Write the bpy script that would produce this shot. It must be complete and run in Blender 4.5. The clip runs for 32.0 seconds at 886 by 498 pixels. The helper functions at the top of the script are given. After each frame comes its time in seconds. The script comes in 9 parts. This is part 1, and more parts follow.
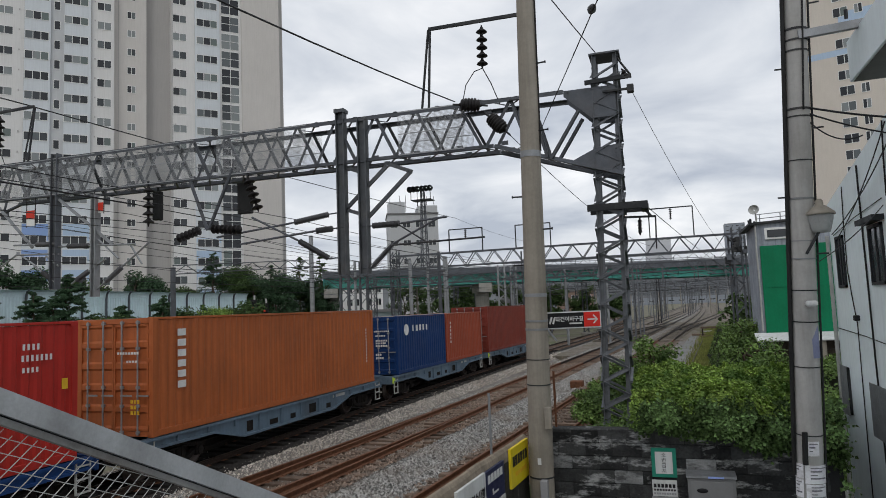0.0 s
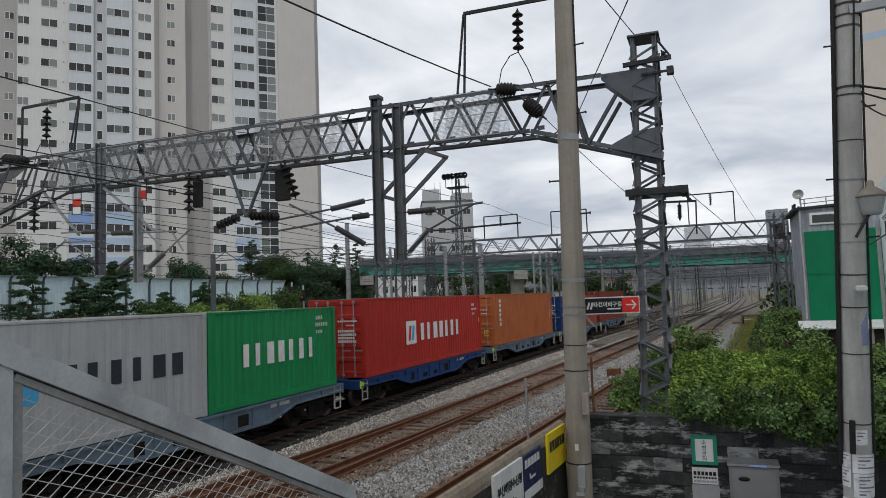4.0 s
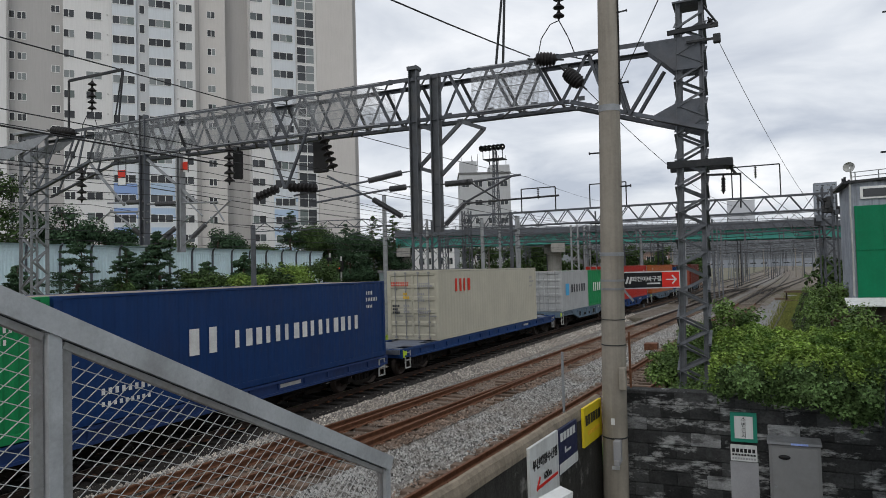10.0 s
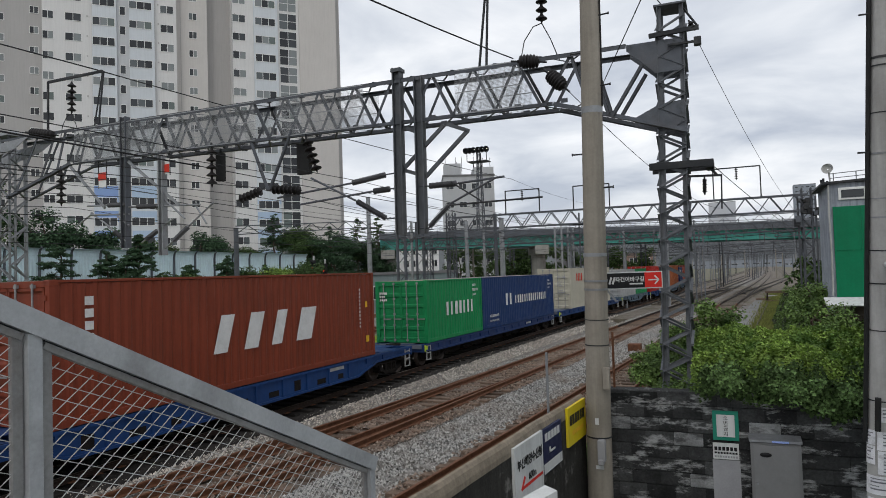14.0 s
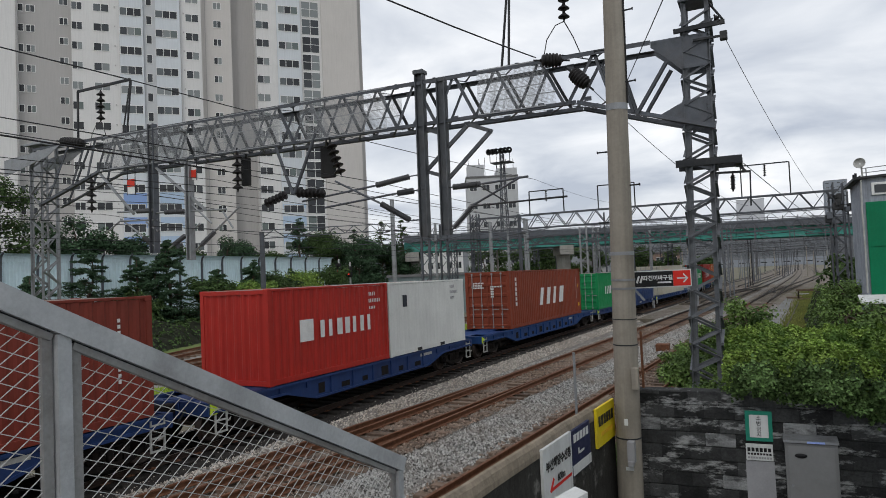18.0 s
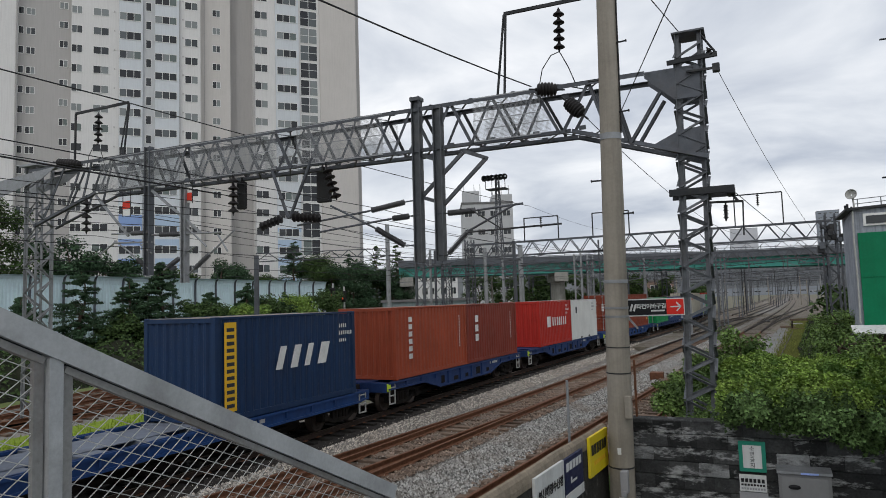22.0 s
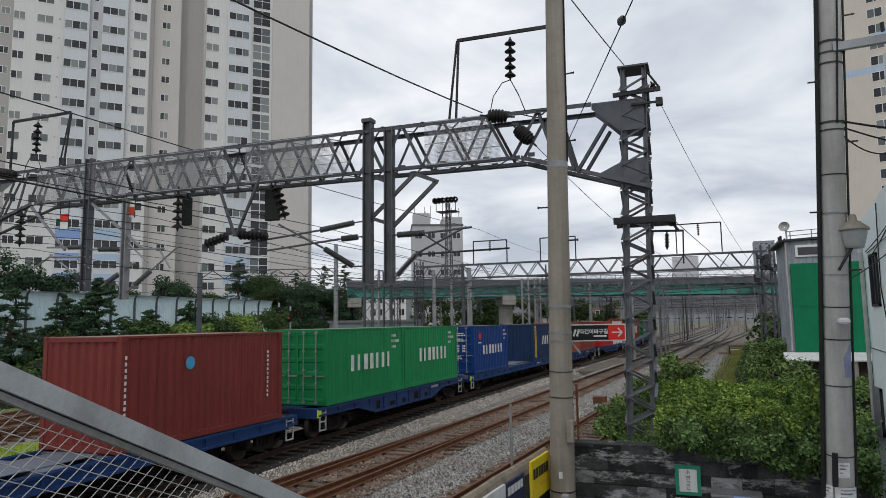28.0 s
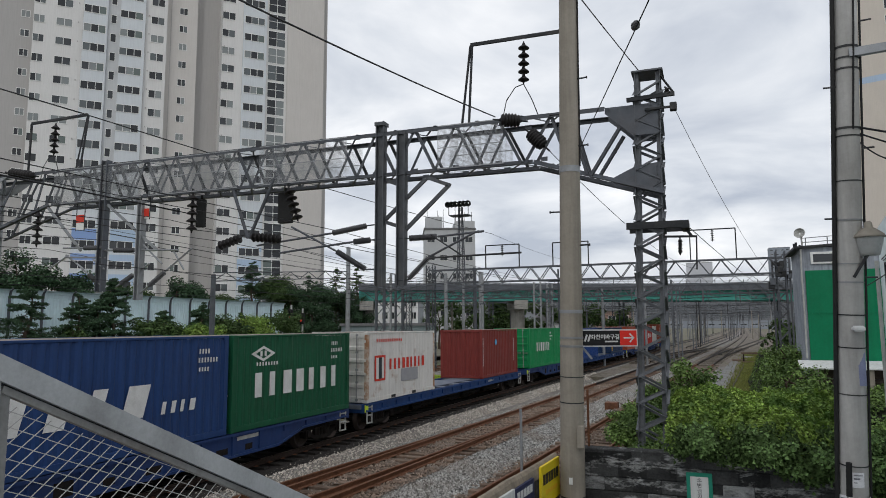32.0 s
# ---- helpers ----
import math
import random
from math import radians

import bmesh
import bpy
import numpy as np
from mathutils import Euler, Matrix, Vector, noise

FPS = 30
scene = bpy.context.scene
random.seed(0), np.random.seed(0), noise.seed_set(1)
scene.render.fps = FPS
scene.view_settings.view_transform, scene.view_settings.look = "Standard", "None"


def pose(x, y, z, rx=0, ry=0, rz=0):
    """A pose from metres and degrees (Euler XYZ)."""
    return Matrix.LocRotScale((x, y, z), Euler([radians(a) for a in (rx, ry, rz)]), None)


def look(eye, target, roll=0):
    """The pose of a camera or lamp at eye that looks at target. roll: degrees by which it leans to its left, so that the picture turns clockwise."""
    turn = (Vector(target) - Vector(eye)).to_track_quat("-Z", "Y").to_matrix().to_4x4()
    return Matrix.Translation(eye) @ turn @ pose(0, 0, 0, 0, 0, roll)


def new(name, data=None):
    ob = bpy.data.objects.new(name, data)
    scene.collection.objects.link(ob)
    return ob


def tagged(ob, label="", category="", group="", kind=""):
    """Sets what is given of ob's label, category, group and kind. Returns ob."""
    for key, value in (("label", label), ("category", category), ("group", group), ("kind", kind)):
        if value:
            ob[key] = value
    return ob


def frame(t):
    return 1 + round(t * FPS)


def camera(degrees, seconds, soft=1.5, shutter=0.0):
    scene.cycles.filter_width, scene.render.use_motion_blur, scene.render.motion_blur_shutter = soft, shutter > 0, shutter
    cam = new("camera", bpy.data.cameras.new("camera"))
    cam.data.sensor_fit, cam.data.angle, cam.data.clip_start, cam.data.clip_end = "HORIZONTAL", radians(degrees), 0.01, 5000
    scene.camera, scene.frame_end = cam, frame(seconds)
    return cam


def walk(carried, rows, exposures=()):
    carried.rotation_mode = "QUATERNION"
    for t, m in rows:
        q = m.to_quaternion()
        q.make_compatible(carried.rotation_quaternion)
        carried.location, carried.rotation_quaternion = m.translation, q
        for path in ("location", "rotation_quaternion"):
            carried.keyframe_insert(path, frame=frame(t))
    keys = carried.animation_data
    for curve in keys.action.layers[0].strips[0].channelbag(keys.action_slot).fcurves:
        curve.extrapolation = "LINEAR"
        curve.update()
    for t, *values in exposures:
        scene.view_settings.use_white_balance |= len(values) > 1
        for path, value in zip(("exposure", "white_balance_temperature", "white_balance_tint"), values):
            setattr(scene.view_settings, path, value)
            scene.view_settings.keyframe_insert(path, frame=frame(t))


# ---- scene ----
cam = camera(66.54, 32.0, soft=0.9)
PATH = [
    (0, pose(0.041, -0.029, 3.845, 95.15, 2.29, 18.58)),
    (0.5, pose(0.036, -0.006, 3.861, 95.37, 2.10, 18.81)),
    (1, pose(0.036, 0.000, 3.844, 96.14, 2.03, 19.90)),
    (1.5, pose(0.039, 0.023, 3.808, 95.61, 2.35, 20.22)),
    (2, pose(0.039, 0.023, 3.820, 94.63, 2.32, 20.31)),
    (2.5, pose(0.043, 0.012, 3.822, 94.55, 1.96, 20.09)),
    (3, pose(0.043, 0.014, 3.818, 94.38, 2.03, 20.53)),
    (3.5, pose(0.026, -0.016, 3.810, 94.23, 2.41, 21.31)),
    (5.5, pose(-0.001, -0.012, 3.813, 94.24, 1.01, 22.23)),
    (6, pose(-0.006, -0.018, 3.814, 94.39, 0.59, 22.52)),
    (6.5, pose(-0.013, -0.020, 3.816, 94.60, -0.04, 23.13)),
    (7, pose(0.012, -0.029, 3.823, 93.82, 0.59, 24.13)),
    (7.5, pose(-0.014, -0.000, 3.826, 92.24, 1.05, 25.16)),
    (8, pose(0.000, -0.002, 3.824, 92.10, 1.47, 25.39)),
    (8.5, pose(0.001, 0.001, 3.822, 92.18, 1.66, 25.27)),
    (9, pose(-0.002, 0.002, 3.820, 92.12, 1.35, 25.04)),
    (9.5, pose(-0.002, -0.002, 3.821, 92.17, 1.23, 24.84)),
    (10, pose(-0.005, 0.004, 3.817, 91.94, 1.54, 24.60)),
    (10.5, pose(-0.010, 0.002, 3.811, 91.65, 2.36, 25.15)),
    (11, pose(-0.011, 0.012, 3.815, 91.98, 2.10, 25.54)),
    (11.5, pose(-0.006, 0.005, 3.814, 92.58, 1.41, 25.09)),
    (12, pose(-0.000, -0.001, 3.812, 92.66, 2.05, 25.00)),
    (12.5, pose(-0.001, -0.002, 3.812, 92.28, 1.84, 24.71)),
    (13, pose(0.013, -0.003, 3.810, 92.03, 2.31, 23.96)),
    (13.5, pose(0.001, -0.004, 3.809, 92.13, 1.88, 23.18)),
    (15.5, pose(0.007, 0.009, 3.785, 91.25, 2.13, 24.63)),
    (16, pose(0.011, 0.013, 3.785, 90.82, 2.68, 25.26)),
    (16.5, pose(0.013, 0.016, 3.784, 90.89, 2.87, 25.76)),
    (17, pose(0.006, 0.018, 3.784, 91.13, 2.96, 26.02)),
    (17.5, pose(-0.012, 0.024, 3.786, 91.05, 2.29, 25.98)),
    (18, pose(-0.023, 0.026, 3.788, 92.33, 2.46, 25.36)),
    (18.5, pose(-0.023, 0.018, 3.791, 93.06, 2.41, 24.55)),
    (19, pose(-0.016, 0.004, 3.793, 93.52, 2.00, 23.99)),
    (19.5, pose(-0.009, -0.008, 3.795, 94.08, 1.72, 23.86)),
    (20, pose(-0.004, -0.015, 3.795, 94.30, 1.79, 24.00)),
    (20.5, pose(-0.003, -0.013, 3.795, 94.16, 1.91, 24.46)),
    (21, pose(-0.004, -0.007, 3.794, 94.04, 2.10, 24.51)),
    (21.5, pose(-0.005, -0.000, 3.793, 94.18, 2.60, 24.59)),
    (22, pose(-0.007, 0.007, 3.794, 94.47, 1.82, 24.88)),
    (22.5, pose(-0.006, 0.013, 3.796, 95.40, 1.79, 24.66)),
    (23, pose(0.003, 0.016, 3.798, 96.05, 2.04, 23.86)),
    (23.5, pose(0.019, 0.018, 3.798, 96.19, 2.50, 23.68)),
    (24, pose(0.033, 0.027, 3.796, 96.01, 2.63, 22.93)),
    (24.5, pose(0.041, 0.036, 3.794, 96.19, 2.37, 21.70)),
    (25, pose(0.045, 0.035, 3.792, 96.06, 2.10, 21.33)),
    (25.5, pose(0.045, 0.029, 3.792, 95.71, 1.49, 20.99)),
    (27.5, pose(0.032, -0.022, 3.805, 96.17, 0.99, 20.50)),
    (28, pose(0.034, -0.020, 3.805, 96.20, 0.91, 20.51)),
    (28.5, pose(0.037, -0.019, 3.806, 96.12, 0.30, 20.62)),
    (29, pose(0.040, -0.020, 3.806, 96.23, 0.38, 20.80)),
    (29.5, pose(0.042, -0.020, 3.804, 96.29, 0.42, 21.14)),
    (30, pose(0.044, -0.019, 3.802, 96.29, 0.79, 21.35)),
    (30.5, pose(0.045, -0.017, 3.802, 96.44, 0.35, 21.56)),
    (31, pose(0.048, -0.017, 3.802, 96.54, 0.44, 21.53)),
    (31.5, pose(0.048, -0.020, 3.803, 96.52, 0.11, 21.33)),
    (32, pose(0.048, -0.021, 3.804, 96.53, 0.32, 21.50)),
]
walk(cam, PATH, [(0.0, 0.19), (7.0, 0.20), (9.0, 0.29), (20.0, 0.29), (25.0, 0.25), (32.0, 0.25)])

# ---- world and light: overcast late afternoon ----
world = bpy.data.worlds.new("overcast_sky")
scene.world = world
world.use_nodes = True


def make_sky():
    nt = world.node_tree
    nt.nodes.clear()
    out = nt.nodes.new("ShaderNodeOutputWorld")
    bg = nt.nodes.new("ShaderNodeBackground")
    sky = nt.nodes.new("ShaderNodeTexSky")
    sky.sky_type = "NISHITA"
    sky.sun_disc = False
    sky.sun_elevation = radians(38)
    sky.sun_rotation = radians(167)
    sky.air_density, sky.dust_density, sky.ozone_density = 1.0, 3.0, 1.0
    geo = nt.nodes.new("ShaderNodeTexCoord")
    # cloud deck: flat projection of the view direction on a plane overhead
    sep = nt.nodes.new("ShaderNodeSeparateXYZ")
    nt.links.new(geo.outputs["Generated"], sep.inputs[0])
    zz = nt.nodes.new("ShaderNodeMath")
    zz.operation = "ADD"
    zz.inputs[1].default_value = 0.22
    nt.links.new(sep.outputs[2], zz.inputs[0])
    div = nt.nodes.new("ShaderNodeVectorMath")
    div.operation = "DIVIDE"
    nt.links.new(geo.outputs["Generated"], div.inputs[0])
    comb = nt.nodes.new("ShaderNodeCombineXYZ")
    for i in range(3):
        nt.links.new(zz.outputs[0], comb.inputs[i])
    nt.links.new(comb.outputs[0], div.inputs[1])
    n1 = nt.nodes.new("ShaderNodeTexNoise")
    n1.inputs["Scale"].default_value = 1.6
    n1.inputs["Detail"].default_value = 7
    n1.inputs["Roughness"].default_value = 0.52
    n1.inputs["Distortion"].default_value = 0.4
    nt.links.new(div.outputs[0], n1.inputs["Vector"])
    ramp = nt.nodes.new("ShaderNodeValToRGB")
    el = ramp.color_ramp.elements
    el[0].position, el[0].color = 0.34, (0.46, 0.505, 0.59, 1)
    el[1].position, el[1].color = 0.67, (0.97, 0.98, 1.0, 1)
    e = el.new(0.50)
    e.color = (0.70, 0.735, 0.79, 1)
    nt.links.new(n1.outputs["Fac"], ramp.inputs[0])
    mix = nt.nodes.new("ShaderNodeMix")
    mix.data_type = "RGBA"
    mix.inputs[0].default_value = 0.93
    scale = nt.nodes.new("ShaderNodeMix")
    scale.data_type, scale.blend_type = "RGBA", "MULTIPLY"
    scale.inputs[0].default_value = 1.0
    scale.inputs[7].default_value = (0.09, 0.09, 0.09, 1)
    nt.links.new(sky.outputs[0], scale.inputs[6])
    nt.links.new(scale.outputs[2], mix.inputs[6])
    nt.links.new(ramp.outputs[0], mix.inputs[7])
    # dull haze close to the horizon
    low = nt.nodes.new("ShaderNodeMapRange")
    low.inputs[1].default_value, low.inputs[2].default_value = 0.0, 0.11
    low.inputs[3].default_value, low.inputs[4].default_value = 0.75, 0.0
    nt.links.new(sep.outputs[2], low.inputs[0])
    haze = nt.nodes.new("ShaderNodeMix")
    haze.data_type = "RGBA"
    haze.inputs[7].default_value = (0.60, 0.635, 0.675, 1)
    nt.links.new(low.outputs[0], haze.inputs[0])
    nt.links.new(mix.outputs[2], haze.inputs[6])
    nt.links.new(haze.outputs[2], bg.inputs[0])
    bg.inputs[1].default_value = 0.92
    nt.links.new(bg.outputs[0], out.inputs[0])


make_sky()
sun = new("sun", bpy.data.lights.new("sun", "SUN"))
sun.data.energy, sun.data.angle, sun.data.color = 0.5, radians(30), (1.0, 0.97, 0.92)
sun.matrix_world = look((8, -26, 48), (0, 10, 0))


# ---- materials ----
def mat(name, base, rough=0.7, metal=0.0, vary=0.12, scale=3.0, bump=0.0, bump_scale=40.0, dirt=None, dirt_amt=0.0,
        dirt_scale=1.2, dirt_from=0.48, dirt_to=0.72, dirt_stretch=None, island=0.0, streak=0.0, spec=0.25, alpha=1.0, world_space=False):
    """A surface with colour variation at two scales, fine relief, dirt patches and rain streaks."""
    m = bpy.data.materials.new(name)
    m.use_nodes = True
    nt = m.node_tree
    bs = nt.nodes["Principled BSDF"]
    bs.inputs["Roughness"].default_value = rough
    bs.inputs["Metallic"].default_value = metal
    bs.inputs["Specular IOR Level"].default_value = spec
    tc = nt.nodes.new("ShaderNodeTexCoord")
    L = nt.links.new
    place = tc.outputs["Object"]
    if world_space:
        place = nt.nodes.new("ShaderNodeNewGeometry").outputs["Position"]

    def noisy(sc, detail=4, rough_=0.6, stretch=None):
        n = nt.nodes.new("ShaderNodeTexNoise")
        n.inputs["Scale"].default_value = sc
        n.inputs["Detail"].default_value = detail
        n.inputs["Roughness"].default_value = rough_
        if stretch:
            mp = nt.nodes.new("ShaderNodeMapping")
            mp.inputs["Scale"].default_value = stretch
            L(place, mp.inputs[0])
            L(mp.outputs[0], n.inputs["Vector"])
        else:
            L(place, n.inputs["Vector"])
        return n

    def rng(sock, a, b, lo, hi):
        r = nt.nodes.new("ShaderNodeMapRange")
        r.inputs[1].default_value, r.inputs[2].default_value = a, b
        r.inputs[3].default_value, r.inputs[4].default_value = lo, hi
        L(sock, r.inputs[0])
        return r.outputs[0]

    def mul(col, fac):
        x = nt.nodes.new("ShaderNodeVectorMath")
        x.operation = "SCALE"
        L(col, x.inputs[0])
        L(fac, x.inputs[3])
        return x.outputs[0]

    rgb = nt.nodes.new("ShaderNodeRGB")
    rgb.outputs[0].default_value = (*base, 1)
    col = rgb.outputs[0]
    if vary:
        big = noisy(scale, 5)
        col = mul(col, rng(big.outputs["Fac"], 0.25, 0.75, 1 - vary, 1 + vary))
        fine = noisy(scale * 14, 3)
        col = mul(col, rng(fine.outputs["Fac"], 0.25, 0.75, 1 - vary * 0.6, 1 + vary * 0.6))
    if island:
        oi = nt.nodes.new("ShaderNodeObjectInfo")
        ge = nt.nodes.new("ShaderNodeNewGeometry")
        ad = nt.nodes.new("ShaderNodeMath")
        ad.operation = "ADD"
        L(oi.outputs["Random"], ad.inputs[0])
        L(ge.outputs["Random Per Island"], ad.inputs[1])
        fr = nt.nodes.new("ShaderNodeMath")
        fr.operation = "FRACT"
        L(ad.outputs[0], fr.inputs[0])
        col = mul(col, rng(fr.outputs[0], 0, 1, 1 - island, 1 + island))
    if dirt is not None and dirt_amt:
        n = noisy(dirt_scale, 8, 0.7, dirt_stretch)
        fac = rng(n.outputs["Fac"], dirt_from, dirt_to, 0.0, dirt_amt)
        mx = nt.nodes.new("ShaderNodeMix")
        mx.data_type = "RGBA"
        L(fac, mx.inputs[0])
        L(col, mx.inputs[6])
        mx.inputs[7].default_value = (*dirt, 1)
        col = mx.outputs[2]
    if streak:
        n = noisy(1.0, 5, 0.6, (9, 9, 0.35))
        col = mul(col, rng(n.outputs["Fac"], 0.42, 0.75, 1.0, 1 - streak))
    L(col, bs.inputs["Base Color"])
    rn = noisy(scale * 3, 3)
    L(rng(rn.outputs["Fac"], 0.3, 0.7, max(0.03, rough - 0.1), min(1, rough + 0.1)), bs.inputs["Roughness"])
    if bump:
        n = noisy(bump_scale, 6, 0.65)
        bp = nt.nodes.new("ShaderNodeBump")
        bp.inputs["Strength"].default_value = bump
        bp.inputs["Distance"].default_value = 0.02
        L(n.outputs["Fac"], bp.inputs["Height"])
        L(bp.outputs[0], bs.inputs["Normal"])
    if alpha < 1:
        bs.inputs["Alpha"].default_value = alpha
    return m


M_BALLAST = mat("ballast_gravel", (0.22, 0.207, 0.19), 0.95, 0, 0.4, 2.0, 1.0, 45, (0.10, 0.07, 0.05), 0.6, 0.5)
M_BALLAST_FAR = mat("pale_far_gravel", (0.23, 0.22, 0.20), 0.95, 0, 0.4, 1.0, 1.0, 20, (0.14, 0.11, 0.085), 0.6, 0.4)
M_STONE_B = mat("rust_brown_gravel_stone", (0.21, 0.155, 0.12), 0.95, 0, 0.3, 3.0, 0.3, 60, (0.27, 0.24, 0.21), 0.6, 0.8, 0.46, 0.64, island=0.7)
M_BALLAST_IN = mat("rust_brown_ballast", (0.15, 0.112, 0.086), 0.95, 0, 0.4, 2.0, 1.0, 45, (0.14, 0.12, 0.10), 0.5, 1.5)
# ballast darkened to paint in the train's shadow on the main track
M_BALLAST_SHADE = mat("shade_darkened_ballast", (0.024, 0.021, 0.019), 0.95, 0, 0.4, 2.0, 1.0, 45, (0.08, 0.07, 0.06), 0.5, 0.7)
M_STONE_L = mat("pale_gravel_stone", (0.42, 0.385, 0.34), 0.95, 0, 0.2, 3.0, 0.3, 60, (0.24, 0.19, 0.15), 0.5, 0.35, 0.46, 0.68, island=0.7)
M_STONE = mat("gravel_stone", (0.30, 0.295, 0.28), 0.95, 0, 0.2, 3.0, 0.3, 60, (0.20, 0.15, 0.11), 0.55, 0.35, 0.46, 0.68, island=0.85)
M_GROUND = mat("bare_ground", (0.16, 0.145, 0.11), 0.98, 0, 0.35, 0.4, 0.6, 14, (0.10, 0.14, 0.04), 0.9, 0.10)
M_TIE = mat("old_wood_tie", (0.15, 0.105, 0.078), 0.95, 0, 0.35, 4, 0.8, 30, (0.19, 0.15, 0.12), 0.5, 2, island=0.35)
M_RAIL = mat("rusty_rail", (0.165, 0.074, 0.040), 0.7, 0.25, 0.3, 8, 0.3, 90, (0.09, 0.04, 0.025), 0.6, 3.0)
# main-track ties and rails, with the shade under the wagons in their colour
M_TIE_SHADE = mat("shade_black_tie", (0.018, 0.016, 0.014), 0.9, 0, 0.35, 4, 0.8, 30, island=0.3)
M_RAIL_SHADE = mat("shade_dark_rail", (0.045, 0.03, 0.024), 0.6, 0.3, 0.25, 8)
M_RAILTOP = mat("worn_rail_head", (0.30, 0.24, 0.20), 0.4, 0.8, 0.2, 5)
M_CONC = mat("grey_concrete", (0.33, 0.32, 0.29), 0.9, 0, 0.15, 1.5, 0.35, 45, (0.16, 0.15, 0.13), 0.5, 1.1, streak=0.2)
M_POLE2 = mat("pale_pole_concrete", (0.46, 0.45, 0.43), 0.9, 0, 0.1, 2.0, 0.25, 60, (0.24, 0.23, 0.21), 0.5, 0.8, streak=0.25)
M_POLE = mat("pole_concrete", (0.305, 0.275, 0.23), 0.9, 0, 0.12, 2.0, 0.25, 60, (0.17, 0.15, 0.12), 0.5, 0.8, streak=0.3)
M_WALLC = mat("weathered_wall_concrete", (0.30, 0.25, 0.19), 0.95, 0, 0.2, 1.5, 0.6, 30, (0.10, 0.09, 0.075), 0.7, 2.0, streak=0.3)
M_WALLD = mat("black_stained_concrete", (0.045, 0.043, 0.038), 0.95, 0, 0.35, 2.0, 0.6, 30, (0.25, 0.24, 0.22), 0.8, 1.6, 0.58, 0.66, streak=0.4)
M_BLOCK = mat("dark_stained_block", (0.046, 0.047, 0.047), 0.95, 0, 0.5, 2.5, 1.0, 50, (0.44, 0.445, 0.44), 0.85, 1.15, 0.53, 0.63, (1.7, 1.7, 5.0), island=0.5, spec=0.1, world_space=True)
M_BLOCKP = mat("pale_worn_block", (0.28, 0.285, 0.285), 0.92, 0, 0.4, 3.0, 1.0, 50, (0.06, 0.06, 0.06), 0.9, 2.2, 0.47, 0.60, (1.5, 1.5, 4.0), world_space=True)
M_MORTAR = mat("dark_mortar", (0.030, 0.031, 0.032), 0.95, 0, 0.2, 4, 0.4, 60)
M_GALV = mat("galvanised_steel", (0.30, 0.31, 0.32), 0.55, 0.55, 0.12, 5, 0.1, 70, (0.13, 0.12, 0.11), 0.5, 2)
M_STEEL = mat("weathered_lattice_steel", (0.098, 0.106, 0.120), 0.6, 0.2, 0.2, 4, 0.1, 70, (0.09, 0.08, 0.075), 0.6, 1.5, island=0.2)
M_MAST = mat("grey_mast_steel", (0.155, 0.165, 0.18), 0.6, 0.15, 0.2, 4, 0.1, 70, (0.09, 0.08, 0.075), 0.5, 1.5, island=0.2, streak=0.2)
M_DARKSTEEL = mat("dark_grey_steel", (0.026, 0.028, 0.031), 0.6, 0.1, 0.2, 4, 0.1, 60, (0.16, 0.15, 0.14), 0.4, 1.5)
M_NET = mat("pale_wire_net", (0.36, 0.37, 0.38), 0.6, 0.2, 0.15, 4)
M_WIRE = mat("black_wire", (0.03, 0.03, 0.032), 0.6, 0.3, 0.1, 5)
M_INSUL = mat("brown_porcelain", (0.014, 0.012, 0.012), 0.5, 0, 0.15, 6)
M_POLYINS = mat("grey_composite_insulator", (0.095, 0.095, 0.10), 0.6, 0, 0.15, 6)
M_FENCE = mat("galvanised_fence_tube", (0.43, 0.44, 0.45), 0.5, 0.1, 0.14, 5, 0.15, 60, (0.17, 0.165, 0.16), 0.65, 2.2)
M_MESH = mat("expanded_metal_mesh", (0.47, 0.465, 0.45), 0.5, 0.1, 0.2, 8)
M_FENCE2 = mat("stained_infill_frame", (0.27, 0.265, 0.26), 0.55, 0.1, 0.2, 5, 0.15, 60, (0.13, 0.10, 0.085), 0.7, 3.0)
M_WHITE = mat("white_house_paint", (0.84, 0.92, 0.94), 0.8, 0, 0.04, 0.9, 0.15, 30, (0.66, 0.72, 0.72), 0.3, 0.8, streak=0.08)
M_GREENP = mat("green_sheet_panel", (0.0, 0.18, 0.078), 0.55, 0, 0.12, 1.2, 0.05, 20, streak=0.1)
M_BLACK = mat("black_rubber", (0.02, 0.02, 0.02), 0.7, 0, 0.2, 6)
M_YARDRAIL = mat("dark_yard_rail", (0.030, 0.021, 0.017), 0.6, 0.3, 0.2, 4)
M_LEAF = mat("vine_leaf", (0.24, 0.345, 0.075), 0.6, 0, 0.4, 0.8, dirt=(0.085, 0.165, 0.04), dirt_amt=0.9, dirt_scale=1.4, dirt_from=0.44, dirt_to=0.62, island=0.65, spec=0.12)
# darker copy of the vine leaf, painting the shade on the hanging front
M_IVYD = mat("shaded_front_ivy_leaf", (0.125, 0.205, 0.070), 0.5, 0, 0.4, 1.2, island=0.7, spec=0.15)
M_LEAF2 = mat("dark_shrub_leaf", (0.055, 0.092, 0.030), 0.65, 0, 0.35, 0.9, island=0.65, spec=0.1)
# near-black sheet colour that paints the shade in leaf gaps
M_CORE = mat("shade_dark_core", (0.018, 0.021, 0.011), 0.95, 0, 0.4, 3.0, 0.8, 20)
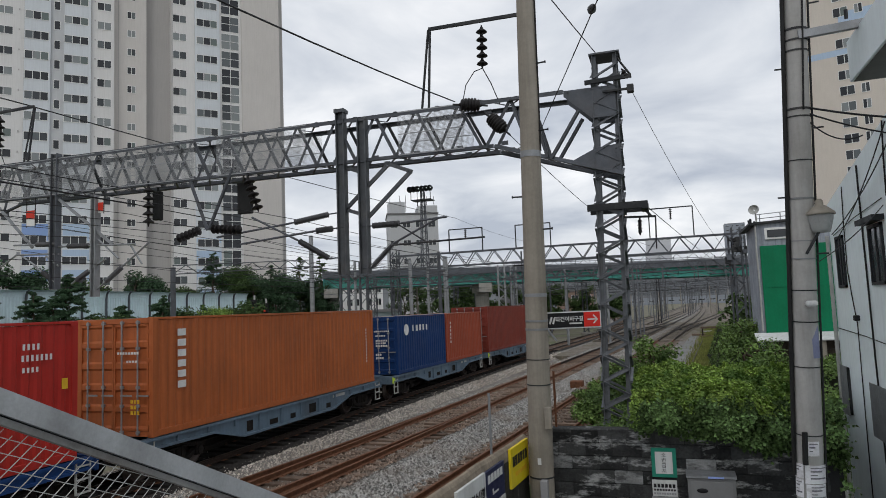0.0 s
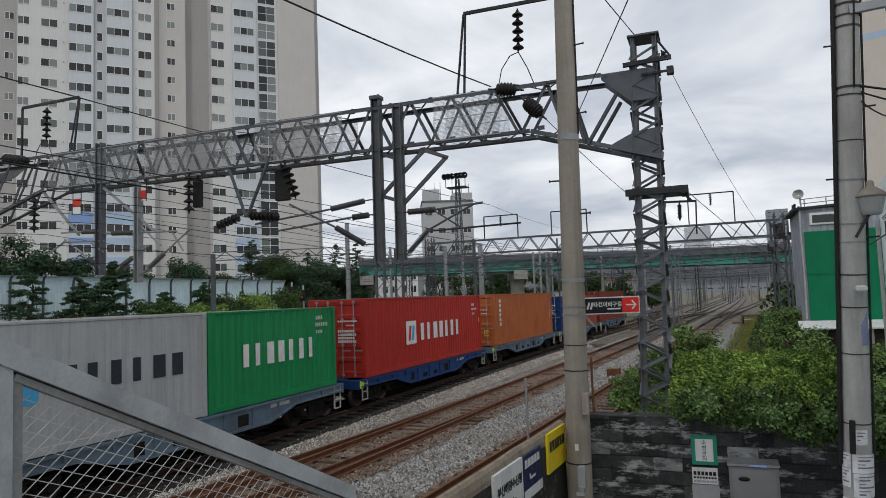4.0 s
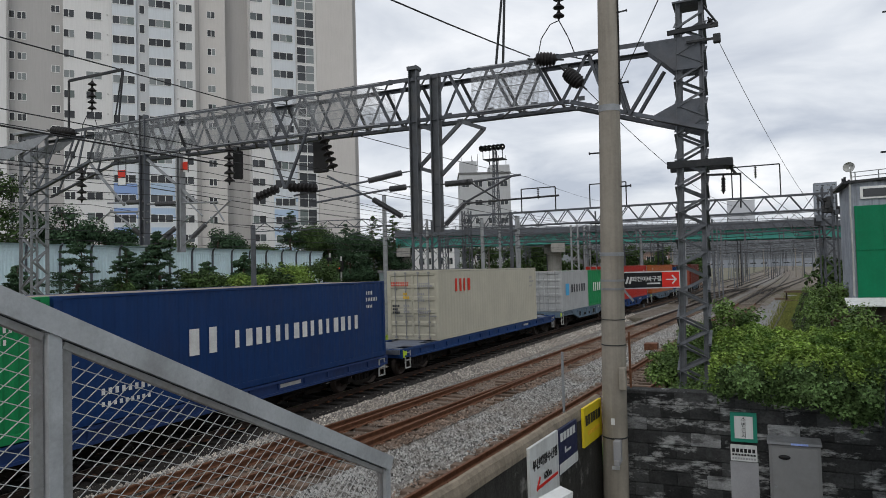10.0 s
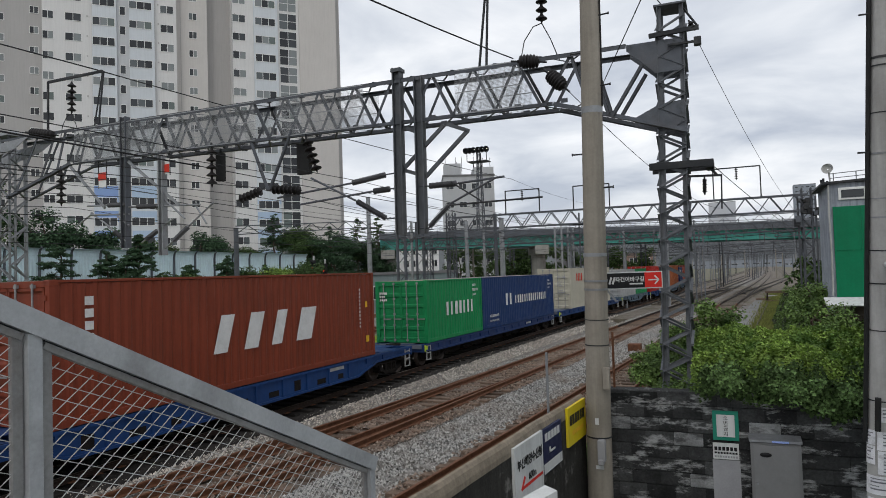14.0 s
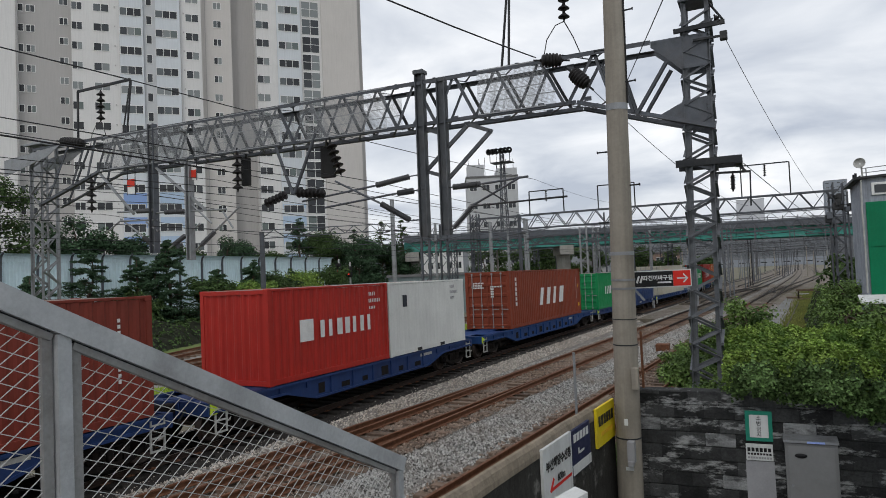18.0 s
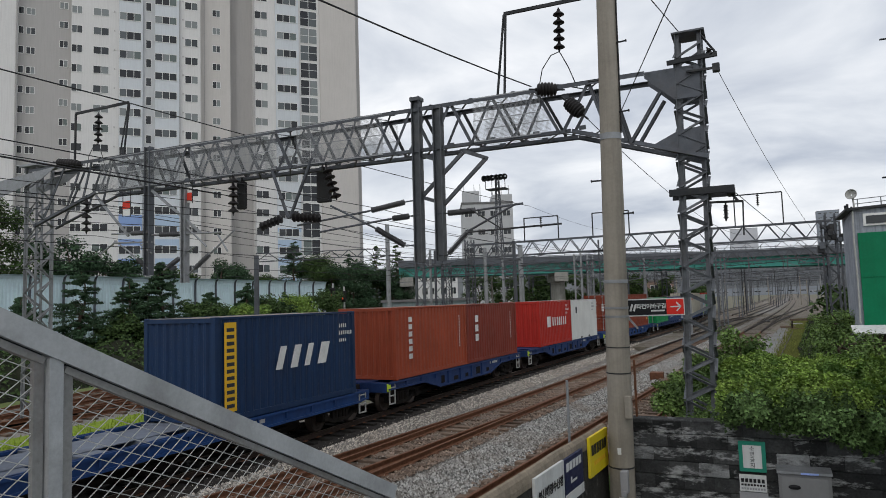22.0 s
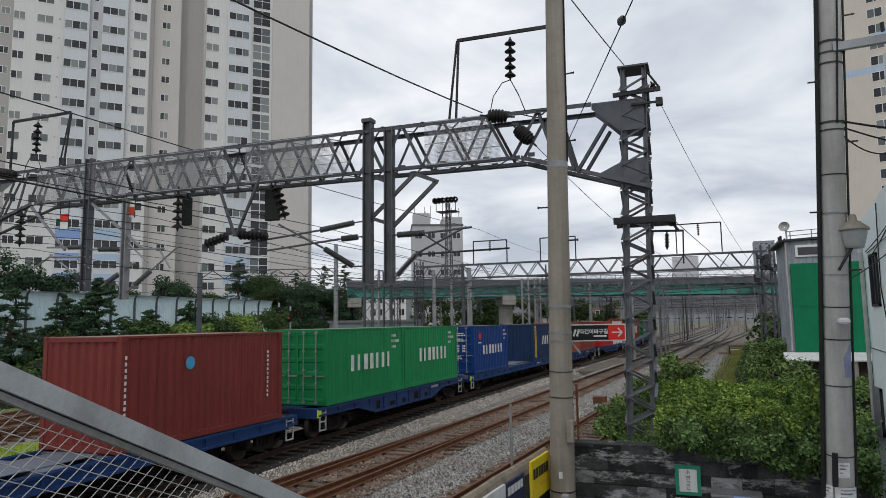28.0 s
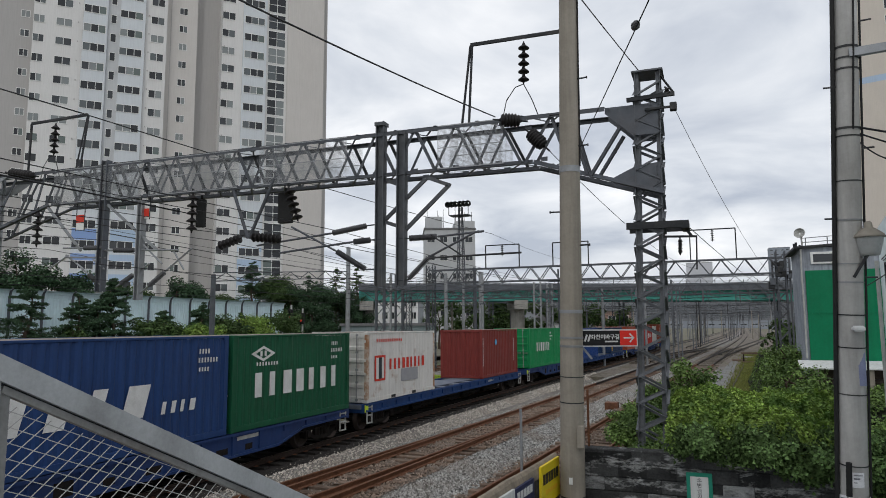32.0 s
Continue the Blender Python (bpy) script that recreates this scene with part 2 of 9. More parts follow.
M_SHRUB = mat("mid_green_shrub_leaf", (0.145, 0.225, 0.062), 0.6, 0, 0.4, 0.9, dirt=(0.05, 0.09, 0.03), dirt_amt=0.9, dirt_scale=1.1, dirt_from=0.44, dirt_to=0.62, island=0.65, spec=0.12)
M_PINE = mat("pine_needles", (0.048, 0.088, 0.046), 0.75, 0, 0.35, 0.8, island=0.65, spec=0.1)
M_GRASS = mat("track_grass", (0.24, 0.33, 0.035), 0.9, 0, 0.3, 1.0, island=0.3)
M_BARK = mat("bark", (0.09, 0.065, 0.05), 0.95, 0, 0.3, 6, 0.8, 30)


# ---- mesh helpers ----
class Geo:
    """Collects vertices and faces of one mesh, with a material slot and a smooth flag for each face."""

    def __init__(self):
        self.v, self.f, self.mi, self.sm, self.slot = [], [], [], [], 0

    def face(self, pts, smooth=False):
        i = len(self.v)
        self.v += [tuple(p) for p in pts]
        self.f.append(tuple(range(i, i + len(pts))))
        self.mi.append(self.slot)
        self.sm.append(smooth)

    def raw(self, verts, faces, smooth=False):
        i = len(self.v)
        self.v += [tuple(p) for p in verts]
        for fc in faces:
            self.f.append(tuple(i + k for k in fc))
            self.mi.append(self.slot)
            self.sm.append(smooth)

    def hexa(self, a, b):
        """Eight corners: four below (a) and four above (b), both counter-clockwise seen from above."""
        self.raw(list(a) + list(b), [(3, 2, 1, 0), (4, 5, 6, 7), (0, 1, 5, 4), (1, 2, 6, 5), (2, 3, 7, 6), (3, 0, 4, 7)])

    def box(self, x0, y0, z0, x1, y1, z1, bev=0.0):
        if bev <= 0:
            self.hexa([(x0, y0, z0), (x1, y0, z0), (x1, y1, z0), (x0, y1, z0)], [(x0, y0, z1), (x1, y0, z1), (x1, y1, z1), (x0, y1, z1)])
            return
        b = min(bev, (x1 - x0) / 2.2, (y1 - y0) / 2.2, (z1 - z0) / 2.2)
        rings = []
        for z, d in ((z0, b), (z0 + b, 0), (z1 - b, 0), (z1, b)):
            rings.append([(x0 + d, y0 + d, z), (x1 - d, y0 + d, z), (x1 - d, y1 - d, z), (x0 + d, y1 - d, z)])
        vs = [p for r in rings for p in r]
        fs = [(3, 2, 1, 0), (12, 13, 14, 15)]
        for k in range(3):
            for j in range(4):
                fs.append((4 * k + j, 4 * k + (j + 1) % 4, 4 * k + 4 + (j + 1) % 4, 4 * k + 4 + j))
        self.raw(vs, fs)

    def beam(self, p, q, w, h, up=(0, 0, 1)):
        """A bar of section w (sideways) by h (along up) from p to q."""
        p, q = Vector(p), Vector(q)
        d = (q - p).normalized()
        u = Vector(up)
        s = d.cross(u)
        if s.length < 1e-5:
            s = d.cross(Vector((1, 0, 0)))
        s.normalize()
        u = s.cross(d).normalized()
        s, u = s * (w / 2), u * (h / 2)
        a = [p - s - u, p + s - u, p + s + u, p - s + u]
        b = [q - s - u, q + s - u, q + s + u, q - s + u]
        self.raw(a + b, [(0, 1, 2, 3), (7, 6, 5, 4), (0, 4, 5, 1), (1, 5, 6, 2), (2, 6, 7, 3), (3, 7, 4, 0)])

    def angle(self, p, q, w, t, up=(0, 0, 1), flip=1):
        """An L-shaped bar of leg w and thickness t."""
        p, q = Vector(p), Vector(q)
        d = (q - p).normalized()
        u = Vector(up)
        s = d.cross(u)
        if s.length < 1e-5:
            s = d.cross(Vector((1, 0, 0)))
        s.normalize()
        u = s.cross(d).normalized()
        self.beam(p + u * (t / 2), q + u * (t / 2), w, t, u)
        off = s * (flip * (w / 2 - t / 2)) + u * (w / 2)
        self.beam(p + off, q + off, t, w, u)

    def cyl(self, p, q, r1, r2=None, n=12, caps=True, smooth=True):
        p, q = Vector(p), Vector(q)
        r2 = r1 if r2 is None else r2
        d = (q - p).normalized()
        s = d.cross(Vector((0, 0, 1)))
        if s.length < 1e-4:
            s = Vector((1, 0, 0))
        s.normalize()
        u = s.cross(d)
        ra, rb = [], []
        for i in range(n):
            a = 2 * math.pi * i / n
            k = s * math.cos(a) + u * math.sin(a)
            ra.append(p + k * r1)
            rb.append(q + k * r2)
        self.raw(ra + rb, [(i, i + n, (i + 1) % n + n, (i + 1) % n) for i in range(n)], smooth)
        if caps:
            self.raw(ra, [tuple(range(n))])
            self.raw(rb, [tuple(reversed(range(n)))])

    def tube(self, pts, r, n=8, smooth=True):
        for a, b in zip(pts[:-1], pts[1:]):
            self.cyl(a, b, r, r, n, True, smooth)

    def lathe(self, base, axis, prof, n=16):
        """Turned body: prof is a list of (distance along axis, radius)."""
        base, d = Vector(base), Vector(axis).normalized()
        s = d.cross(Vector((0, 0, 1)))
        if s.length < 1e-4:
            s = Vector((1, 0, 0))
        s.normalize()
        u = s.cross(d)
        vs, fs = [], []
        for h, r in prof:
            for i in range(n):
                a = 2 * math.pi * i / n
                vs.append(base + d * h + (s * math.cos(a) + u * math.sin(a)) * max(r, 1e-4))
        for k in range(len(prof) - 1):
            for i in range(n):
                fs.append((k * n + i, (k + 1) * n + i, (k + 1) * n + (i + 1) % n, k * n + (i + 1) % n))
        self.raw(vs, fs, True)

    def mesh(self, name, mats):
        me = bpy.data.meshes.new(name)
        me.from_pydata(self.v, [], self.f)
        for m in (mats if isinstance(mats, (list, tuple)) else [mats]):
            me.materials.append(m)
        me.polygons.foreach_set("material_index", self.mi)
        me.polygons.foreach_set("use_smooth", self.sm)
        me.update()
        return me


def part(name, g, mats, parent=None, label=""):
    """One mesh object, under a thing or a part, or at top level."""
    ob = new(name, g.mesh(name, mats))
    if parent is not None:
        ob.parent = parent
    if label:
        ob["label"] = label
    return ob


def thing(name, label, category, group="", kind="", at=None):
    e = new(name)
    tagged(e, label, category, group, kind)
    if at is not None:
        e.matrix_basis = at
    return e


def solid(name, g, mats, label, category, group="", kind=""):
    return tagged(part(name, g, mats), label, category, group, kind)


# ---- the plan: tracks run along +y, bending to the right ----
BEND0, BEND1, CURVE = -4.57, 62.0, 0.0010005


LEFT0, LEFT1, LEFT = 80.0, 200.0, 0.002  # the line swings back to the left past the overpass


def train_x(y):
    """Sideways place of the train's near side at y."""
    v = max(min(y, BEND1) - BEND0, 0.0)
    w = max(min(y, LEFT1) - LEFT0, 0.0)
    return -12.085 + 0.5 * CURVE * v * v + max(y - BEND1, 0.0) * CURVE * (BEND1 - BEND0) - 0.5 * LEFT * w * w - max(y - LEFT1, 0.0) * LEFT * (LEFT1 - LEFT0)


def train_turn(y):
    """Heading of the train's track to the right of +y, as a slope."""
    return CURVE * max(min(y, BEND1) - BEND0, 0.0) - LEFT * max(min(y, LEFT1) - LEFT0, 0.0)


def t1(y):
    return train_x(y) - 1.22


def drift(y):
    """The far yard eases back to the left."""
    v = max(0.0, y - 130)
    return -(0.00007 * min(v, 200.0) ** 2 + 0.028 * max(0.0, v - 200.0))


def t2(y):
    return -8.79 + 0.0737 * (y - 15) + drift(y)


def t3(y):
    if y < 40:
        return -4.46 + 0.075 * (y - 14.4)
    if y < 62:
        return -2.54 + 0.045 * (y - 40) + 0.00052 * (y - 40) ** 2
    return -1.30 + 0.0679 * (y - 62) + drift(y)


# ---- ground, tracks ----
def strip(g, line, y0, y1, step, prof):
    """A band along a track line; prof: (sideways, height) points."""
    ys = [y0 + i * step for i in range(int((y1 - y0) / step) + 1)]
    vs, fs = [], []
    for y in ys:
        x = line(y)
        vs += [(x + a, y, b) for a, b in prof]
    n = len(prof)
    for i in range(len(ys) - 1):
        for j in range(n - 1):
            k = i * n + j
            fs.append((k, k + 1, k + n + 1, k + n))
    fs += [tuple(range(n)), tuple(range(len(vs) - 1, len(vs) - n - 1, -1))]
    g.raw(vs, fs)


g = Geo()
g.face([(-1500, -600, -0.62), (1500, -600, -0.62), (1500, 2600, -0.62), (-1500, 2600, -0.62)])
ground = solid("ground", g, M_GROUND, "bare railway-yard ground with sparse weeds", "ground", kind="structure")

RAILPROF = [(-0.065, -0.15), (-0.065, -0.135), (-0.012, -0.115), (-0.012, -0.045), (-0.035, -0.035), (-0.035, -0.004), (-0.028, 0.0),
            (0.028, 0.0), (0.035, -0.004), (0.035, -0.035), (0.012, -0.045), (0.012, -0.115), (0.065, -0.135), (0.065, -0.15)]


def track(line, y0, y1, tag, worn=False, bed_mat=M_BALLAST, inner_mat=M_BALLAST_IN, rail_mat=M_RAIL, stained_to=1e9):
    bed = thing("ballast_bed", "grey crushed-stone ballast bed, rust-stained between the rails", "ballast", kind="structure")
    g = Geo()
    strip(g, line, y0, y1, 2.0, [(-2.6, -0.62), (-1.75, -0.24), (-0.6, -0.22), (0.6, -0.22), (1.75, -0.24), (2.6, -0.62)])
    part("gravel", g, bed_mat, bed)
    inner = 1.6 if inner_mat is M_BALLAST_SHADE else 1.2
    g = Geo()
    strip(g, line, y0, min(y1, stained_to), 2.0, [(-inner - 0.15, -0.245), (-inner, -0.212), (inner, -0.212), (inner + 0.15, -0.245)])
    part("inner_gravel", g, inner_mat, bed)
    tr = thing("railway_track", tag, "railway track", "tracks", "structure")
    for s in (-1, 1):
        g = Geo()
        strip(g, lambda y: line(y) + s * 0.7525, y0, min(y1, stained_to), 2.0, RAILPROF)
        me = part("rail", g, [rail_mat, M_RAILTOP], tr)
        if stained_to < y1:
            g = Geo()
            strip(g, lambda y: line(y) + s * 0.7525, stained_to, y1, 3.0, RAILPROF)
            part("rail", g, M_YARDRAIL, tr)
        if worn:
            n = len(RAILPROF) - 1
            idx = [1 if k % n == 6 else 0 for k in range(len(me.data.polygons) - 2)] + [0, 0]
            me.data.polygons.foreach_set("material_index", idx)
    return tr


# bed and rails here carry the train's shadow in their colours
TR1 = track(t1, -30, 420, "busy main track with worn rail heads and wooden ties", True, M_BALLAST, M_BALLAST_SHADE, M_RAIL_SHADE)
TR2 = track(t2, -6, 900, "rusty side track with dark wooden ties", worn=False, stained_to=46)


def t2_branch(y):
    """Second pair of rails that parts from the side track towards the viewer."""
    v = max(0.0, 33.0 - y)
    return t2(y) - 0.0012 * v * v


for s in (-1, 1):
    g = Geo()
    strip(g, lambda y: t2_branch(y) + s * 0.7525, -6, 31, 1.5, RAILPROF)
    part("branch_rail", g, M_RAIL, TR2)
TR3 = track(t3, -6, 72, "rusty side track along a concrete wall", worn=False)


# ---- the container train ----
SPEED = 5.72
CW = 2.438


def paint(name, rgb, dirt=0.35, rough=0.5, streak=0.2):
    return mat(name, rgb, rough, 0, 0.09, 0.9, 0.05, 30, (rgb[0] * 0.5 + 0.02, rgb[1] * 0.5 + 0.014, rgb[2] * 0.5 + 0.01), dirt, 0.6, streak=streak)


C_RED = paint("red_container_paint", (0.43, 0.028, 0.020))
C_ORANGE = paint("orange_container_paint", (0.43, 0.118, 0.036), 0.5)
C_ORANGE2 = paint("red_orange_container_paint", (0.34, 0.068, 0.032))
C_GREEN = paint("green_container_paint", (0.010, 0.245, 0.080))
C_NAVY = paint("navy_container_paint", (0.006, 0.036, 0.135))
C_NAVY2 = paint("dark_navy_container_paint", (0.011, 0.034, 0.092))
C_BLUE = paint("blue_container_paint", (0.006, 0.045, 0.20))
C_BLUE2 = paint("mid_blue_container_paint", (0.02, 0.055, 0.17))
C_CREAM = paint("cream_container_paint", (0.49, 0.465, 0.375), 0.12, streak=0.04)
C_LGREY = paint("pale_grey_container_paint", (0.42, 0.43, 0.43), 0.3)
C_BROWN = paint("brown_red_container_paint", (0.225, 0.046, 0.022))
C_MAROON = paint("maroon_container_paint", (0.215, 0.040, 0.026))
C_WHITE = paint("white_container_paint", (0.70, 0.71, 0.68), 0.2, streak=0.08)
C_OLDWHITE = mat("rust_streaked_white_paint", (0.70, 0.68, 0.64), 0.6, 0, 0.08, 1.0, 0.05, 30, (0.36, 0.20, 0.10), 0.6, 1.6, 0.56, 0.7, streak=0.18)
C_CRIMSON = paint("dull_crimson_container_paint", (0.205, 0.037, 0.031))
C_DGREEN = paint("dark_green_container_paint", (0.010, 0.095, 0.045))
M_LET_W = mat("white_lettering", (0.72, 0.72, 0.70), 0.6, 0, 0.12, 3, dirt=(0.4, 0.38, 0.35), dirt_amt=0.5, dirt_scale=2)
M_LET_R = mat("red_lettering", (0.62, 0.045, 0.025), 0.6, 0, 0.12, 3)
M_LET_K = mat("black_lettering", (0.03, 0.035, 0.045), 0.6, 0, 0.1, 3)
M_LET_B = mat("sky_blue_mark", (0.07, 0.36, 0.62), 0.6, 0, 0.1, 3)
M_LET_Y = mat("yellow_mark", (0.75, 0.45, 0.03), 0.6, 0, 0.1, 3)
M_LET_G = mat("grey_patch", (0.33, 0.33, 0.34), 0.7, 0, 0.1, 3)
M_BAR = mat("galvanised_lock_bar", (0.30, 0.30, 0.30), 0.5, 0.4, 0.15, 6)
M_SEAL = mat("dark_door_gasket", (0.035, 0.035, 0.035), 0.8, 0, 0.1, 5)
INK = {"w": M_LET_W, "r": M_LET_R, "k": M_LET_K, "b": M_LET_B, "y": M_LET_Y, "g": M_LET_G}


def corrugated(g, length, z0, z1, y0=0.0, period=0.276, depth=0.036, axis="y", out=1):
    """A trapezoid-ribbed sheet from y0 on, its outer face at 0, recessed by depth; axis x turns it to an end wall."""
    ys, n = [], max(2, round(length / period))
    p = length / n
    for i in range(n):
        b = y0 + i * p
        ys += [(b, 0), (b + 0.30 * p, 0), (b + 0.5 * p, -depth), (b + 0.8 * p, -depth)]
    ys.append((y0 + length, 0))
    vs, fs = [], []
    for a, d in ys:
        d *= out
        vs += [(d, a, z0), (d, a, z1)] if axis == "y" else [(a, -d, z0), (a, -d, z1)]
    for i in range(len(ys) - 1):
        q = (2 * i, 2 * i + 2, 2 * i + 3, 2 * i + 1)
        fs.append(q if out > 0 else q[::-1])
    g.raw(vs, fs)


def slab(g, y, z, w, h, slant=0.0, x=0.004, t=0.004):
    g.hexa([(x - t, y, z), (x, y, z), (x, y + w, z), (x - t, y + w, z)],
           [(x - t, y + slant, z + h), (x, y + slant, z + h), (x, y + w + slant, z + h), (x - t, y + w + slant, z + h)])


def word(parent, ink, y, z, n, h, pitch, fill=0.62, slant=0.0, down=False, label=""):
    """Illegible lettering as a row (or a column) of plain bars, one for each letter."""
    g = Geo()
    for i in range(n):
        w = pitch * fill
        if down:
            slab(g, y, z - (i + 1) * pitch, h, w)
        else:
            slab(g, y + i * pitch, z, w * (0.8 if h < 0.2 else (0.55, 0.85, 0.68, 0.92, 0.6)[(i * 3 + n) % 5]), h, slant)
    return tagged(part("lettering", g, INK[ink], parent, label), kind="stuff")


def patch(parent, ink, y, z, w, h, name="mark", label="", slant=0.0):
    g = Geo()
    slab(g, y, z, w, h, slant)
    return part(name, g, INK[ink], parent, label)


def disc(parent, ink, y, z, r, name="emblem", label=""):
    g = Geo()
    g.cyl((0.0, y, z), (0.006, y, z), r, n=24)
    return part(name, g, INK[ink], parent, label)


def end_marks(parent, ink, rows):
    """Plain bars on the door end: (x, z, w, h)."""
    for x, z, w, h in rows:
        g = Geo()
        nr, nc = max(1, round(h / 0.13)), max(1, round(w / 0.09))
        for i in range(nr):
            for j in range(nc - (i % 2 if nc > 2 else 0)):
                g.box(x + w * j / nc, -0.072, z + h * i / nr, x + w * (j + 0.68) / nc, -0.066, z + h * (i + 0.66) / nr)
        tagged(part("mark", g, INK[ink], parent), kind="stuff")


def container(label, length, high, m, doors=True, smooth_side=False, posts=None):
    """Near side at x = 0, end towards the viewer at y = 0."""
    h = 2.896 if high else 2.591
    c = thing("shipping_container", label, "container", "containers on the train")
    for s, out in ((0, 1), (-CW, -1)):
        g = Geo()
        corrugated(g, length - 0.24, 0.16, h - 0.07, 0.12, depth=0.007 if smooth_side else 0.027, out=out)
        ob = part("side_panel", g, m, c)
        ob.location = (s - 0.012 * out, 0, 0)
    g = Geo()
    n = max(6, round(length / 0.6))
    for i in range(n):
        a, b = i * length / n, (i + 1) * length / n
        g.box(-CW + 0.06, a + 0.02, h - 0.045, -0.06, b - 0.02, h - 0.012)
    g.box(-CW + 0.05, 0.03, h - 0.06, -0.05, length - 0.03, h - 0.03)
    part("roof", g, M_DUSTROOF, c, "dust-grey roof sheet")
    g = Geo()
    g.box(-CW + 0.02, 0.05, 0.02, -0.02, length - 0.05, 0.14)
    part("floor", g, M_DARKSTEEL, c)
    for x in (-0.075, -CW):
        for zz, hh, nm in ((0.0, 0.165, "bottom_rail"), (h - 0.075, 0.07, "top_rail")):
            g = Geo()
            g.box(x, 0.1, zz + 0.012, x + 0.075, length - 0.1, zz + hh, 0.006)
            part(nm, g, m, c)
        for y in (0, length - 0.14):
            g = Geo()
            g.box(x - (0.055 if x > -1 else 0), y, 0.1, x + 0.075 + (0.055 if x < -1 else 0), y + 0.14, h - 0.1, 0.01)
            part("corner_post", g, posts or m, c)
    cast = Geo()
    cast.box(-0.165, 0, 0, 0.003, 0.178, 0.118, 0.012)
    me = cast.mesh("corner_casting", m)
    for x in (0, -CW + 0.162):
        for y in (0, length - 0.178):
            for z in (0, h - 0.118):
                o = new("corner_casting", me)
                o.parent, o.location = c, (x, y, z)
    # far end
    g = Geo()
    corrugated(g, CW - 0.26, 0.14, h - 0.1, -CW + 0.13, axis="x", out=-1)
    ob = part("end_panel", g, m, c)
    ob.location = (0, length - 0.03, 0)
    if not doors:
        g = Geo()
        corrugated(g, CW - 0.26, 0.14, h - 0.1, -CW + 0.13, axis="x", out=1, depth=0.045)
        ob = part("end_panel", g, m, c)
        ob.location = (0, 0.02, 0)
        g = Geo()
        g.box(-CW + 0.1, 0.0, h - 0.13, -0.1, 0.1, h - 0.02)
        part("end_header", g, m, c)
        g = Geo()
        g.box(-CW + 0.1, 0.0, 0.02, -0.1, 0.1, 0.15)
        part("end_sill", g, m, c)
        return c
    g = Geo()
    g.box(-CW + 0.1, 0.0, h - 0.14, -0.1, 0.1, h - 0.02)
    part("end_header", g, m, c)
    g = Geo()
    g.box(-CW + 0.1, 0.0, 0.02, -0.1, 0.1, 0.14)
    part("end_sill", g, m, c)
    for k in (0, 1):
        x0 = -CW + 0.125 + k * (CW - 0.25) / 2
        x1 = x0 + (CW - 0.25) / 2 - 0.012
        z0, z1 = 0.15, h - 0.15
        g = Geo()
        bands = 5
        hb = (z1 - z0) / bands
        vs, fs = [], []
        prof = []
        for b in range(bands):
            base = z0 + b * hb
            prof += [(base, 0.0), (base + 0.12 * hb, 0.0), (base + 0.22 * hb, 0.035), (base + 0.80 * hb, 0.035), (base + 0.9 * hb, 0.0)]
        prof.append((z1, 0.0))
        for z, d in prof:
            vs += [(x0 + 0.03, d, z), (x1 - 0.03, d, z)]
        for i in range(len(prof) - 1):
            fs.append((2 * i, 2 * i + 1, 2 * i + 3, 2 * i + 2))
        g.raw(vs, fs)
        g.box(x0, -0.008, z0, x0 + 0.05, 0.04, z1)
        g.box(x1 - 0.05, -0.008, z0, x1, 0.04, z1)
        g.box(x0, -0.008, z1 - 0.06, x1, 0.04, z1)
        g.box(x0, -0.008, z0, x1, 0.04, z0 + 0.06)
        g.slot = 1
        g.box(x0 - 0.012, 0.012, z0, x0 - 0.002, 0.05, z1)
        g.slot = 0
        door = part("door", g, [m, M_SEAL], c)
        for f in (0.27, 0.73):
            xb = x0 + f * (x1 - x0)
            g = Geo()
            g.cyl((xb, -0.045, 0.06), (xb, -0.045, h - 0.06), 0.021, n=8)
            for zb in (0.12, 0.75, 1.2, h - 0.75, h - 0.12):
                g.box(xb - 0.045, -0.062, zb - 0.035, xb + 0.045, -0.005, zb + 0.035)
            part("locking_bar", g, M_BAR, door)
            g = Geo()
            g.box(xb - 0.02, -0.07, 0.98, xb + 0.34, -0.05, 1.02)
            part("door_handle", g, M_BAR, door)
        for zb in (0.35, 1.05, h - 1.05, h - 0.35):
            g = Geo()
            xe = x0 if k == 0 else x1
            g.box(xe - 0.06, -0.02, zb - 0.05, xe + 0.06, 0.01, zb + 0.05)
            part("hinge", g, m, door)
    return c


def number_rows(c, ink, y, z, tall=False):
    """The owner's code and size marks, as plain bars."""
    if tall:
        word(c, ink, y, z, 11, 0.07, 0.125, 0.6, down=True)
        return
    word(c, ink, y, z, 4, 0.12, 0.105)
    word(c, ink, y - 0.02, z - 0.22, 7, 0.12, 0.105)
    word(c, ink, y, z - 0.44, 4, 0.1, 0.10)


M_RUSTPOST = mat("rust_streaked_white_post", (0.62, 0.56, 0.48), 0.7, 0, 0.2, 3, 0.2, 40, (0.34, 0.15, 0.06), 0.9, 1.6, 0.40, 0.55)
M_DUSTROOF = mat("dusty_container_roof", (0.27, 0.23, 0.20), 0.9, 0, 0.3, 0.8, 0.1, 30, (0.16, 0.10, 0.07), 0.6, 1.0)
RIDERS = []


def load(label, u, length, high, m, z, doors=True, **k):
    c = container(label, length, high, m, doors, **k)
    RIDERS.append((c, u, length, z))
    return c


L40, L20 = 12.19, 6.06
D14, D14B, D20, D20B = 1.06, 1.09, 1.0, 0.965
c = load("faded maroon steel container on a flat wagon", 41.7, L40, 1, C_MAROON, D14)
number_rows(c, "w", 11.2, 2.4)
c = load("brick-red steel container with small white code marks", 34.2, L20, 0, C_ORANGE2, D14)
word(c, "w", 0.6, 2.2, 6, 0.14, 0.2, down=True)
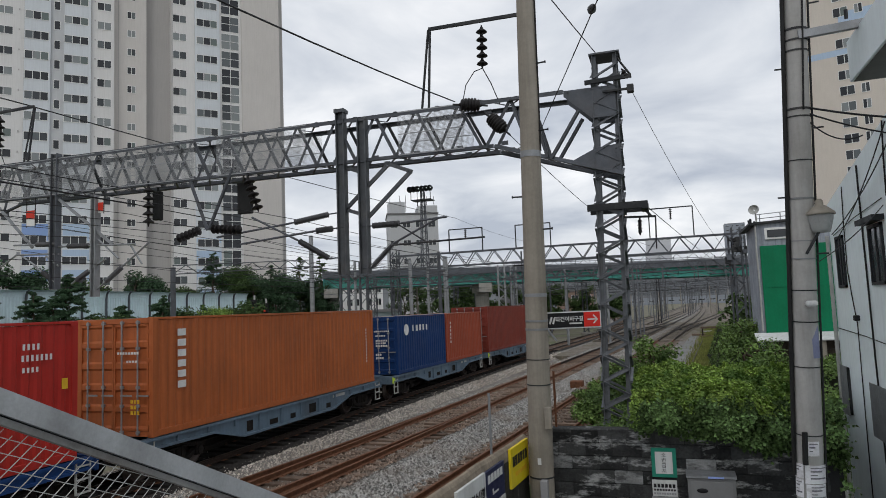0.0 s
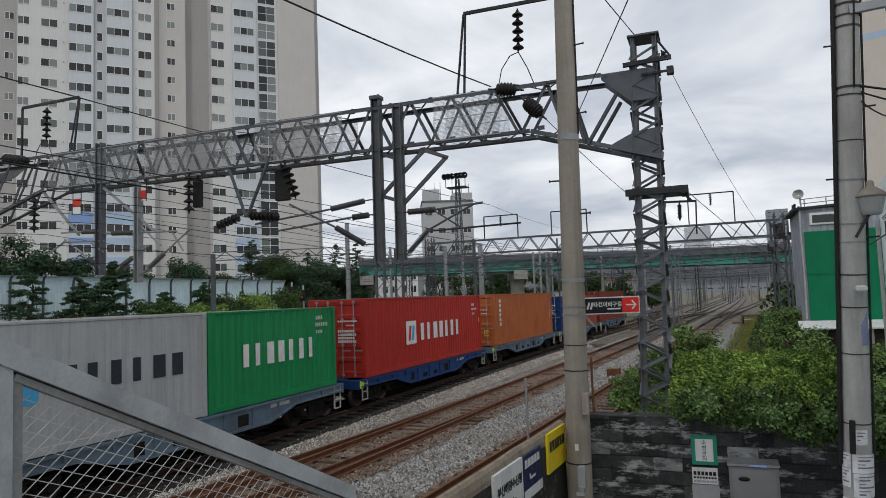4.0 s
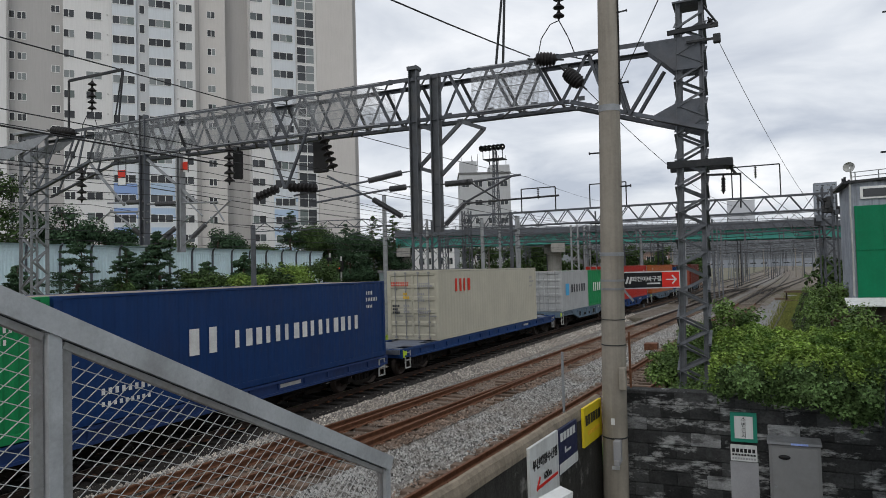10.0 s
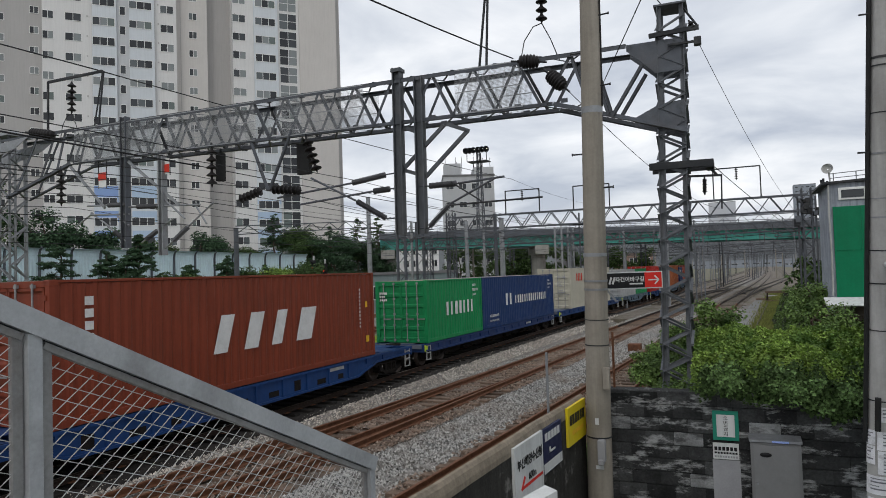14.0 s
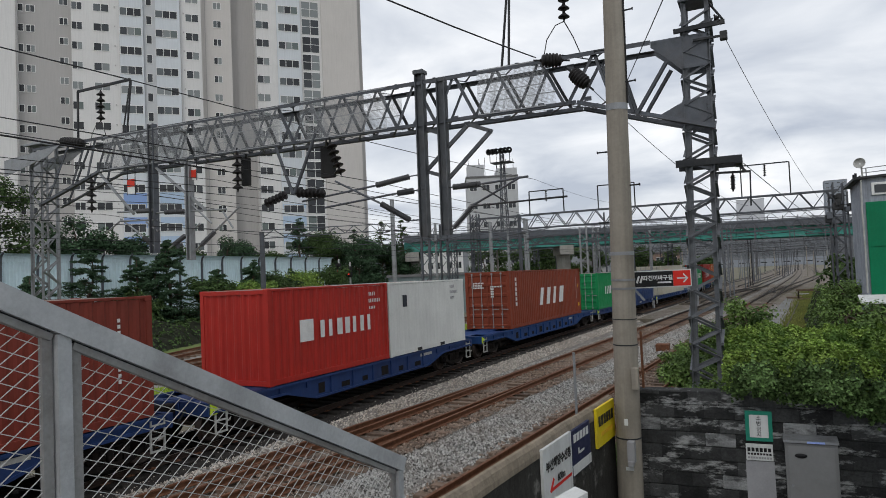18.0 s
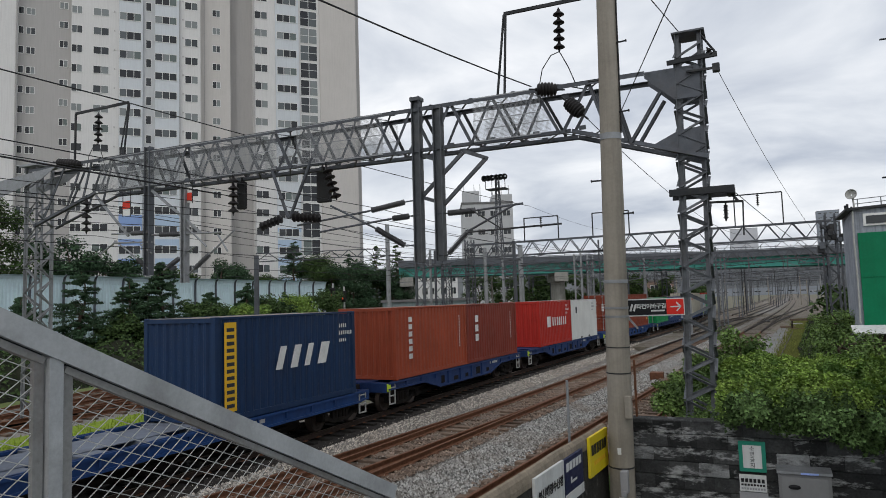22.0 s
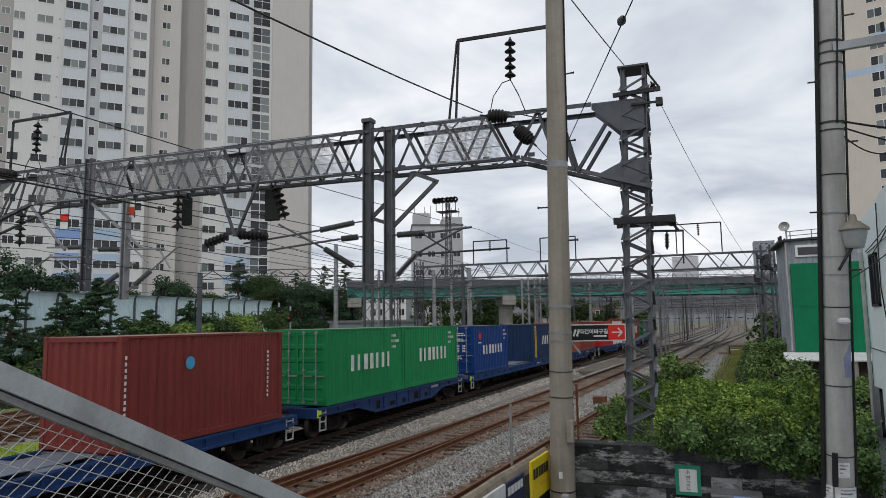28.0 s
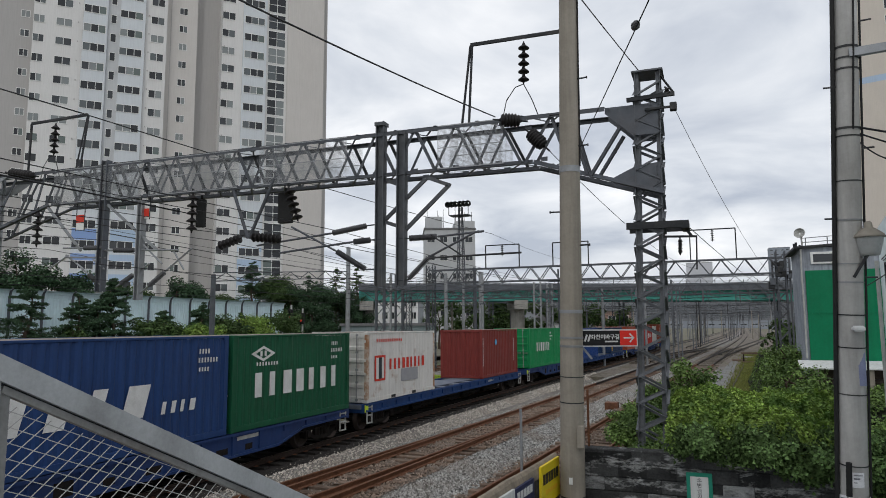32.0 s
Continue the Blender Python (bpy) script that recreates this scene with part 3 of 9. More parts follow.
c = load("dark blue steel container with a white round mark", 27.98, L20, 0, C_NAVY, D14)
word(c, "w", 1.7, 1.85, 5, 0.28, 0.42)
disc(c, "w", 1.0, 1.95, 0.26, "emblem", "round white line emblem")
end_marks(c, "w", [(-1.1, 1.9, 0.75, 0.1), (-1.05, 1.7, 0.5, 0.1), (-1.05, 1.25, 0.6, 0.35), (-1.05, 0.7, 0.4, 0.3)])
c = load("weathered orange steel container with tall white lettering", 13.4, L40, 1, C_ORANGE, D14)
word(c, "w", 0.85, 2.66, 6, 0.30, 0.262, 0.68, down=True, label="white lettering set in a column")
number_rows(c, "w", 11.5, 2.2, tall=True)
end_marks(c, "w", [(-1.05, 2.0, 0.7, 0.09), (-0.75, 1.8, 0.35, 0.08)])
end_marks(c, "y", [(-0.62, 0.55, 0.3, 0.4)])
c = load("red steel container with big white line lettering", -0.95, L40, 1, C_RED, 1.03)
word(c, "w", 4.75, 1.05, 7, 0.72, 0.66, 0.70)
patch(c, "w", 3.35, 0.95, 0.95, 0.95, "emblem", "white square emblem with a blue and red shape")
g = Geo()
slab(g, 3.55, 1.1, 0.2, 0.6, 0.1, 0.008)
part("emblem_stripe", g, M_LET_R, c)
g = Geo()
slab(g, 3.85, 1.1, 0.2, 0.6, 0.1, 0.008)
part("emblem_stripe", g, M_LET_B, c)
number_rows(c, "w", 10.9, 2.35)
patch(c, "y", 11.8, 1.5, 0.14, 0.22)
end_marks(c, "w", [(-1.1, 2.05, 0.85, 0.09), (-0.75, 1.9, 0.35, 0.08), (-1.1, 1.3, 0.8, 0.5)])
c = load("green steel container with white serif lettering", -9.02, L20, 0, C_GREEN, D14B)
word(c, "w", 1.35, 1.05, 7, 0.62, 0.52, 0.66)
number_rows(c, "w", 4.9, 2.2)
c = load("pale grey steel container with black lettering and blue mark", -15.13, L20, 0, C_LGREY, D14B, smooth_side=True)
word(c, "k", 2.0, 1.15, 6, 0.52, 0.58, 0.68)
patch(c, "b", 0.75, 1.0, 0.75, 0.75, "emblem", "light blue square emblem")
end_marks(c, "b", [(-2.0, 1.75, 0.3, 0.3)])
c = load("cream steel container with red lettering", -32.22, L40, 1, C_CREAM, 1.02, smooth_side=True)
word(c, "r", 1.6, 1.95, 4, 0.55, 0.42, 0.72)
number_rows(c, "g", 11.1, 2.3)
end_marks(c, "r", [(-2.2, 2.25, 0.2, 0.2), (-1.97, 2.25, 0.2, 0.2), (-1.74, 2.25, 0.2, 0.2), (-1.51, 2.25, 0.16, 0.2)])
end_marks(c, "y", [(-1.62, 1.72, 0.3, 0.3)])
end_marks(c, "k", [(-2.15, 1.1, 0.36, 0.42)])
end_marks(c, "g", [(-1.62, 1.12, 0.3, 0.4), (-0.95, 2.2, 0.7, 0.2), (-0.95, 1.6, 0.35, 0.4), (-0.95, 1.1, 0.5, 0.3)])
c = load("navy steel container with wide white lettering", -48.65, L40, 0, C_NAVY, D20B, smooth_side=True)
word(c, "w", 3.3, 1.05, 2, 0.62, 0.62, 0.72)
word(c, "w", 4.8, 1.08, 15, 0.44, 0.39, 0.66)
number_rows(c, "w", 11.0, 2.15)
word(c, "w", 1.0, 0.55, 8, 0.13, 0.16)
word(c, "w", 1.0, 0.32, 9, 0.09, 0.14)
c = load("green steel container with white serif lettering", -54.8, L20, 0, C_GREEN, D20B)
word(c, "w", 1.9, 1.02, 7, 0.58, 0.46, 0.66)
number_rows(c, "w", 4.9, 2.2)
end_marks(c, "w", [(-2.2, 1.75, 0.38, 0.42)])
end_marks(c, "k", [(-2.13, 1.82, 0.24, 0.28)])
c = load("brown-red steel container with slanted white lettering", -71.2, L40, 1, C_BROWN, 1.03)
word(c, "w", 4.3, 0.95, 4, 0.95, 1.12, 0.72, 0.3)
word(c, "w", 0.75, 2.62, 6, 0.2, 0.25, 0.7, down=True)
number_rows(c, "w", 11.2, 2.4, tall=True)
patch(c, "y", 11.6, 1.7, 0.12, 0.2)
patch(c, "y", 11.6, 0.5, 0.2, 0.22)
end_marks(c, "w", [(-1.95, 2.05, 0.6, 0.35), (-1.0, 2.1, 0.6, 0.1), (-1.0, 1.6, 0.2, 0.5)])
c = load("white refrigerated-look container with a small dark mark", -82.6, L20, 0, C_WHITE, D14, smooth_side=True)
patch(c, "k", 0.95, 1.7, 0.3, 0.42, "emblem", "small navy emblem")
number_rows(c, "g", 4.8, 2.25)
g = Geo()
for y in (1.9, 3.75):
    slab(g, y, 0.03, 0.36, 0.115, 0, 0.006)
part("fork_pocket", g, M_SEAL, c)
c = load("bright red steel container with white line lettering", -88.75, L20, 0, C_RED, D14, doors=False)
word(c, "w", 2.25, 1.1, 7, 0.5, 0.42, 0.7)
patch(c, "w", 1.3, 1.05, 0.62, 0.62, "emblem", "white square emblem")
number_rows(c, "w", 4.9, 2.2)
c = load("maroon steel container with white lettering set in a column", -98.5, L20, 0, C_MAROON, D14, doors=False)
word(c, "w", 0.9, 2.2, 3, 0.34, 0.42, 0.72, down=True)
number_rows(c, "w", 5.2, 2.2, tall=True)
c = load("red-orange steel container with white lettering set in a column", -104.6, L20, 0, C_ORANGE2, D14, doors=False)
word(c, "w", 0.95, 2.3, 6, 0.26, 0.27, 0.68, down=True)
number_rows(c, "w", 5.3, 2.2, tall=True)
c = load("dark navy steel container with white lettering and a yellow strip", -113.25, L20, 0, C_NAVY2, D20, doors=False)
word(c, "w", 2.2, 1.1, 4, 0.62, 0.62, 0.72, 0.22)
patch(c, "y", 0.3, 0.25, 0.42, 2.2, "warning_strip", "yellow strip with dark bars")
g = Geo()
for i in range(12):
    slab(g, 0.38, 0.35 + i * 0.17, 0.26, 0.09, 0, 0.008)
part("strip_bars", g, M_LET_K, c)
number_rows(c, "w", 5.2, 2.1)
c = load("mid blue steel container with white lettering and a round mark", -125.15, L20, 0, C_BLUE, D20)
word(c, "w", 1.45, 1.0, 7, 0.5, 0.52, 0.68)
disc(c, "r", 0.95, 2.0, 0.2, "emblem", "small round red emblem")
patch(c, "w", 0.72, 1.62, 0.46, 0.07)
number_rows(c, "w", 5.1, 2.2)
end_marks(c, "w", [(-1.75, 1.75, 0.36, 0.42), (-1.0, 2.05, 0.55, 0.2), (-1.0, 1.75, 0.5, 0.2), (-1.0, 1.2, 0.2, 0.4), (-0.65, 1.2, 0.2, 0.4), (-1.0, 0.8, 0.35, 0.2), (-1.8, 1.3, 0.25, 0.3)])
c = load("green steel container with white serif lettering", -133.72, L20, 0, C_GREEN, 1.05)
word(c, "w", 1.5, 1.05, 7, 0.58, 0.48, 0.66)
number_rows(c, "w", 4.9, 2.2)
c = load("green steel container with white serif lettering and ribbed doors", -139.85, L20, 0, C_GREEN, 1.05)
word(c, "w", 1.6, 1.05, 7, 0.58, 0.48, 0.66)
number_rows(c, "w", 4.9, 2.2)
c = load("dull brown-red steel container with a small blue spot", -148.5, L20, 0, C_CRIMSON, 1.02, doors=False)
disc(c, "b", 2.15, 1.88, 0.16, "sticker", "round light blue sticker")
number_rows(c, "w", 5.3, 2.1, tall=True)
word(c, "w", 0.1, 2.2, 11, 0.06, 0.14, 0.6, down=True)
c = load("worn white steel container with red lettering and rust stains", -160.75, L20, 0, C_OLDWHITE, 1.02, smooth_side=True, posts=M_RUSTPOST)
word(c, "r", 1.75, 1.12, 9, 0.42, 0.37, 0.68)
word(c, "r", 0.7, 2.2, 14, 0.12, 0.155, 0.6)
patch(c, "r", 0.55, 0.75, 0.85, 0.95, "emblem", "red frame with a navy shape")
g = Geo()
slab(g, 0.66, 0.83, 0.63, 0.79, 0, 0.007)
part("emblem_field", g, C_OLDWHITE, c)
g = Geo()
slab(g, 0.86, 0.83, 0.24, 0.79, 0, 0.010)
part("emblem_shape", g, M_LET_K, c)
patch(c, "g", 2.75, 0.6, 1.55, 0.5, "repair_patch", "grey painted-over patch")
g = Geo()
for y in (1.9, 3.75):
    slab(g, y, 0.03, 0.36, 0.115, 0, 0.006)
part("fork_pocket", g, M_SEAL, c)
c = load("dark green steel container with large white lettering", -168.1, L20, 0, C_DGREEN, 1.0)
word(c, "w", 0.95, 0.85, 7, 0.68, 0.66, 0.68)
word(c, "w", 1.0, 1.72, 8, 0.1, 0.13)
g = Geo()
g.raw([(0.006, 0.75, 2.06), (0.006, 1.3, 1.84), (0.006, 1.85, 2.06), (0.006, 1.3, 2.28), (0.006, 0.95, 2.06), (0.006, 1.3, 1.92), (0.006, 1.65, 2.06), (0.006, 1.3, 2.20)],
      [(0, 1, 5, 4), (1, 2, 6, 5), (2, 3, 7, 6), (3, 0, 4, 7)])
slab(g, 1.16, 1.98, 0.09, 0.16)
slab(g, 1.35, 1.98, 0.09, 0.16)
part("emblem", g, INK["w"], c, "white diamond-shaped line emblem")
number_rows(c, "w", 4.9, 2.2)
c = load("blue steel container with slanted white lettering", -180.45, L40, 0, C_BLUE2, 1.0)
word(c, "w", 6.0, 0.8, 4, 0.72, 0.92, 0.72, 0.2)
word(c, "w", 9.9, 0.8, 4, 0.28, 0.3, 0.66, 0.05)
patch(c, "w", 4.4, 1.5, 0.75, 0.75, "emblem", "white square emblem with a dark letter-like shape")
number_rows(c, "w", 11.1, 2.15)


# ---- flat wagons ----
M_WG_GREY = paint("grey_blue_wagon_paint", (0.125, 0.18, 0.235), 1.0, 0.6)
M_WG_NAVY = paint("navy_wagon_paint", (0.018, 0.045, 0.145), 0.5, 0.6)
M_WG_BLUE = paint("blue_wagon_paint", (0.013, 0.052, 0.175), 0.4, 0.6)
M_DECK = mat("dusty_grey_blue_deck", (0.155, 0.175, 0.215), 0.8, 0, 0.15, 1.5, 0.1, 30, (0.09, 0.08, 0.08), 0.5, 1.0)
# underframe steel, near black because the shade below the wagons is painted in
M_BOGIE = mat("shade_dark_bogie_steel", (0.017, 0.015, 0.014), 0.9, 0.0, 0.3, 5, 0.3, 40, (0.05, 0.036, 0.026), 0.4, 2, spec=0.1)
M_WHEEL = mat("wheel_steel", (0.07, 0.055, 0.048), 0.5, 0.7, 0.2, 5)
M_STEP = mat("worn_white_step", (0.42, 0.42, 0.40), 0.6, 0, 0.2, 6)
M_LIME = mat("lime_marker", (0.55, 0.72, 0.05), 0.6, 0, 0.1, 5)
WHEELS = []
XC = -1.219


def wheelset_mesh():
    g = Geo()
    g.cyl((-0.85, 0, 0), (0.85, 0, 0), 0.075, n=10)
    for s in (-1, 1):
        g.lathe((s * 0.70, 0, 0), (s, 0, 0), [(-0.03, 0.0), (-0.03, 0.455), (0.0, 0.455), (0.005, 0.43), (0.11, 0.425), (0.11, 0.36), (0.07, 0.34), (0.06, 0.16), (0.13, 0.12), (0.15, 0.0)], 24)
        for k in range(3):
            a = k * 2.094
            g.box(s * 0.775 - 0.008, 0.24 * math.cos(a) - 0.04, 0.24 * math.sin(a) - 0.04, s * 0.775 + 0.008, 0.24 * math.cos(a) + 0.04, 0.24 * math.sin(a) + 0.04)
    return g.mesh("wheelset", M_WHEEL)


def bogie_meshes():
    """Bolster, and the pieces that hang on it with their places."""
    out = []
    for s in (-1, 1):
        x = s * 0.98
        g = Geo()
        for a, b in (((-1.15, 0.55), (-0.62, 0.62)), ((-0.62, 0.62), (-0.3, 0.72)), ((-0.3, 0.72), (0.3, 0.72)), ((0.3, 0.72), (0.62, 0.62)), ((0.62, 0.62), (1.15, 0.55)),
                     ((-0.95, 0.5), (-0.4, 0.24)), ((-0.4, 0.24), (0.4, 0.24)), ((0.4, 0.24), (0.95, 0.5)), ((-0.36, 0.24), (-0.36, 0.72)), ((0.36, 0.24), (0.36, 0.72))):
            g.beam((x, a[0], a[1]), (x, b[0], b[1]), 0.14, 0.11)
        out.append(("side_frame", g.mesh("side_frame", M_BOGIE), (0, 0, 0)))
        g = Geo()
        g.box(x - 0.12, -0.13, 0.31, x + 0.12, 0.13, 0.58, 0.02)
        g.cyl((x + s * 0.05, 0, 0.43), (x + s * 0.16, 0, 0.43), 0.1, n=10)
        box_me = g.mesh("axle_box", M_BOGIE)
        out += [("axle_box", box_me, (0, y, 0)) for y in (-0.9, 0.9)]
        g = Geo()
        g.cyl((x, 0, 0.3), (x, 0, 0.62), 0.075, n=8)
        sp = g.mesh("spring", M_BOGIE)
        out += [("spring", sp, (0, y, 0)) for y in (-0.2, 0.0, 0.2)]
    g = Geo()
    g.box(-0.9, -0.2, 0.45, 0.9, 0.2, 0.72)
    return g.mesh("bogie", M_BOGIE), out


WHEEL_ME = wheelset_mesh()
BOGIE_ME, BOGIE_BITS = bogie_meshes()


def wagon(label, u0, u1, deck, m, belly=True, open_deck=False):
    """A flat wagon from coupler face to coupler face; local y from 0, z from the rail."""
    ln = u1 - u0
    w = thing("flat_wagon", label, "freight wagon", "wagons of the train")
    a, b = 0.62, ln - 0.62
    for s in (-1, 1):
        x = XC + s * 1.16
        g = Geo()
        top = deck - 0.012
        if belly:
            prof = [(a, top - 0.25), (3.3, top - 0.27), (4.6, top - 0.60), (ln - 4.6, top - 0.60), (ln - 3.3, top - 0.27), (b, top - 0.25)]
        else:
            prof = [(a, top - 0.26), (1.2, top - 0.34), (ln - 1.2, top - 0.34), (b, top - 0.26)]
        vs = []
        for y, z in prof:
            vs += [(x - 0.03, y, z), (x + 0.03, y, z), (x + 0.03, y, top), (x - 0.03, y, top)]
        fs = [(0, 3, 2, 1), tuple(len(vs) - 4 + k for k in (0, 1, 2, 3))]
        for i in range(len(prof) - 1):
            for k in range(4):
                fs.append((4 * i + k, 4 * i + (k + 1) % 4, 4 * i + 4 + (k + 1) % 4, 4 * i + 4 + k))
        g.raw(vs, fs)
        g.box(x - 0.09, a, top - 0.07, x + 0.09, b, top)
        part("side_sill", g, m, w)
        g = Geo()
        for (ya, za), (yb, zb) in zip(prof[:-1], prof[1:]):
            g.hexa([(x - 0.085, ya, za - 0.02), (x + 0.085, ya, za - 0.02), (x + 0.085, yb, zb - 0.02), (x - 0.085, yb, zb - 0.02)], [(x - 0.085, ya, za + 0.04), (x + 0.085, ya, za + 0.04), (x + 0.085, yb, zb + 0.04), (x - 0.085, yb, zb + 0.04)])
        part("bottom_flange", g, m, w)
        g = Geo()
        k = 0
        y = 1.9
        while y < ln - 1.8:
            zb = top - (0.57 if belly and 4.7 < y < ln - 4.7 else 0.24)
            g.box(x + s * 0.03, y - 0.025, zb, x + s * 0.08, y + 0.025, top - 0.06)
            y += 1.15
        tagged(part("stiffener", g, m, w), kind="stuff")
        if belly:
            # near-black plates on the web paint the shaded insides of its openings
            g = Geo()
            y = 4.75
            while y < ln - 5.0:
                h = 0.16 if k % 3 else 0.30
                g.box(x + s * 0.03, y, top - 0.50, x + s * 0.036, y + 0.30 + 0.14 * (k % 2), top - 0.5 + h)
                y += 1.15
                k += 1
            tagged(part("sill_pocket", g, M_BOGIE, w), kind="stuff")
    g = Geo()
    g.box(XC - 0.24, 0.5, deck - 0.42, XC + 0.24, ln - 0.5, deck - 0.03)
    part("centre_sill", g, m, w)
    g = Geo()
    half = 0.62 if open_deck else 0.46
    g.box(XC - half, 0.66, deck - 0.028, XC + half, ln - 0.66, deck - 0.008)
    part("walkway_plate", g, M_DECK if open_deck else m, w, "dusty grey-blue deck plate" if open_deck else "")
    g = Geo()
    wide = 0.3 if open_deck else 0.13
    g.box(XC - 1.1, -wide, deck - 0.2, XC + 1.1, wide, deck - 0.034)
    beam_me = g.mesh("cross_beam", M_DECK if open_deck else m)
    y = 0.75
    step = 1.55 if open_deck else 1.25
    while y < ln - 0.7:
        o = new("cross_beam", beam_me)
        o.parent, o.location = w, (0, y, 0)
        y += step
    for y0, y1 in ((1.55, 2.75), (ln - 2.75, ln - 1.55)):
        for s in (-1, 1):
            g = Geo()
            g.box(min(XC + s * (half + 0.004), XC + s * 1.066), y0, deck - 0.03, max(XC + s * (half + 0.004), XC + s * 1.066), y1, deck - 0.010)
            part("deck_plate", g, M_DECK if open_deck else m, w)
    for y in (1.95, ln - 1.95):
        o = new("bogie", BOGIE_ME)
        o.parent, o.location = w, (XC, y, 0)
        for nm, me, loc in BOGIE_BITS:
            q = new(nm, me)
            q.parent, q.location = o, loc
        for dy in (-0.9, 0.9):
            q = new("wheelset", WHEEL_ME)
            q.parent, q.location = o, (0, dy, 0.43)
            WHEELS.append((q, dy))
    for y, s in ((a, -1), (b, 1)):
        g = Geo()
        g.box(XC - 1.2, min(y, y + s * 0.1), deck - 0.34, XC + 1.2, max(y, y + s * 0.1), deck - 0.02)
        part("end_beam", g, m, w)
        g = Geo()
        g.box(XC - 0.13, min(y + s * 0.1, y + s * 0.45), 0.75, XC + 0.13, max(y + s * 0.1, y + s * 0.45), 1.0, 0.03)
        g.box(XC - 0.2, min(y + s * 0.42, y + s * 0.66), 0.72, XC + 0.16, max(y + s * 0.42, y + s * 0.66), 1.02, 0.05)
        part("coupler", g, M_BOGIE, w)
        g = Geo()
        for dx in (-0.45, 0.45):
            g.tube([(XC + dx, y + s * 0.1, 0.85), (XC + dx, y + s * 0.3, 0.62), (XC + dx * 0.5, y + s * 0.5, 0.55)], 0.025, 6)
        part("brake_hose", g, M_BLACK, w)
        yl = y + (0.12 if s < 0 else -0.5)
        g = Geo()
        for yy in (yl, yl + 0.36):
            g.beam((XC + 1.2, yy, 0.28), (XC + 1.2, yy, deck - 0.06), 0.045, 0.03, (0, 1, 0))
        for zz in (0.3, 0.58, 0.86):
            g.beam((XC + 1.2, yl, zz), (XC + 1.2, yl + 0.36, zz), 0.07, 0.03)
        part("step_ladder", g, M_STEP, w, "worn white steel step ladder")
        if s < 0:
            g = Geo()
            g.box(XC + 1.12, y - 0.05, deck - 0.32, XC + 1.24, y + 0.16, deck - 0.05, 0.02)
            part("lamp_bracket", g, M_LIME, w, "lime-painted lamp bracket")
    g = Geo()
    slab(g, ln * 0.68, deck - 0.22, 0.9, 0.10, 0, 0.0)
    ob = part("number_plate", g, M_STEP, w, "white wagon number marks")
    ob.location = (XC + 1.16 + 0.036, 0, 0)
    # full-width black sheet, added to darken the deck openings like shade
    g = Geo()
    g.box(XC - 1.08, 0.8, deck - 0.46, XC + 1.08, ln - 0.8, deck - 0.43)
    part("under_floor", g, M_BOGIE, w)
    # brake-gear-like black blocks, added to fill the shade under the floor
    zc = deck - 0.42
    y, k = 3.45, 0
    while y < ln - 4.3:
        g = Geo()
        if k % 3 == 1:
            g.cyl((XC + 0.45, y, zc - 0.22), (XC + 0.45, y + 0.95, zc - 0.22), 0.19, n=12)
            g.box(XC - 0.7, y + 0.1, 0.24, XC + 0.2, y + 0.98, zc, 0.03)
            part("air_tank", g, M_BOGIE, w)
        else:
            g.box(XC - 0.75, y, 0.22 + 0.06 * (k % 2), XC + 0.75, y + 0.9, zc, 0.03)
            g.beam((XC + 0.82, y - 0.1, 0.34), (XC + 0.82, y + 1.0, 0.4), 0.05, 0.07)
            part("brake_gear", g, M_BOGIE, w)
        y += 0.97
        k += 1
    RIDERS.append((w, u0, ln, 0.0))
    return w


GREYW = "grey-blue container flat wagon with a deep fish-belly sill"
NAVYW = "navy container flat wagon with a deep fish-belly sill"
LONGW = "long blue container flat wagon with a straight sill and open deck"
wagon(GREYW, 41.0, 55.2, D14, M_WG_GREY)
wagon(GREYW, 26.8, 41.0, D14, M_WG_GREY)
wagon(GREYW, 12.35, 26.8, D14, M_WG_GREY)
wagon(NAVYW, -1.95, 12.35, 1.03, M_WG_BLUE)
wagon(GREYW, -16.1, -1.95, D14B, M_WG_GREY)
wagon(LONGW, -35.75, -16.1, 1.02, M_WG_BLUE, False, True)
wagon(LONGW, -55.6, -35.75, D20B, M_WG_NAVY, False, True)
wagon(NAVYW, -75.3, -55.6, 1.03, M_WG_BLUE)
wagon(NAVYW, -91.4, -75.3, D14, M_WG_NAVY)
wagon(NAVYW, -105.8, -91.4, D14, M_WG_NAVY)
wagon(LONGW, -126.3, -105.8, D20, M_WG_BLUE, False, True)
wagon(NAVYW, -141.0, -126.3, 1.05, M_WG_NAVY)
wagon(LONGW, -161.4, -141.0, 1.02, M_WG_BLUE, False, True)
wagon(NAVYW, -181.4, -161.4, 1.0, M_WG_NAVY)


# ---- overhead-line gantry over the tracks ----
GY, GB, GT, GX0 = 17.0, 8.03, 9.30, -25.2
HALF = 0.42
GANTRY_BEFORE = set(scene.collection.objects)


def shared(name, me, parent, loc, rot=(0, 0, 0)):
    o = new(name, me)
    o.parent = parent
    o.location = loc
    o.rotation_euler = [radians(a) for a in rot]
    return o


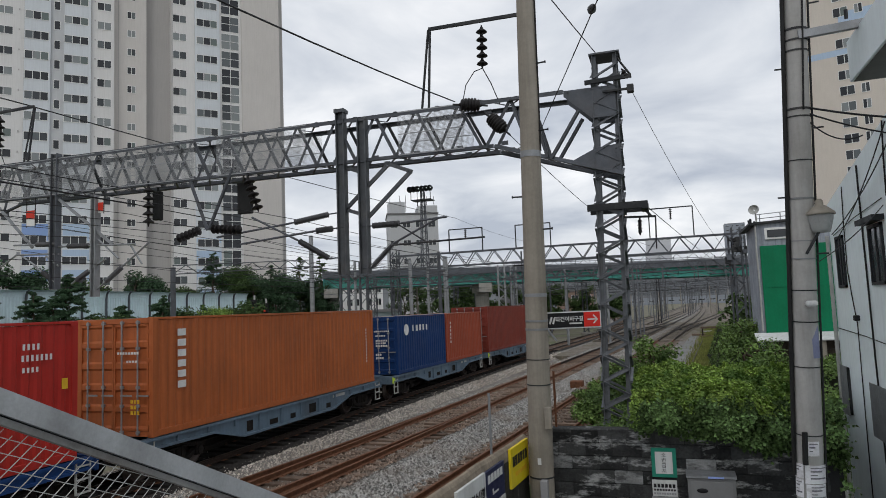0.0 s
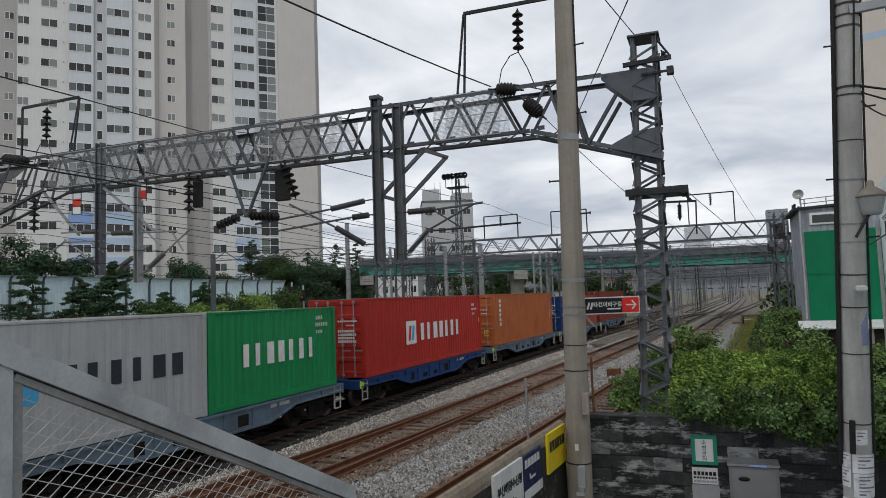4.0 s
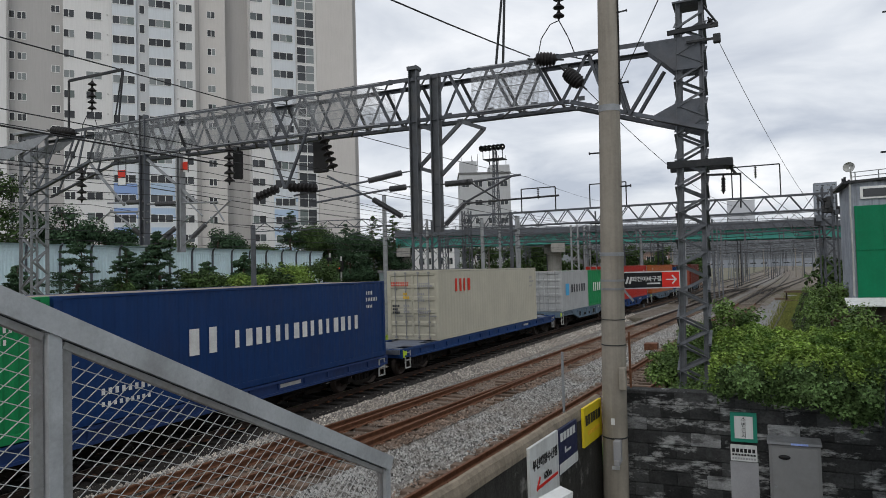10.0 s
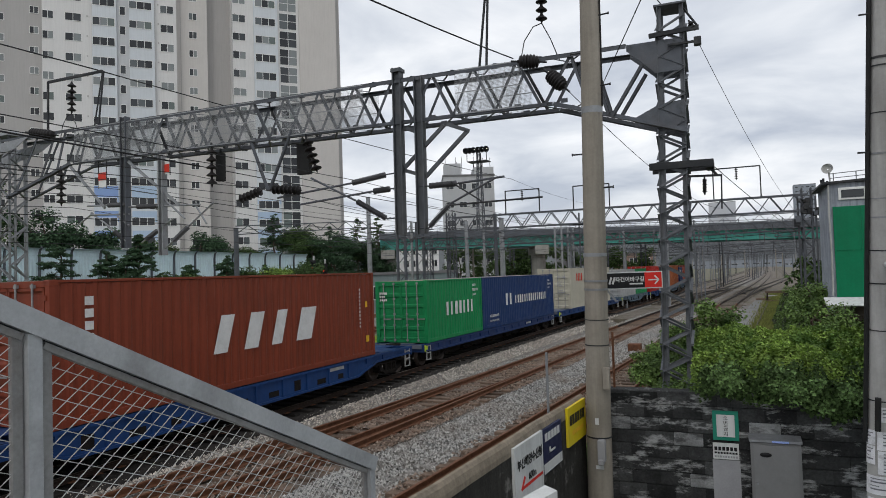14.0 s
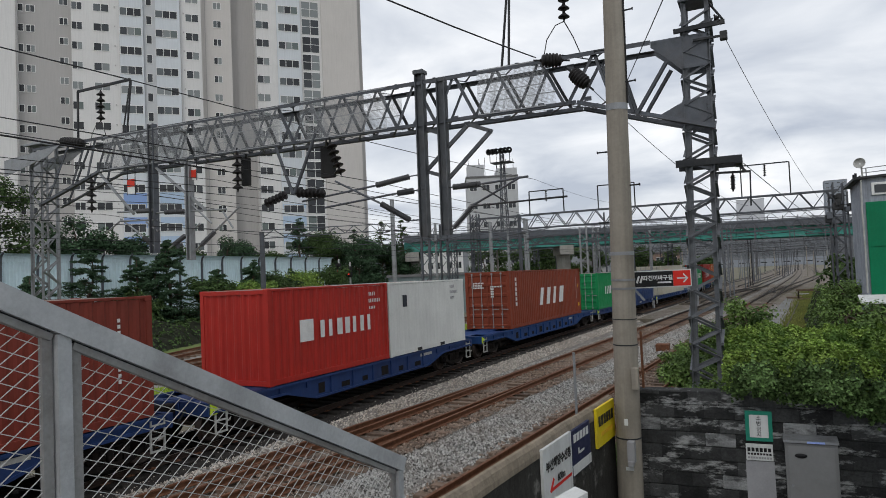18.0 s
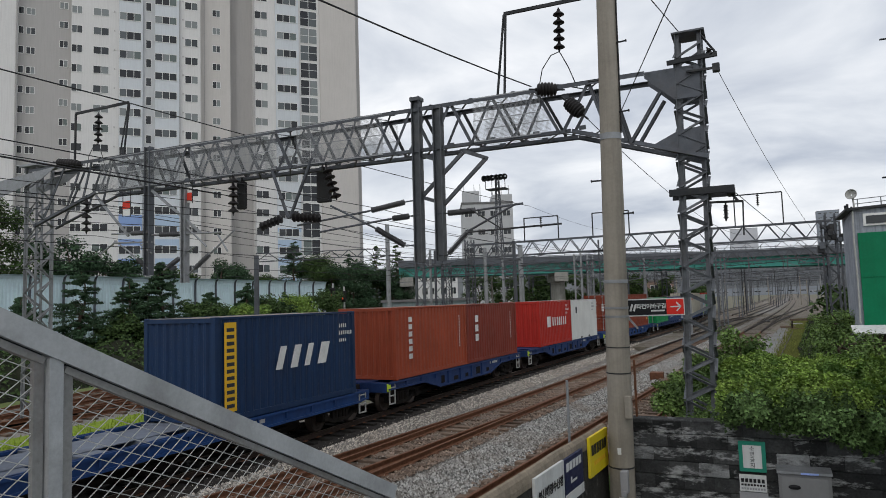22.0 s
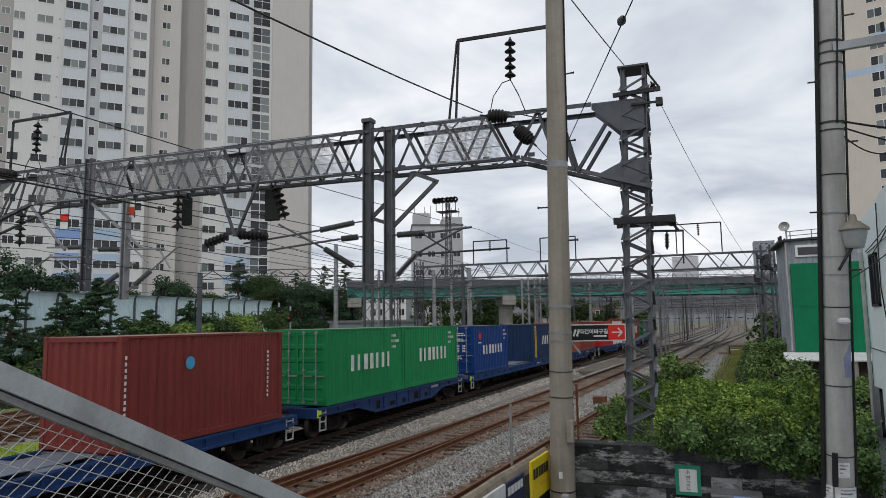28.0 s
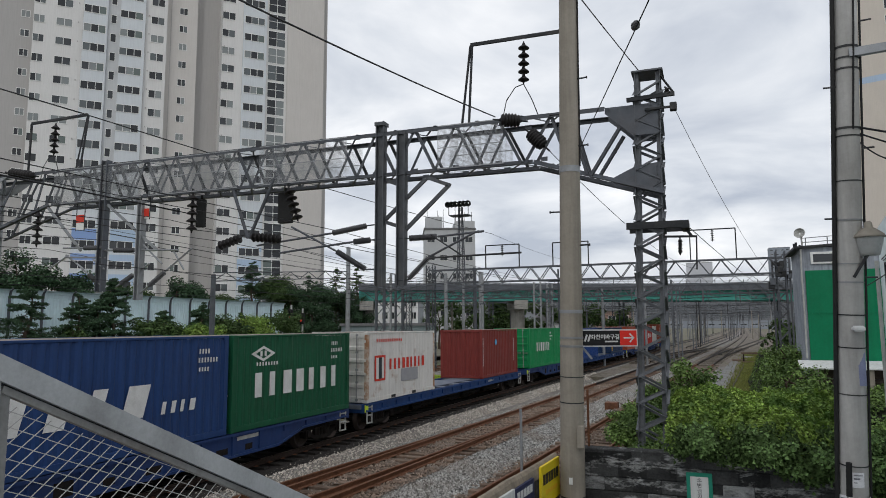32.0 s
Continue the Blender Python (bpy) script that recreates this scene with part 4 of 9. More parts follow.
def disc_string(parent, p, q, n, r=0.125, m=None, name="disc_insulator"):
    """A string of porcelain discs from p to q."""
    p, q = Vector(p), Vector(q)
    ln = (q - p).length
    g = Geo()
    prof = [(0, 0.02), (0.05, 0.02)]
    st = (ln - 0.1) / n
    for i in range(n):
        b = 0.05 + i * st
        prof += [(b, 0.035), (b + st * 0.20, 0.05), (b + st * 0.34, r * 0.55), (b + st * 0.56, r * 0.96), (b + st * 0.66, r), (b + st * 0.70, r * 0.9), (b + st * 0.72, r * 0.45), (b + st * 0.80, 0.038)]
    prof += [(ln - 0.03, 0.02), (ln, 0.015)]
    g.lathe(p, q - p, prof, 14)
    return part(name, g, m or M_INSUL, parent)


def wire(p, q, sag, r=0.011, n=18, group="overhead wires", label="", m=None):
    g = Geo()
    p, q = Vector(p), Vector(q)
    pts = []
    for i in range(n + 1):
        f = i / n
        v = p.lerp(q, f)
        v.z -= 4 * sag * f * (1 - f)
        pts.append(v)
    g.tube(pts, r, 5)
    return solid("overhead_wire", g, m or M_WIRE, label or "thin dark overhead line wire", "wire", group)


beam = thing("gantry_beam", "long grey lattice steel gantry beam with mesh screens spanning the tracks", "gantry")
for sy in (-1, 1):
    y = GY + sy * HALF
    g = Geo()
    g.angle((GX0 + 0.3, y, GT), (-2.15, y, GT - 0.04), 0.11, 0.014, (0, 0, -1), sy)
    part("top_chord", g, M_STEEL, beam)
    g = Geo()
    g.angle((-21.2, y, GB), (-4.0, y, GB - 0.02), 0.11, 0.014, (0, 0, 1), sy)
    g.angle((-4.0, y, GB - 0.02), (-0.85, y, 7.0), 0.11, 0.014, (0, 0, 1), sy)
    g.angle((-21.2, y, GB), (-24.6, y, 7.05), 0.11, 0.014, (0, 0, 1), sy)
    part("bottom_chord", g, M_STEEL, beam)
    up, dn = Geo(), Geo()
    up.angle((0, 0, GB + 0.03), (0.6, 0, GT - 0.03), 0.075, 0.012, (0, 1, 0), 1)
    dn.angle((0, 0, GT - 0.03), (0.6, 0, GB + 0.03), 0.075, 0.012, (0, 1, 0), 1)
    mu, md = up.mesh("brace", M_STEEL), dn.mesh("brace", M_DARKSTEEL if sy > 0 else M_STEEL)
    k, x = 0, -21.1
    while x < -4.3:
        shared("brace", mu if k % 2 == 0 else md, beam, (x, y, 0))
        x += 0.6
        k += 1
    for a, b in (((-3.05, GT - 0.1), (-2.62, 7.62)), ((-1.8, 8.72), (-2.55, 7.55)), ((-4.2, GB), (-3.5, GT - 0.08)), ((-3.5, GT - 0.08), (-3.05, 7.8)), ((-22.0, 7.8), (-21.5, GT)), ((-22.9, 7.5), (-22.0, GT)), ((-24.2, 7.2), (-22.9, GT))):
        g = Geo()
        g.angle((a[0], y, a[1]), (b[0], y, b[1]), 0.085, 0.012, (0, 1, 0), 1)
        part("brace", g, M_STEEL, beam)
    g = Geo()
    x = -21.1
    while x < -4.2:
        g.box(x - 0.09, y - sy * 0.02 - 0.006, GT - 0.14, x + 0.09, y - sy * 0.02 + 0.006, GT - 0.02)
        g.box(x + 0.51, y - sy * 0.02 - 0.006, GB + 0.02, x + 0.69, y - sy * 0.02 + 0.006, GB + 0.13)
        x += 1.2
    part("joint_plates", g, M_STEEL, beam)
g = Geo()
x = -21.1
while x < -3.5:
    for z in (GB, GT):
        g.beam((x, GY - HALF, z), (x + 0.6, GY + HALF, z), 0.05, 0.012)
        g.beam((x + 0.6, GY + HALF, z), (x + 1.2, GY - HALF, z), 0.05, 0.012)
    x += 1.2
part("plan_bracing", g, M_STEEL, beam)
# wire-net screens on the front and the back of the beam
for x0, x1 in ((-21.0, -17.0), (-16.7, -13.2), (-12.4, -9.4), (-6.6, -4.75)):
    for sy in (-1, 1):
        g = Geo()
        x = x0
        while x <= x1:
            g.box(x - 0.0025, GY + sy * (HALF + 0.05) - 0.002, GB + 0.05, x + 0.0025, GY + sy * (HALF + 0.05) + 0.002, GT - 0.05)
            x += 0.034
        z = GB + 0.05
        while z <= GT - 0.04:
            g.box(x0, GY + sy * (HALF + 0.05) - 0.002, z - 0.0025, x1, GY + sy * (HALF + 0.05) + 0.002, z + 0.0025)
            z += 0.034
        for zz in (GB + 0.05, GB + 0.62, GT - 0.05):
            g.box(x0, GY + sy * (HALF + 0.05) - 0.008, zz - 0.012, x1, GY + sy * (HALF + 0.05) + 0.008, zz + 0.012)
        tagged(part("net_screen", g, M_NET, beam, "fine grey wire-net screen"), kind="stuff")


def lattice_mast(x, y, top, w0, w1, label, base=-0.62, lean=0.0, pitch=0.42, m=M_STEEL, name="lattice_mast"):
    """Four angle legs with zigzag lacing; returns the thing and a function of height for its centre line and half-width."""
    t = thing(name, label, "mast", "gantry masts")
    mid = lambda z: x + lean * z
    half = lambda z: (w0 + (w1 - w0) * (z - base) / (top - base)) / 2
    for sx in (-1, 1):
        for sy in (-1, 1):
            g = Geo()
            a = (mid(base) + sx * half(base), y + sy * half(base), base)
            b = (mid(top) + sx * half(top), y + sy * half(top), top)
            g.angle(a, b, 0.10, 0.014, (-sx, 0, 0), sy * sx)
            part("leg", g, m, t)
    g2 = {k: Geo() for k in range(4)}
    z, k = base + 0.2, 0
    while z + pitch < top:
        za, zb = z, z + pitch
        for f in range(4):
            s = 1 if k % 2 == 0 else -1
            if f < 2:
                yy = 1 if f == 0 else -1
                p = (mid(za) - s * half(za), y + yy * half(za), za)
                q = (mid(zb) + s * half(zb), y + yy * half(zb), zb)
                up = (0, yy, 0)
            else:
                xx = 1 if f == 2 else -1
                p = (mid(za) + xx * half(za), y - s * half(za), za)
                q = (mid(zb) + xx * half(zb), y + s * half(zb), zb)
                up = (xx, 0, 0)
            g2[f].angle(p, q, 0.06, 0.01, up, 1)
        z, k = zb, k + 1
    for f in range(4):
        tagged(part("lacing", g2[f], m, t), kind="stuff")
    g = Geo()
    z = base + 0.3
    while z < top - 0.1:
        for sx in (-1, 1):
            g.cyl((mid(z) + sx * (half(z) + 0.0), y - half(z) - 0.03, z), (mid(z) + sx * half(z), y - half(z) + 0.02, z), 0.014, n=6)
        z += 0.14
    tagged(part("rivets", g, m, t), kind="stuff")
    g = Geo()
    g.box(x - w0 / 2 - 0.25, y - w0 / 2 - 0.25, base - 0.02, x + w0 / 2 + 0.25, y + w0 / 2 + 0.25, base + 0.35, 0.03)
    part("footing", g, M_CONC, t, "concrete footing")
    return t, mid, half


LEAN = 0.017
mast, mmid, _ = lattice_mast(-1.30, GY, 10.1, 0.64, 0.60, "tall lattice steel mast carrying the gantry beside a hedge", lean=LEAN, pitch=0.31, m=M_MAST)
for y in (GY - 0.33, GY + 0.33):
    for pts in (((-2.16, 9.27), (-0.90, 9.27), (-0.90, 8.5), (-1.50, 8.5), (-1.75, 8.75), (-2.0, 8.98), (-2.16, 9.12)), ((-2.14, 7.42), (-1.45, 7.74), (-0.86, 7.80), (-0.84, 6.95))):
        n = len(pts)
        g = Geo()
        vs = [(a, y - 0.008, b) for a, b in pts] + [(a, y + 0.008, b) for a, b in pts]
        g.raw(vs, [tuple(range(n)), tuple(range(2 * n - 1, n - 1, -1))] + [(i, i + n, (i + 1) % n + n, (i + 1) % n) for i in range(n)])
        part("gusset_plate", g, M_STEEL, mast, "dark riveted gusset plate")
g = Geo()
for y in (GY - 0.345,):
    for i in range(7):
        g.cyl((-2.05 + i * 0.2, y, 9.22), (-2.05 + i * 0.2, y - 0.02, 9.22), 0.018, n=6)
        g.cyl((-2.05 + i * 0.2, y, 7.42 - 0.07 * i), (-2.05 + i * 0.2, y - 0.02, 7.42 - 0.07 * i), 0.018, n=6)
        g.cyl((-0.96, y, 7.1 + i * 0.1), (-0.96, y - 0.02, 7.1 + i * 0.1), 0.018, n=6)
tagged(part("gusset_rivets", g, M_STEEL, mast), kind="stuff")
cx = mmid(10.1)
g = Geo()
g.box(cx - 0.37, GY - 0.37, 10.08, cx + 0.37, GY + 0.37, 10.12)
g.raw([(cx - 0.37, GY - 0.37, 10.12), (cx + 0.37, GY - 0.37, 10.12), (cx + 0.37, GY + 0.37, 10.12), (cx - 0.37, GY + 0.37, 10.12), (cx, GY, 10.26)], [(0, 1, 4), (1, 2, 4), (2, 3, 4), (3, 0, 4)])
part("cap", g, M_STEEL, mast)
g = Geo()
g.beam((-1.62, GY - 0.4, 9.38), (-0.5, GY - 0.4, 9.42), 0.08, 0.1)
g.beam((-0.86, GY - 0.1, 10.06), (-0.55, GY - 0.35, 9.5), 0.04, 0.04)
g.box(-0.62, GY - 0.46, 9.0, -0.46, GY - 0.3, 9.2, 0.02)
g.beam((-1.2, GY - 0.4, 9.1), (-0.55, GY - 0.4, 9.1), 0.05, 0.05)
part("top_arm", g, M_DARKSTEEL, mast)
disc_string(mast, (-0.72, GY - 0.38, 9.62), (-0.58, GY - 0.38, 9.36), 2, 0.08)
g = Geo()
g.beam((-1.72, GY - 0.36, 6.26), (-0.42, GY - 0.36, 6.26), 0.10, 0.16)
g.beam((-1.72, GY + 0.36, 6.26), (-0.42, GY + 0.36, 6.26), 0.10, 0.16)
g.box(-0.46, GY - 0.4, 6.16, -0.3, GY + 0.4, 6.34)
g.beam((-0.4, GY, 6.2), (-0.25, GY, 6.0), 0.05, 0.06)
part("cross_arm", g, M_DARKSTEEL, mast)
g = Geo()
g.beam((-0.95, GY, 6.02), (-0.14, GY, 5.99), 0.04, 0.05)
g.beam((-0.15, GY, 6.0), (-0.17, GY, 5.2), 0.035, 0.035)
part("hanger_frame", g, M_DARKSTEEL, mast)
disc_string(mast, (-0.52, GY, 5.98), (-0.53, GY, 5.55), 4, 0.06)
lm, _, _ = lattice_mast(-24.95, GY, 9.45, 0.68, 0.64, "pale lattice steel mast carrying the far end of the gantry", lean=0.0, pitch=0.5, m=M_GALV)
g = Geo()
g.box(-25.45, GY - 0.5, 9.43, -24.45, GY + 0.5, 9.5)
g.raw([(-25.45, GY - 0.5, 9.5), (-24.45, GY - 0.5, 9.5), (-24.45, GY + 0.5, 9.5), (-25.45, GY + 0.5, 9.5), (-24.95, GY, 9.72)], [(0, 1, 4), (1, 2, 4), (2, 3, 4), (3, 0, 4)])
part("cap", g, M_GALV, lm)
g = Geo()
for y in (GY - 0.5, GY + 0.5):
    pts = ((-26.6, 8.35), (-24.0, 8.9), (-23.3, 9.25), (-26.6, 9.0))
    n = 4
    vs = [(a, y - 0.008, b) for a, b in pts] + [(a, y + 0.008, b) for a, b in pts]
    g.raw(vs, [tuple(range(n)), tuple(range(2 * n - 1, n - 1, -1))] + [(i, i + n, (i + 1) % n + n, (i + 1) % n) for i in range(n)])
part("gusset_plate", g, M_GALV, lm)


def drop_post(label, xs, z0, z1, w=0.11, m=M_DARKSTEEL):
    t = thing("drop_post", label, "post", "drop posts under the gantry")
    for x, zt in xs:
        g = Geo()
        g.box(x - w + 0.014, GY - 0.425, z0, x + w - 0.014, GY - 0.40, zt)
        o = part("upright", g, m, t)
        for s in (-w, w):
            g = Geo()
            g.box(x + s - 0.015, GY - 0.52, z0, x + s + 0.015, GY - 0.30, zt)
            part("flange", g, m, o)
    return t


M_POSTST = mat("weathered_dark_post_steel", (0.10, 0.107, 0.116), 0.55, 0.4, 0.25, 4, 0.1, 60, (0.19, 0.18, 0.17), 0.45, 1.5, streak=0.2)
dp = drop_post("double dark steel drop post with diagonal struts hung from the gantry", [(-8.33, 9.58), (-7.68, 9.25)], 4.96, 9.6, m=M_POSTST)
g = Geo()
g.box(-8.48, GY - 0.55, 9.46, -8.18, GY - 0.25, 9.56)
part("head_clamp", g, M_POSTST, dp)
for nm, a, b in (("strut", (-8.3, 6.72), (-6.99, 7.86)), ("strut", (-7.62, 6.46), (-6.33, 7.62)), ("tie_bar", (-8.33, 6.78), (-7.6, 6.53)), ("tie_bar", (-8.33, 7.98), (-7.58, 7.67)), ("arm", (-6.95, 7.90), (-6.27, 7.62))):
    g = Geo()
    g.beam((a[0], GY - 0.36, a[1]), (b[0], GY - 0.36, b[1]), 0.07, 0.10)
    part(nm, g, M_POSTST, dp)
dp2 = drop_post("grey steel drop post hung from the gantry over the far tracks", [(-18.65, 9.42)], 5.0, 9.4, m=M_STEEL)
drop_post("slim grey drop post hung from the gantry", [(-17.0, 7.95)], 4.7, 7.95, 0.08, m=M_GALV)
for a, b in (((-18.5, 7.9), (-16.3, 6.3)), ((-21.3, 8.0), (-19.6, 6.4))):
    g = Geo()
    g.beam((a[0], GY - 0.42, a[1]), (b[0], GY - 0.42, b[1]), 0.06, 0.08)
    part("strut", g, M_GALV, dp2)
# inverted V hanger under the beam with two dark arms
vh = thing("v_hanger", "V-shaped tubular hanger under the gantry beam", "hanger")
for a, b in (((-13.35, 8.0), (-12.75, 6.5)), ((-11.85, 8.25), (-12.70, 6.5))):
    g = Geo()
    g.cyl((a[0], GY - 0.45, a[1]), (b[0], GY - 0.45, b[1]), 0.05, n=8)
    part("tube", g, M_STEEL, vh)
# insulator frames standing on the beam
for lab, px, pz0, qx, qz, sx in (("dark steel frame on the gantry holding a disc insulator string", -5.95, 9.3, -3.0, 11.6, -4.29), ("dark steel frame on the gantry over the far tracks", -20.3, 9.3, -22.95, 11.3, -21.7)):
    fr = thing("insulator_frame", lab, "frame", "insulator frames")
    g = Geo()
    for dx in (-0.1, 0.1):
        g.beam((px + 0.06 + dx, GY - 0.2, pz0), (px + 0.17 + dx * 0.25, GY, qz), 0.05, 0.05)
    part("post", g, M_DARKSTEEL, fr)
    g = Geo()
    g.beam((px + 0.15, GY, qz + 0.02), (qx, GY, qz), 0.06, 0.09)
    part("arm", g, M_DARKSTEEL, fr)
    g = Geo()
    g.beam((qx, GY, qz), (qx - 0.02, GY, 9.35), 0.06, 0.06)
    part("post", g, M_DARKSTEEL, fr)
    disc_string(fr, (sx, GY, qz - 0.12), (sx - 0.02, GY, qz - 1.32), 5, 0.15)
    g = Geo()
    g.tube([(sx - 0.02, GY, qz - 1.3), (sx - 0.25, GY, qz - 1.36), (sx - 0.5, GY, qz - 1.7), (sx - 0.6, GY, qz - 2.15)], 0.014, 5)
    g.tube([(sx - 0.02, GY, qz - 1.3), (sx + 0.2, GY, qz - 1.75), (sx + 0.42, GY, qz - 2.35)], 0.014, 5)
    part("jumper", g, M_WIRE, fr)
# dead-end insulators on the beam: ribbed black barrels
for p, q, r, n in (((-4.75, GY - 0.85, 9.12), (-4.22, GY - 0.6, 9.10), 0.18, 6), ((-4.05, GY - 0.6, 8.80), (-3.62, GY - 0.6, 8.36), 0.185, 7), ((-23.0, GY - 0.7, 9.32), (-21.95, GY - 0.5, 9.15), 0.17, 9)):
    e = thing("strain_insulator", "black ribbed strain insulator at the gantry", "insulator", "strain insulators")
    p, q = Vector(p), Vector(q)
    ln = (q - p).length
    prof = [(0, 0.03), (0.04, 0.05)]
    for k in range(n):
        f = (k + 0.5) / n
        rr = r * (1 - 0.35 * (2 * f - 1) ** 4)
        b0, st = 0.05 + (ln - 0.1) * k / n, (ln - 0.1) / n
        prof += [(b0, rr * 0.8), (b0 + st * 0.3, rr), (b0 + st * 0.7, rr), (b0 + st * 0.95, rr * 0.78)]
    prof += [(ln - 0.04, 0.05), (ln, 0.03)]
    g = Geo()
    g.lathe(p, q - p, prof, 16)
    part("ribbed_body", g, M_INSUL, e)
    d = (q - p).normalized()
    for a, b in ((q, q + d * 0.16), (p - d * 0.16, p)):
        g = Geo()
        g.cyl(a, b, 0.025, n=8)
        part("end_fitting", g, M_DARKSTEEL, e)
# hanging strings with black weight boxes
for sx, z0, z1, tilt, box_ in ((-14.90, 8.05, 6.75, 0.0, (-15.06, -14.78, 7.0, 7.9)), (-11.35, 7.95, 6.9, 0.36, (-11.95, -11.5, 6.95, 7.9)), (-21.7, 7.9, 6.6, 0, None)):
    e = thing("hanging_insulator", "black disc insulator string hanging under the gantry", "insulator", "hanging insulators")
    disc_string(e, (sx, GY - 0.45, z0), (sx + tilt, GY - 0.45, z1), 5, 0.17)
    g = Geo()
    g.beam((sx, GY - 0.45, z0 + 0.12), (sx, GY - 0.45, z0 - 0.03), 0.05, 0.05)
    part("shackle", g, M_DARKSTEEL, e)
    if box_:
        g = Geo()
        g.box(box_[0], GY - 0.1, box_[2], box_[1], GY + 0.05, box_[3], 0.02)
        g.beam(((box_[0] + box_[1]) / 2, GY - 0.02, box_[3]), ((box_[0] + box_[1]) / 2, GY - 0.02, 8.03), 0.05, 0.05)
        part("cover_plate", g, M_BLACK, e, "black cover plate")
for p, q, n in (((-13.75, GY - 0.6, 6.26), (-12.85, GY - 0.6, 6.50), 6), ((-12.55, GY - 0.6, 6.50), (-11.45, GY - 0.6, 6.40), 7)):
    e = thing("strain_insulator", "black ribbed strain insulator under the V hanger", "insulator", "strain insulators")
    disc_string(e, p, q, n, 0.14)
# grey ribbed composite insulators and registration tubes on the drop posts
for p, q, tail in (((-9.9, 6.50), (-8.72, 6.66), (-12.4, 6.25)), ((-9.2, 6.22), (-8.6, 6.25), (-11.6, 6.0)), ((-7.5, 6.24), (-6.6, 6.25), (-5.3, 6.32)), ((-9.75, 6.0), (-8.75, 5.42), (-11.2, 6.75)), ((-7.5, 5.1), (-6.85, 5.72), (-5.55, 6.3))):
    e = thing("cantilever_arm", "steel cantilever tube with a grey ribbed insulator", "cantilever", "cantilever arms")
    y = GY - 0.42
    disc_string(e, (p[0], y, p[1]), (q[0], y, q[1]), 20, 0.085, M_POLYINS, "ribbed_insulator")
    g = Geo()
    near, far = ((p, q) if abs(tail[0] - p[0]) < abs(tail[0] - q[0]) else (q, p))
    g.cyl((near[0], y, near[1]), (tail[0], y - 0.05, tail[1]), 0.03, n=8)
    part("tube", g, M_STEEL, e)
    g = Geo()
    g.cyl((far[0], y, far[1]), (far[0] + (0.3 if far[0] < -8 else -0.25), y, far[1] + 0.02), 0.02, n=6)
    part("end_pin", g, M_STEEL, e)
e = thing("cantilever_arm", "long steel registration arm over the main tracks", "cantilever", "cantilever arms")
g = Geo()
g.cyl((-6.85, GY - 0.45, 5.68), (-4.3, GY - 0.5, 5.72), 0.025, n=8)
g.cyl((-6.8, GY - 0.45, 6.3), (-5.9, GY - 0.45, 5.7), 0.02, n=8)
part("tube", g, M_DARKSTEEL, e)
# cantilever arms with ribbed insulators on the two grey drop posts
for tube, ins in ((((-18.6, 6.37), (-15.4, 6.25)), ((-18.2, 6.36), (-17.2, 6.32))), (((-16.9, 6.5), (-16.04, 5.84)), None), (((-17.95, 5.15), (-16.55, 5.86)), ((-17.8, 5.22), (-17.2, 5.53))),
                  (((-16.95, 4.9), (-14.87, 6.28)), ((-16.6, 5.12), (-15.9, 5.59))), (((-20.3, 6.28), (-19.4, 5.77)), None), (((-20.2, 6.27), (-20.98, 5.83)), None), (((-18.6, 6.46), (-20.4, 6.52)), ((-18.6, 6.46), (-19.5, 6.49))),
                  (((-19.05, 6.09), (-18.47, 5.74)), None), (((-15.63, 6.25), (-15.15, 5.63)), None), (((-18.5, 6.13), (-20.3, 6.2)), None), (((-18.6, 5.2), (-19.5, 5.8)), ((-18.7, 5.25), (-19.2, 5.6)))):
    e = thing("cantilever_arm", "grey steel cantilever tube on a drop post", "cantilever", "cantilever arms")
    g = Geo()
    y = GY - 0.40
    g.cyl((tube[0][0], y, tube[0][1]), (tube[1][0], y - 0.04, tube[1][1]), 0.030, n=8)
    part("tube", g, M_GALV, e)
    if ins:
        disc_string(e, (ins[0][0], y - 0.01, ins[0][1]), (ins[1][0], y - 0.02, ins[1][1]), 10, 0.085, M_POLYINS, "ribbed_insulator")
# light truss between two line posts over the far tracks
lt_ = thing("portal_truss", "light steel truss between two line posts", "truss")
pa, pb = Vector((-22.6, 26.7, 6.05)), Vector((-21.9, 38.8, 6.98))
for dz in (0.0, 0.42):
    g = Geo()
    g.beam(pa + Vector((0, 0, dz)), pb + Vector((0, 0, dz)), 0.05, 0.05)
    part("chord", g, M_STEEL, lt_)
for i in range(14):
    g = Geo()
    a, b = pa.lerp(pb, i / 14), pa.lerp(pb, (i + 1) / 14)
    g.beam(a + Vector((0, 0, 0.42 * (i % 2))), b + Vector((0, 0, 0.42 * (1 - i % 2))), 0.035, 0.035)
    part("brace", g, M_STEEL, lt_)
# red and white marker plates on the wires
for x, z, top in ((-19.74, 7.64, 0.0), (-16.88, 7.86, 0.19)):
    e = thing("marker_plate", "small red and white marker plate hung on the overhead line", "marker", "marker plates")
    g = Geo()
    g.box(x - 0.18, 16.6, z - 0.52, x + 0.18, 16.62, z, 0.005)
    part("plate", g, M_LET_W, e)
    g = Geo()
    g.box(x - 0.175, 16.585, z - 0.27 - top, x + 0.175, 16.598, z - 0.005 - top)
    part("red_band", g, M_LET_R, e)
    for dx in (-0.19, 0.19):
        g = Geo()
        g.beam((x + dx, 16.61, z - 0.55), (x + dx, 16.61, 8.1), 0.02, 0.02)
        part("hanger_rod", g, M_DARKSTEEL, e)

# the whole gantry dips slightly towards the hedge side
DIP = Matrix.Translation((-18.65, GY, 9.0)) @ Matrix.Rotation(math.radians(0.29), 4, "Y") @ Matrix.Translation((18.65, -GY, -9.0))
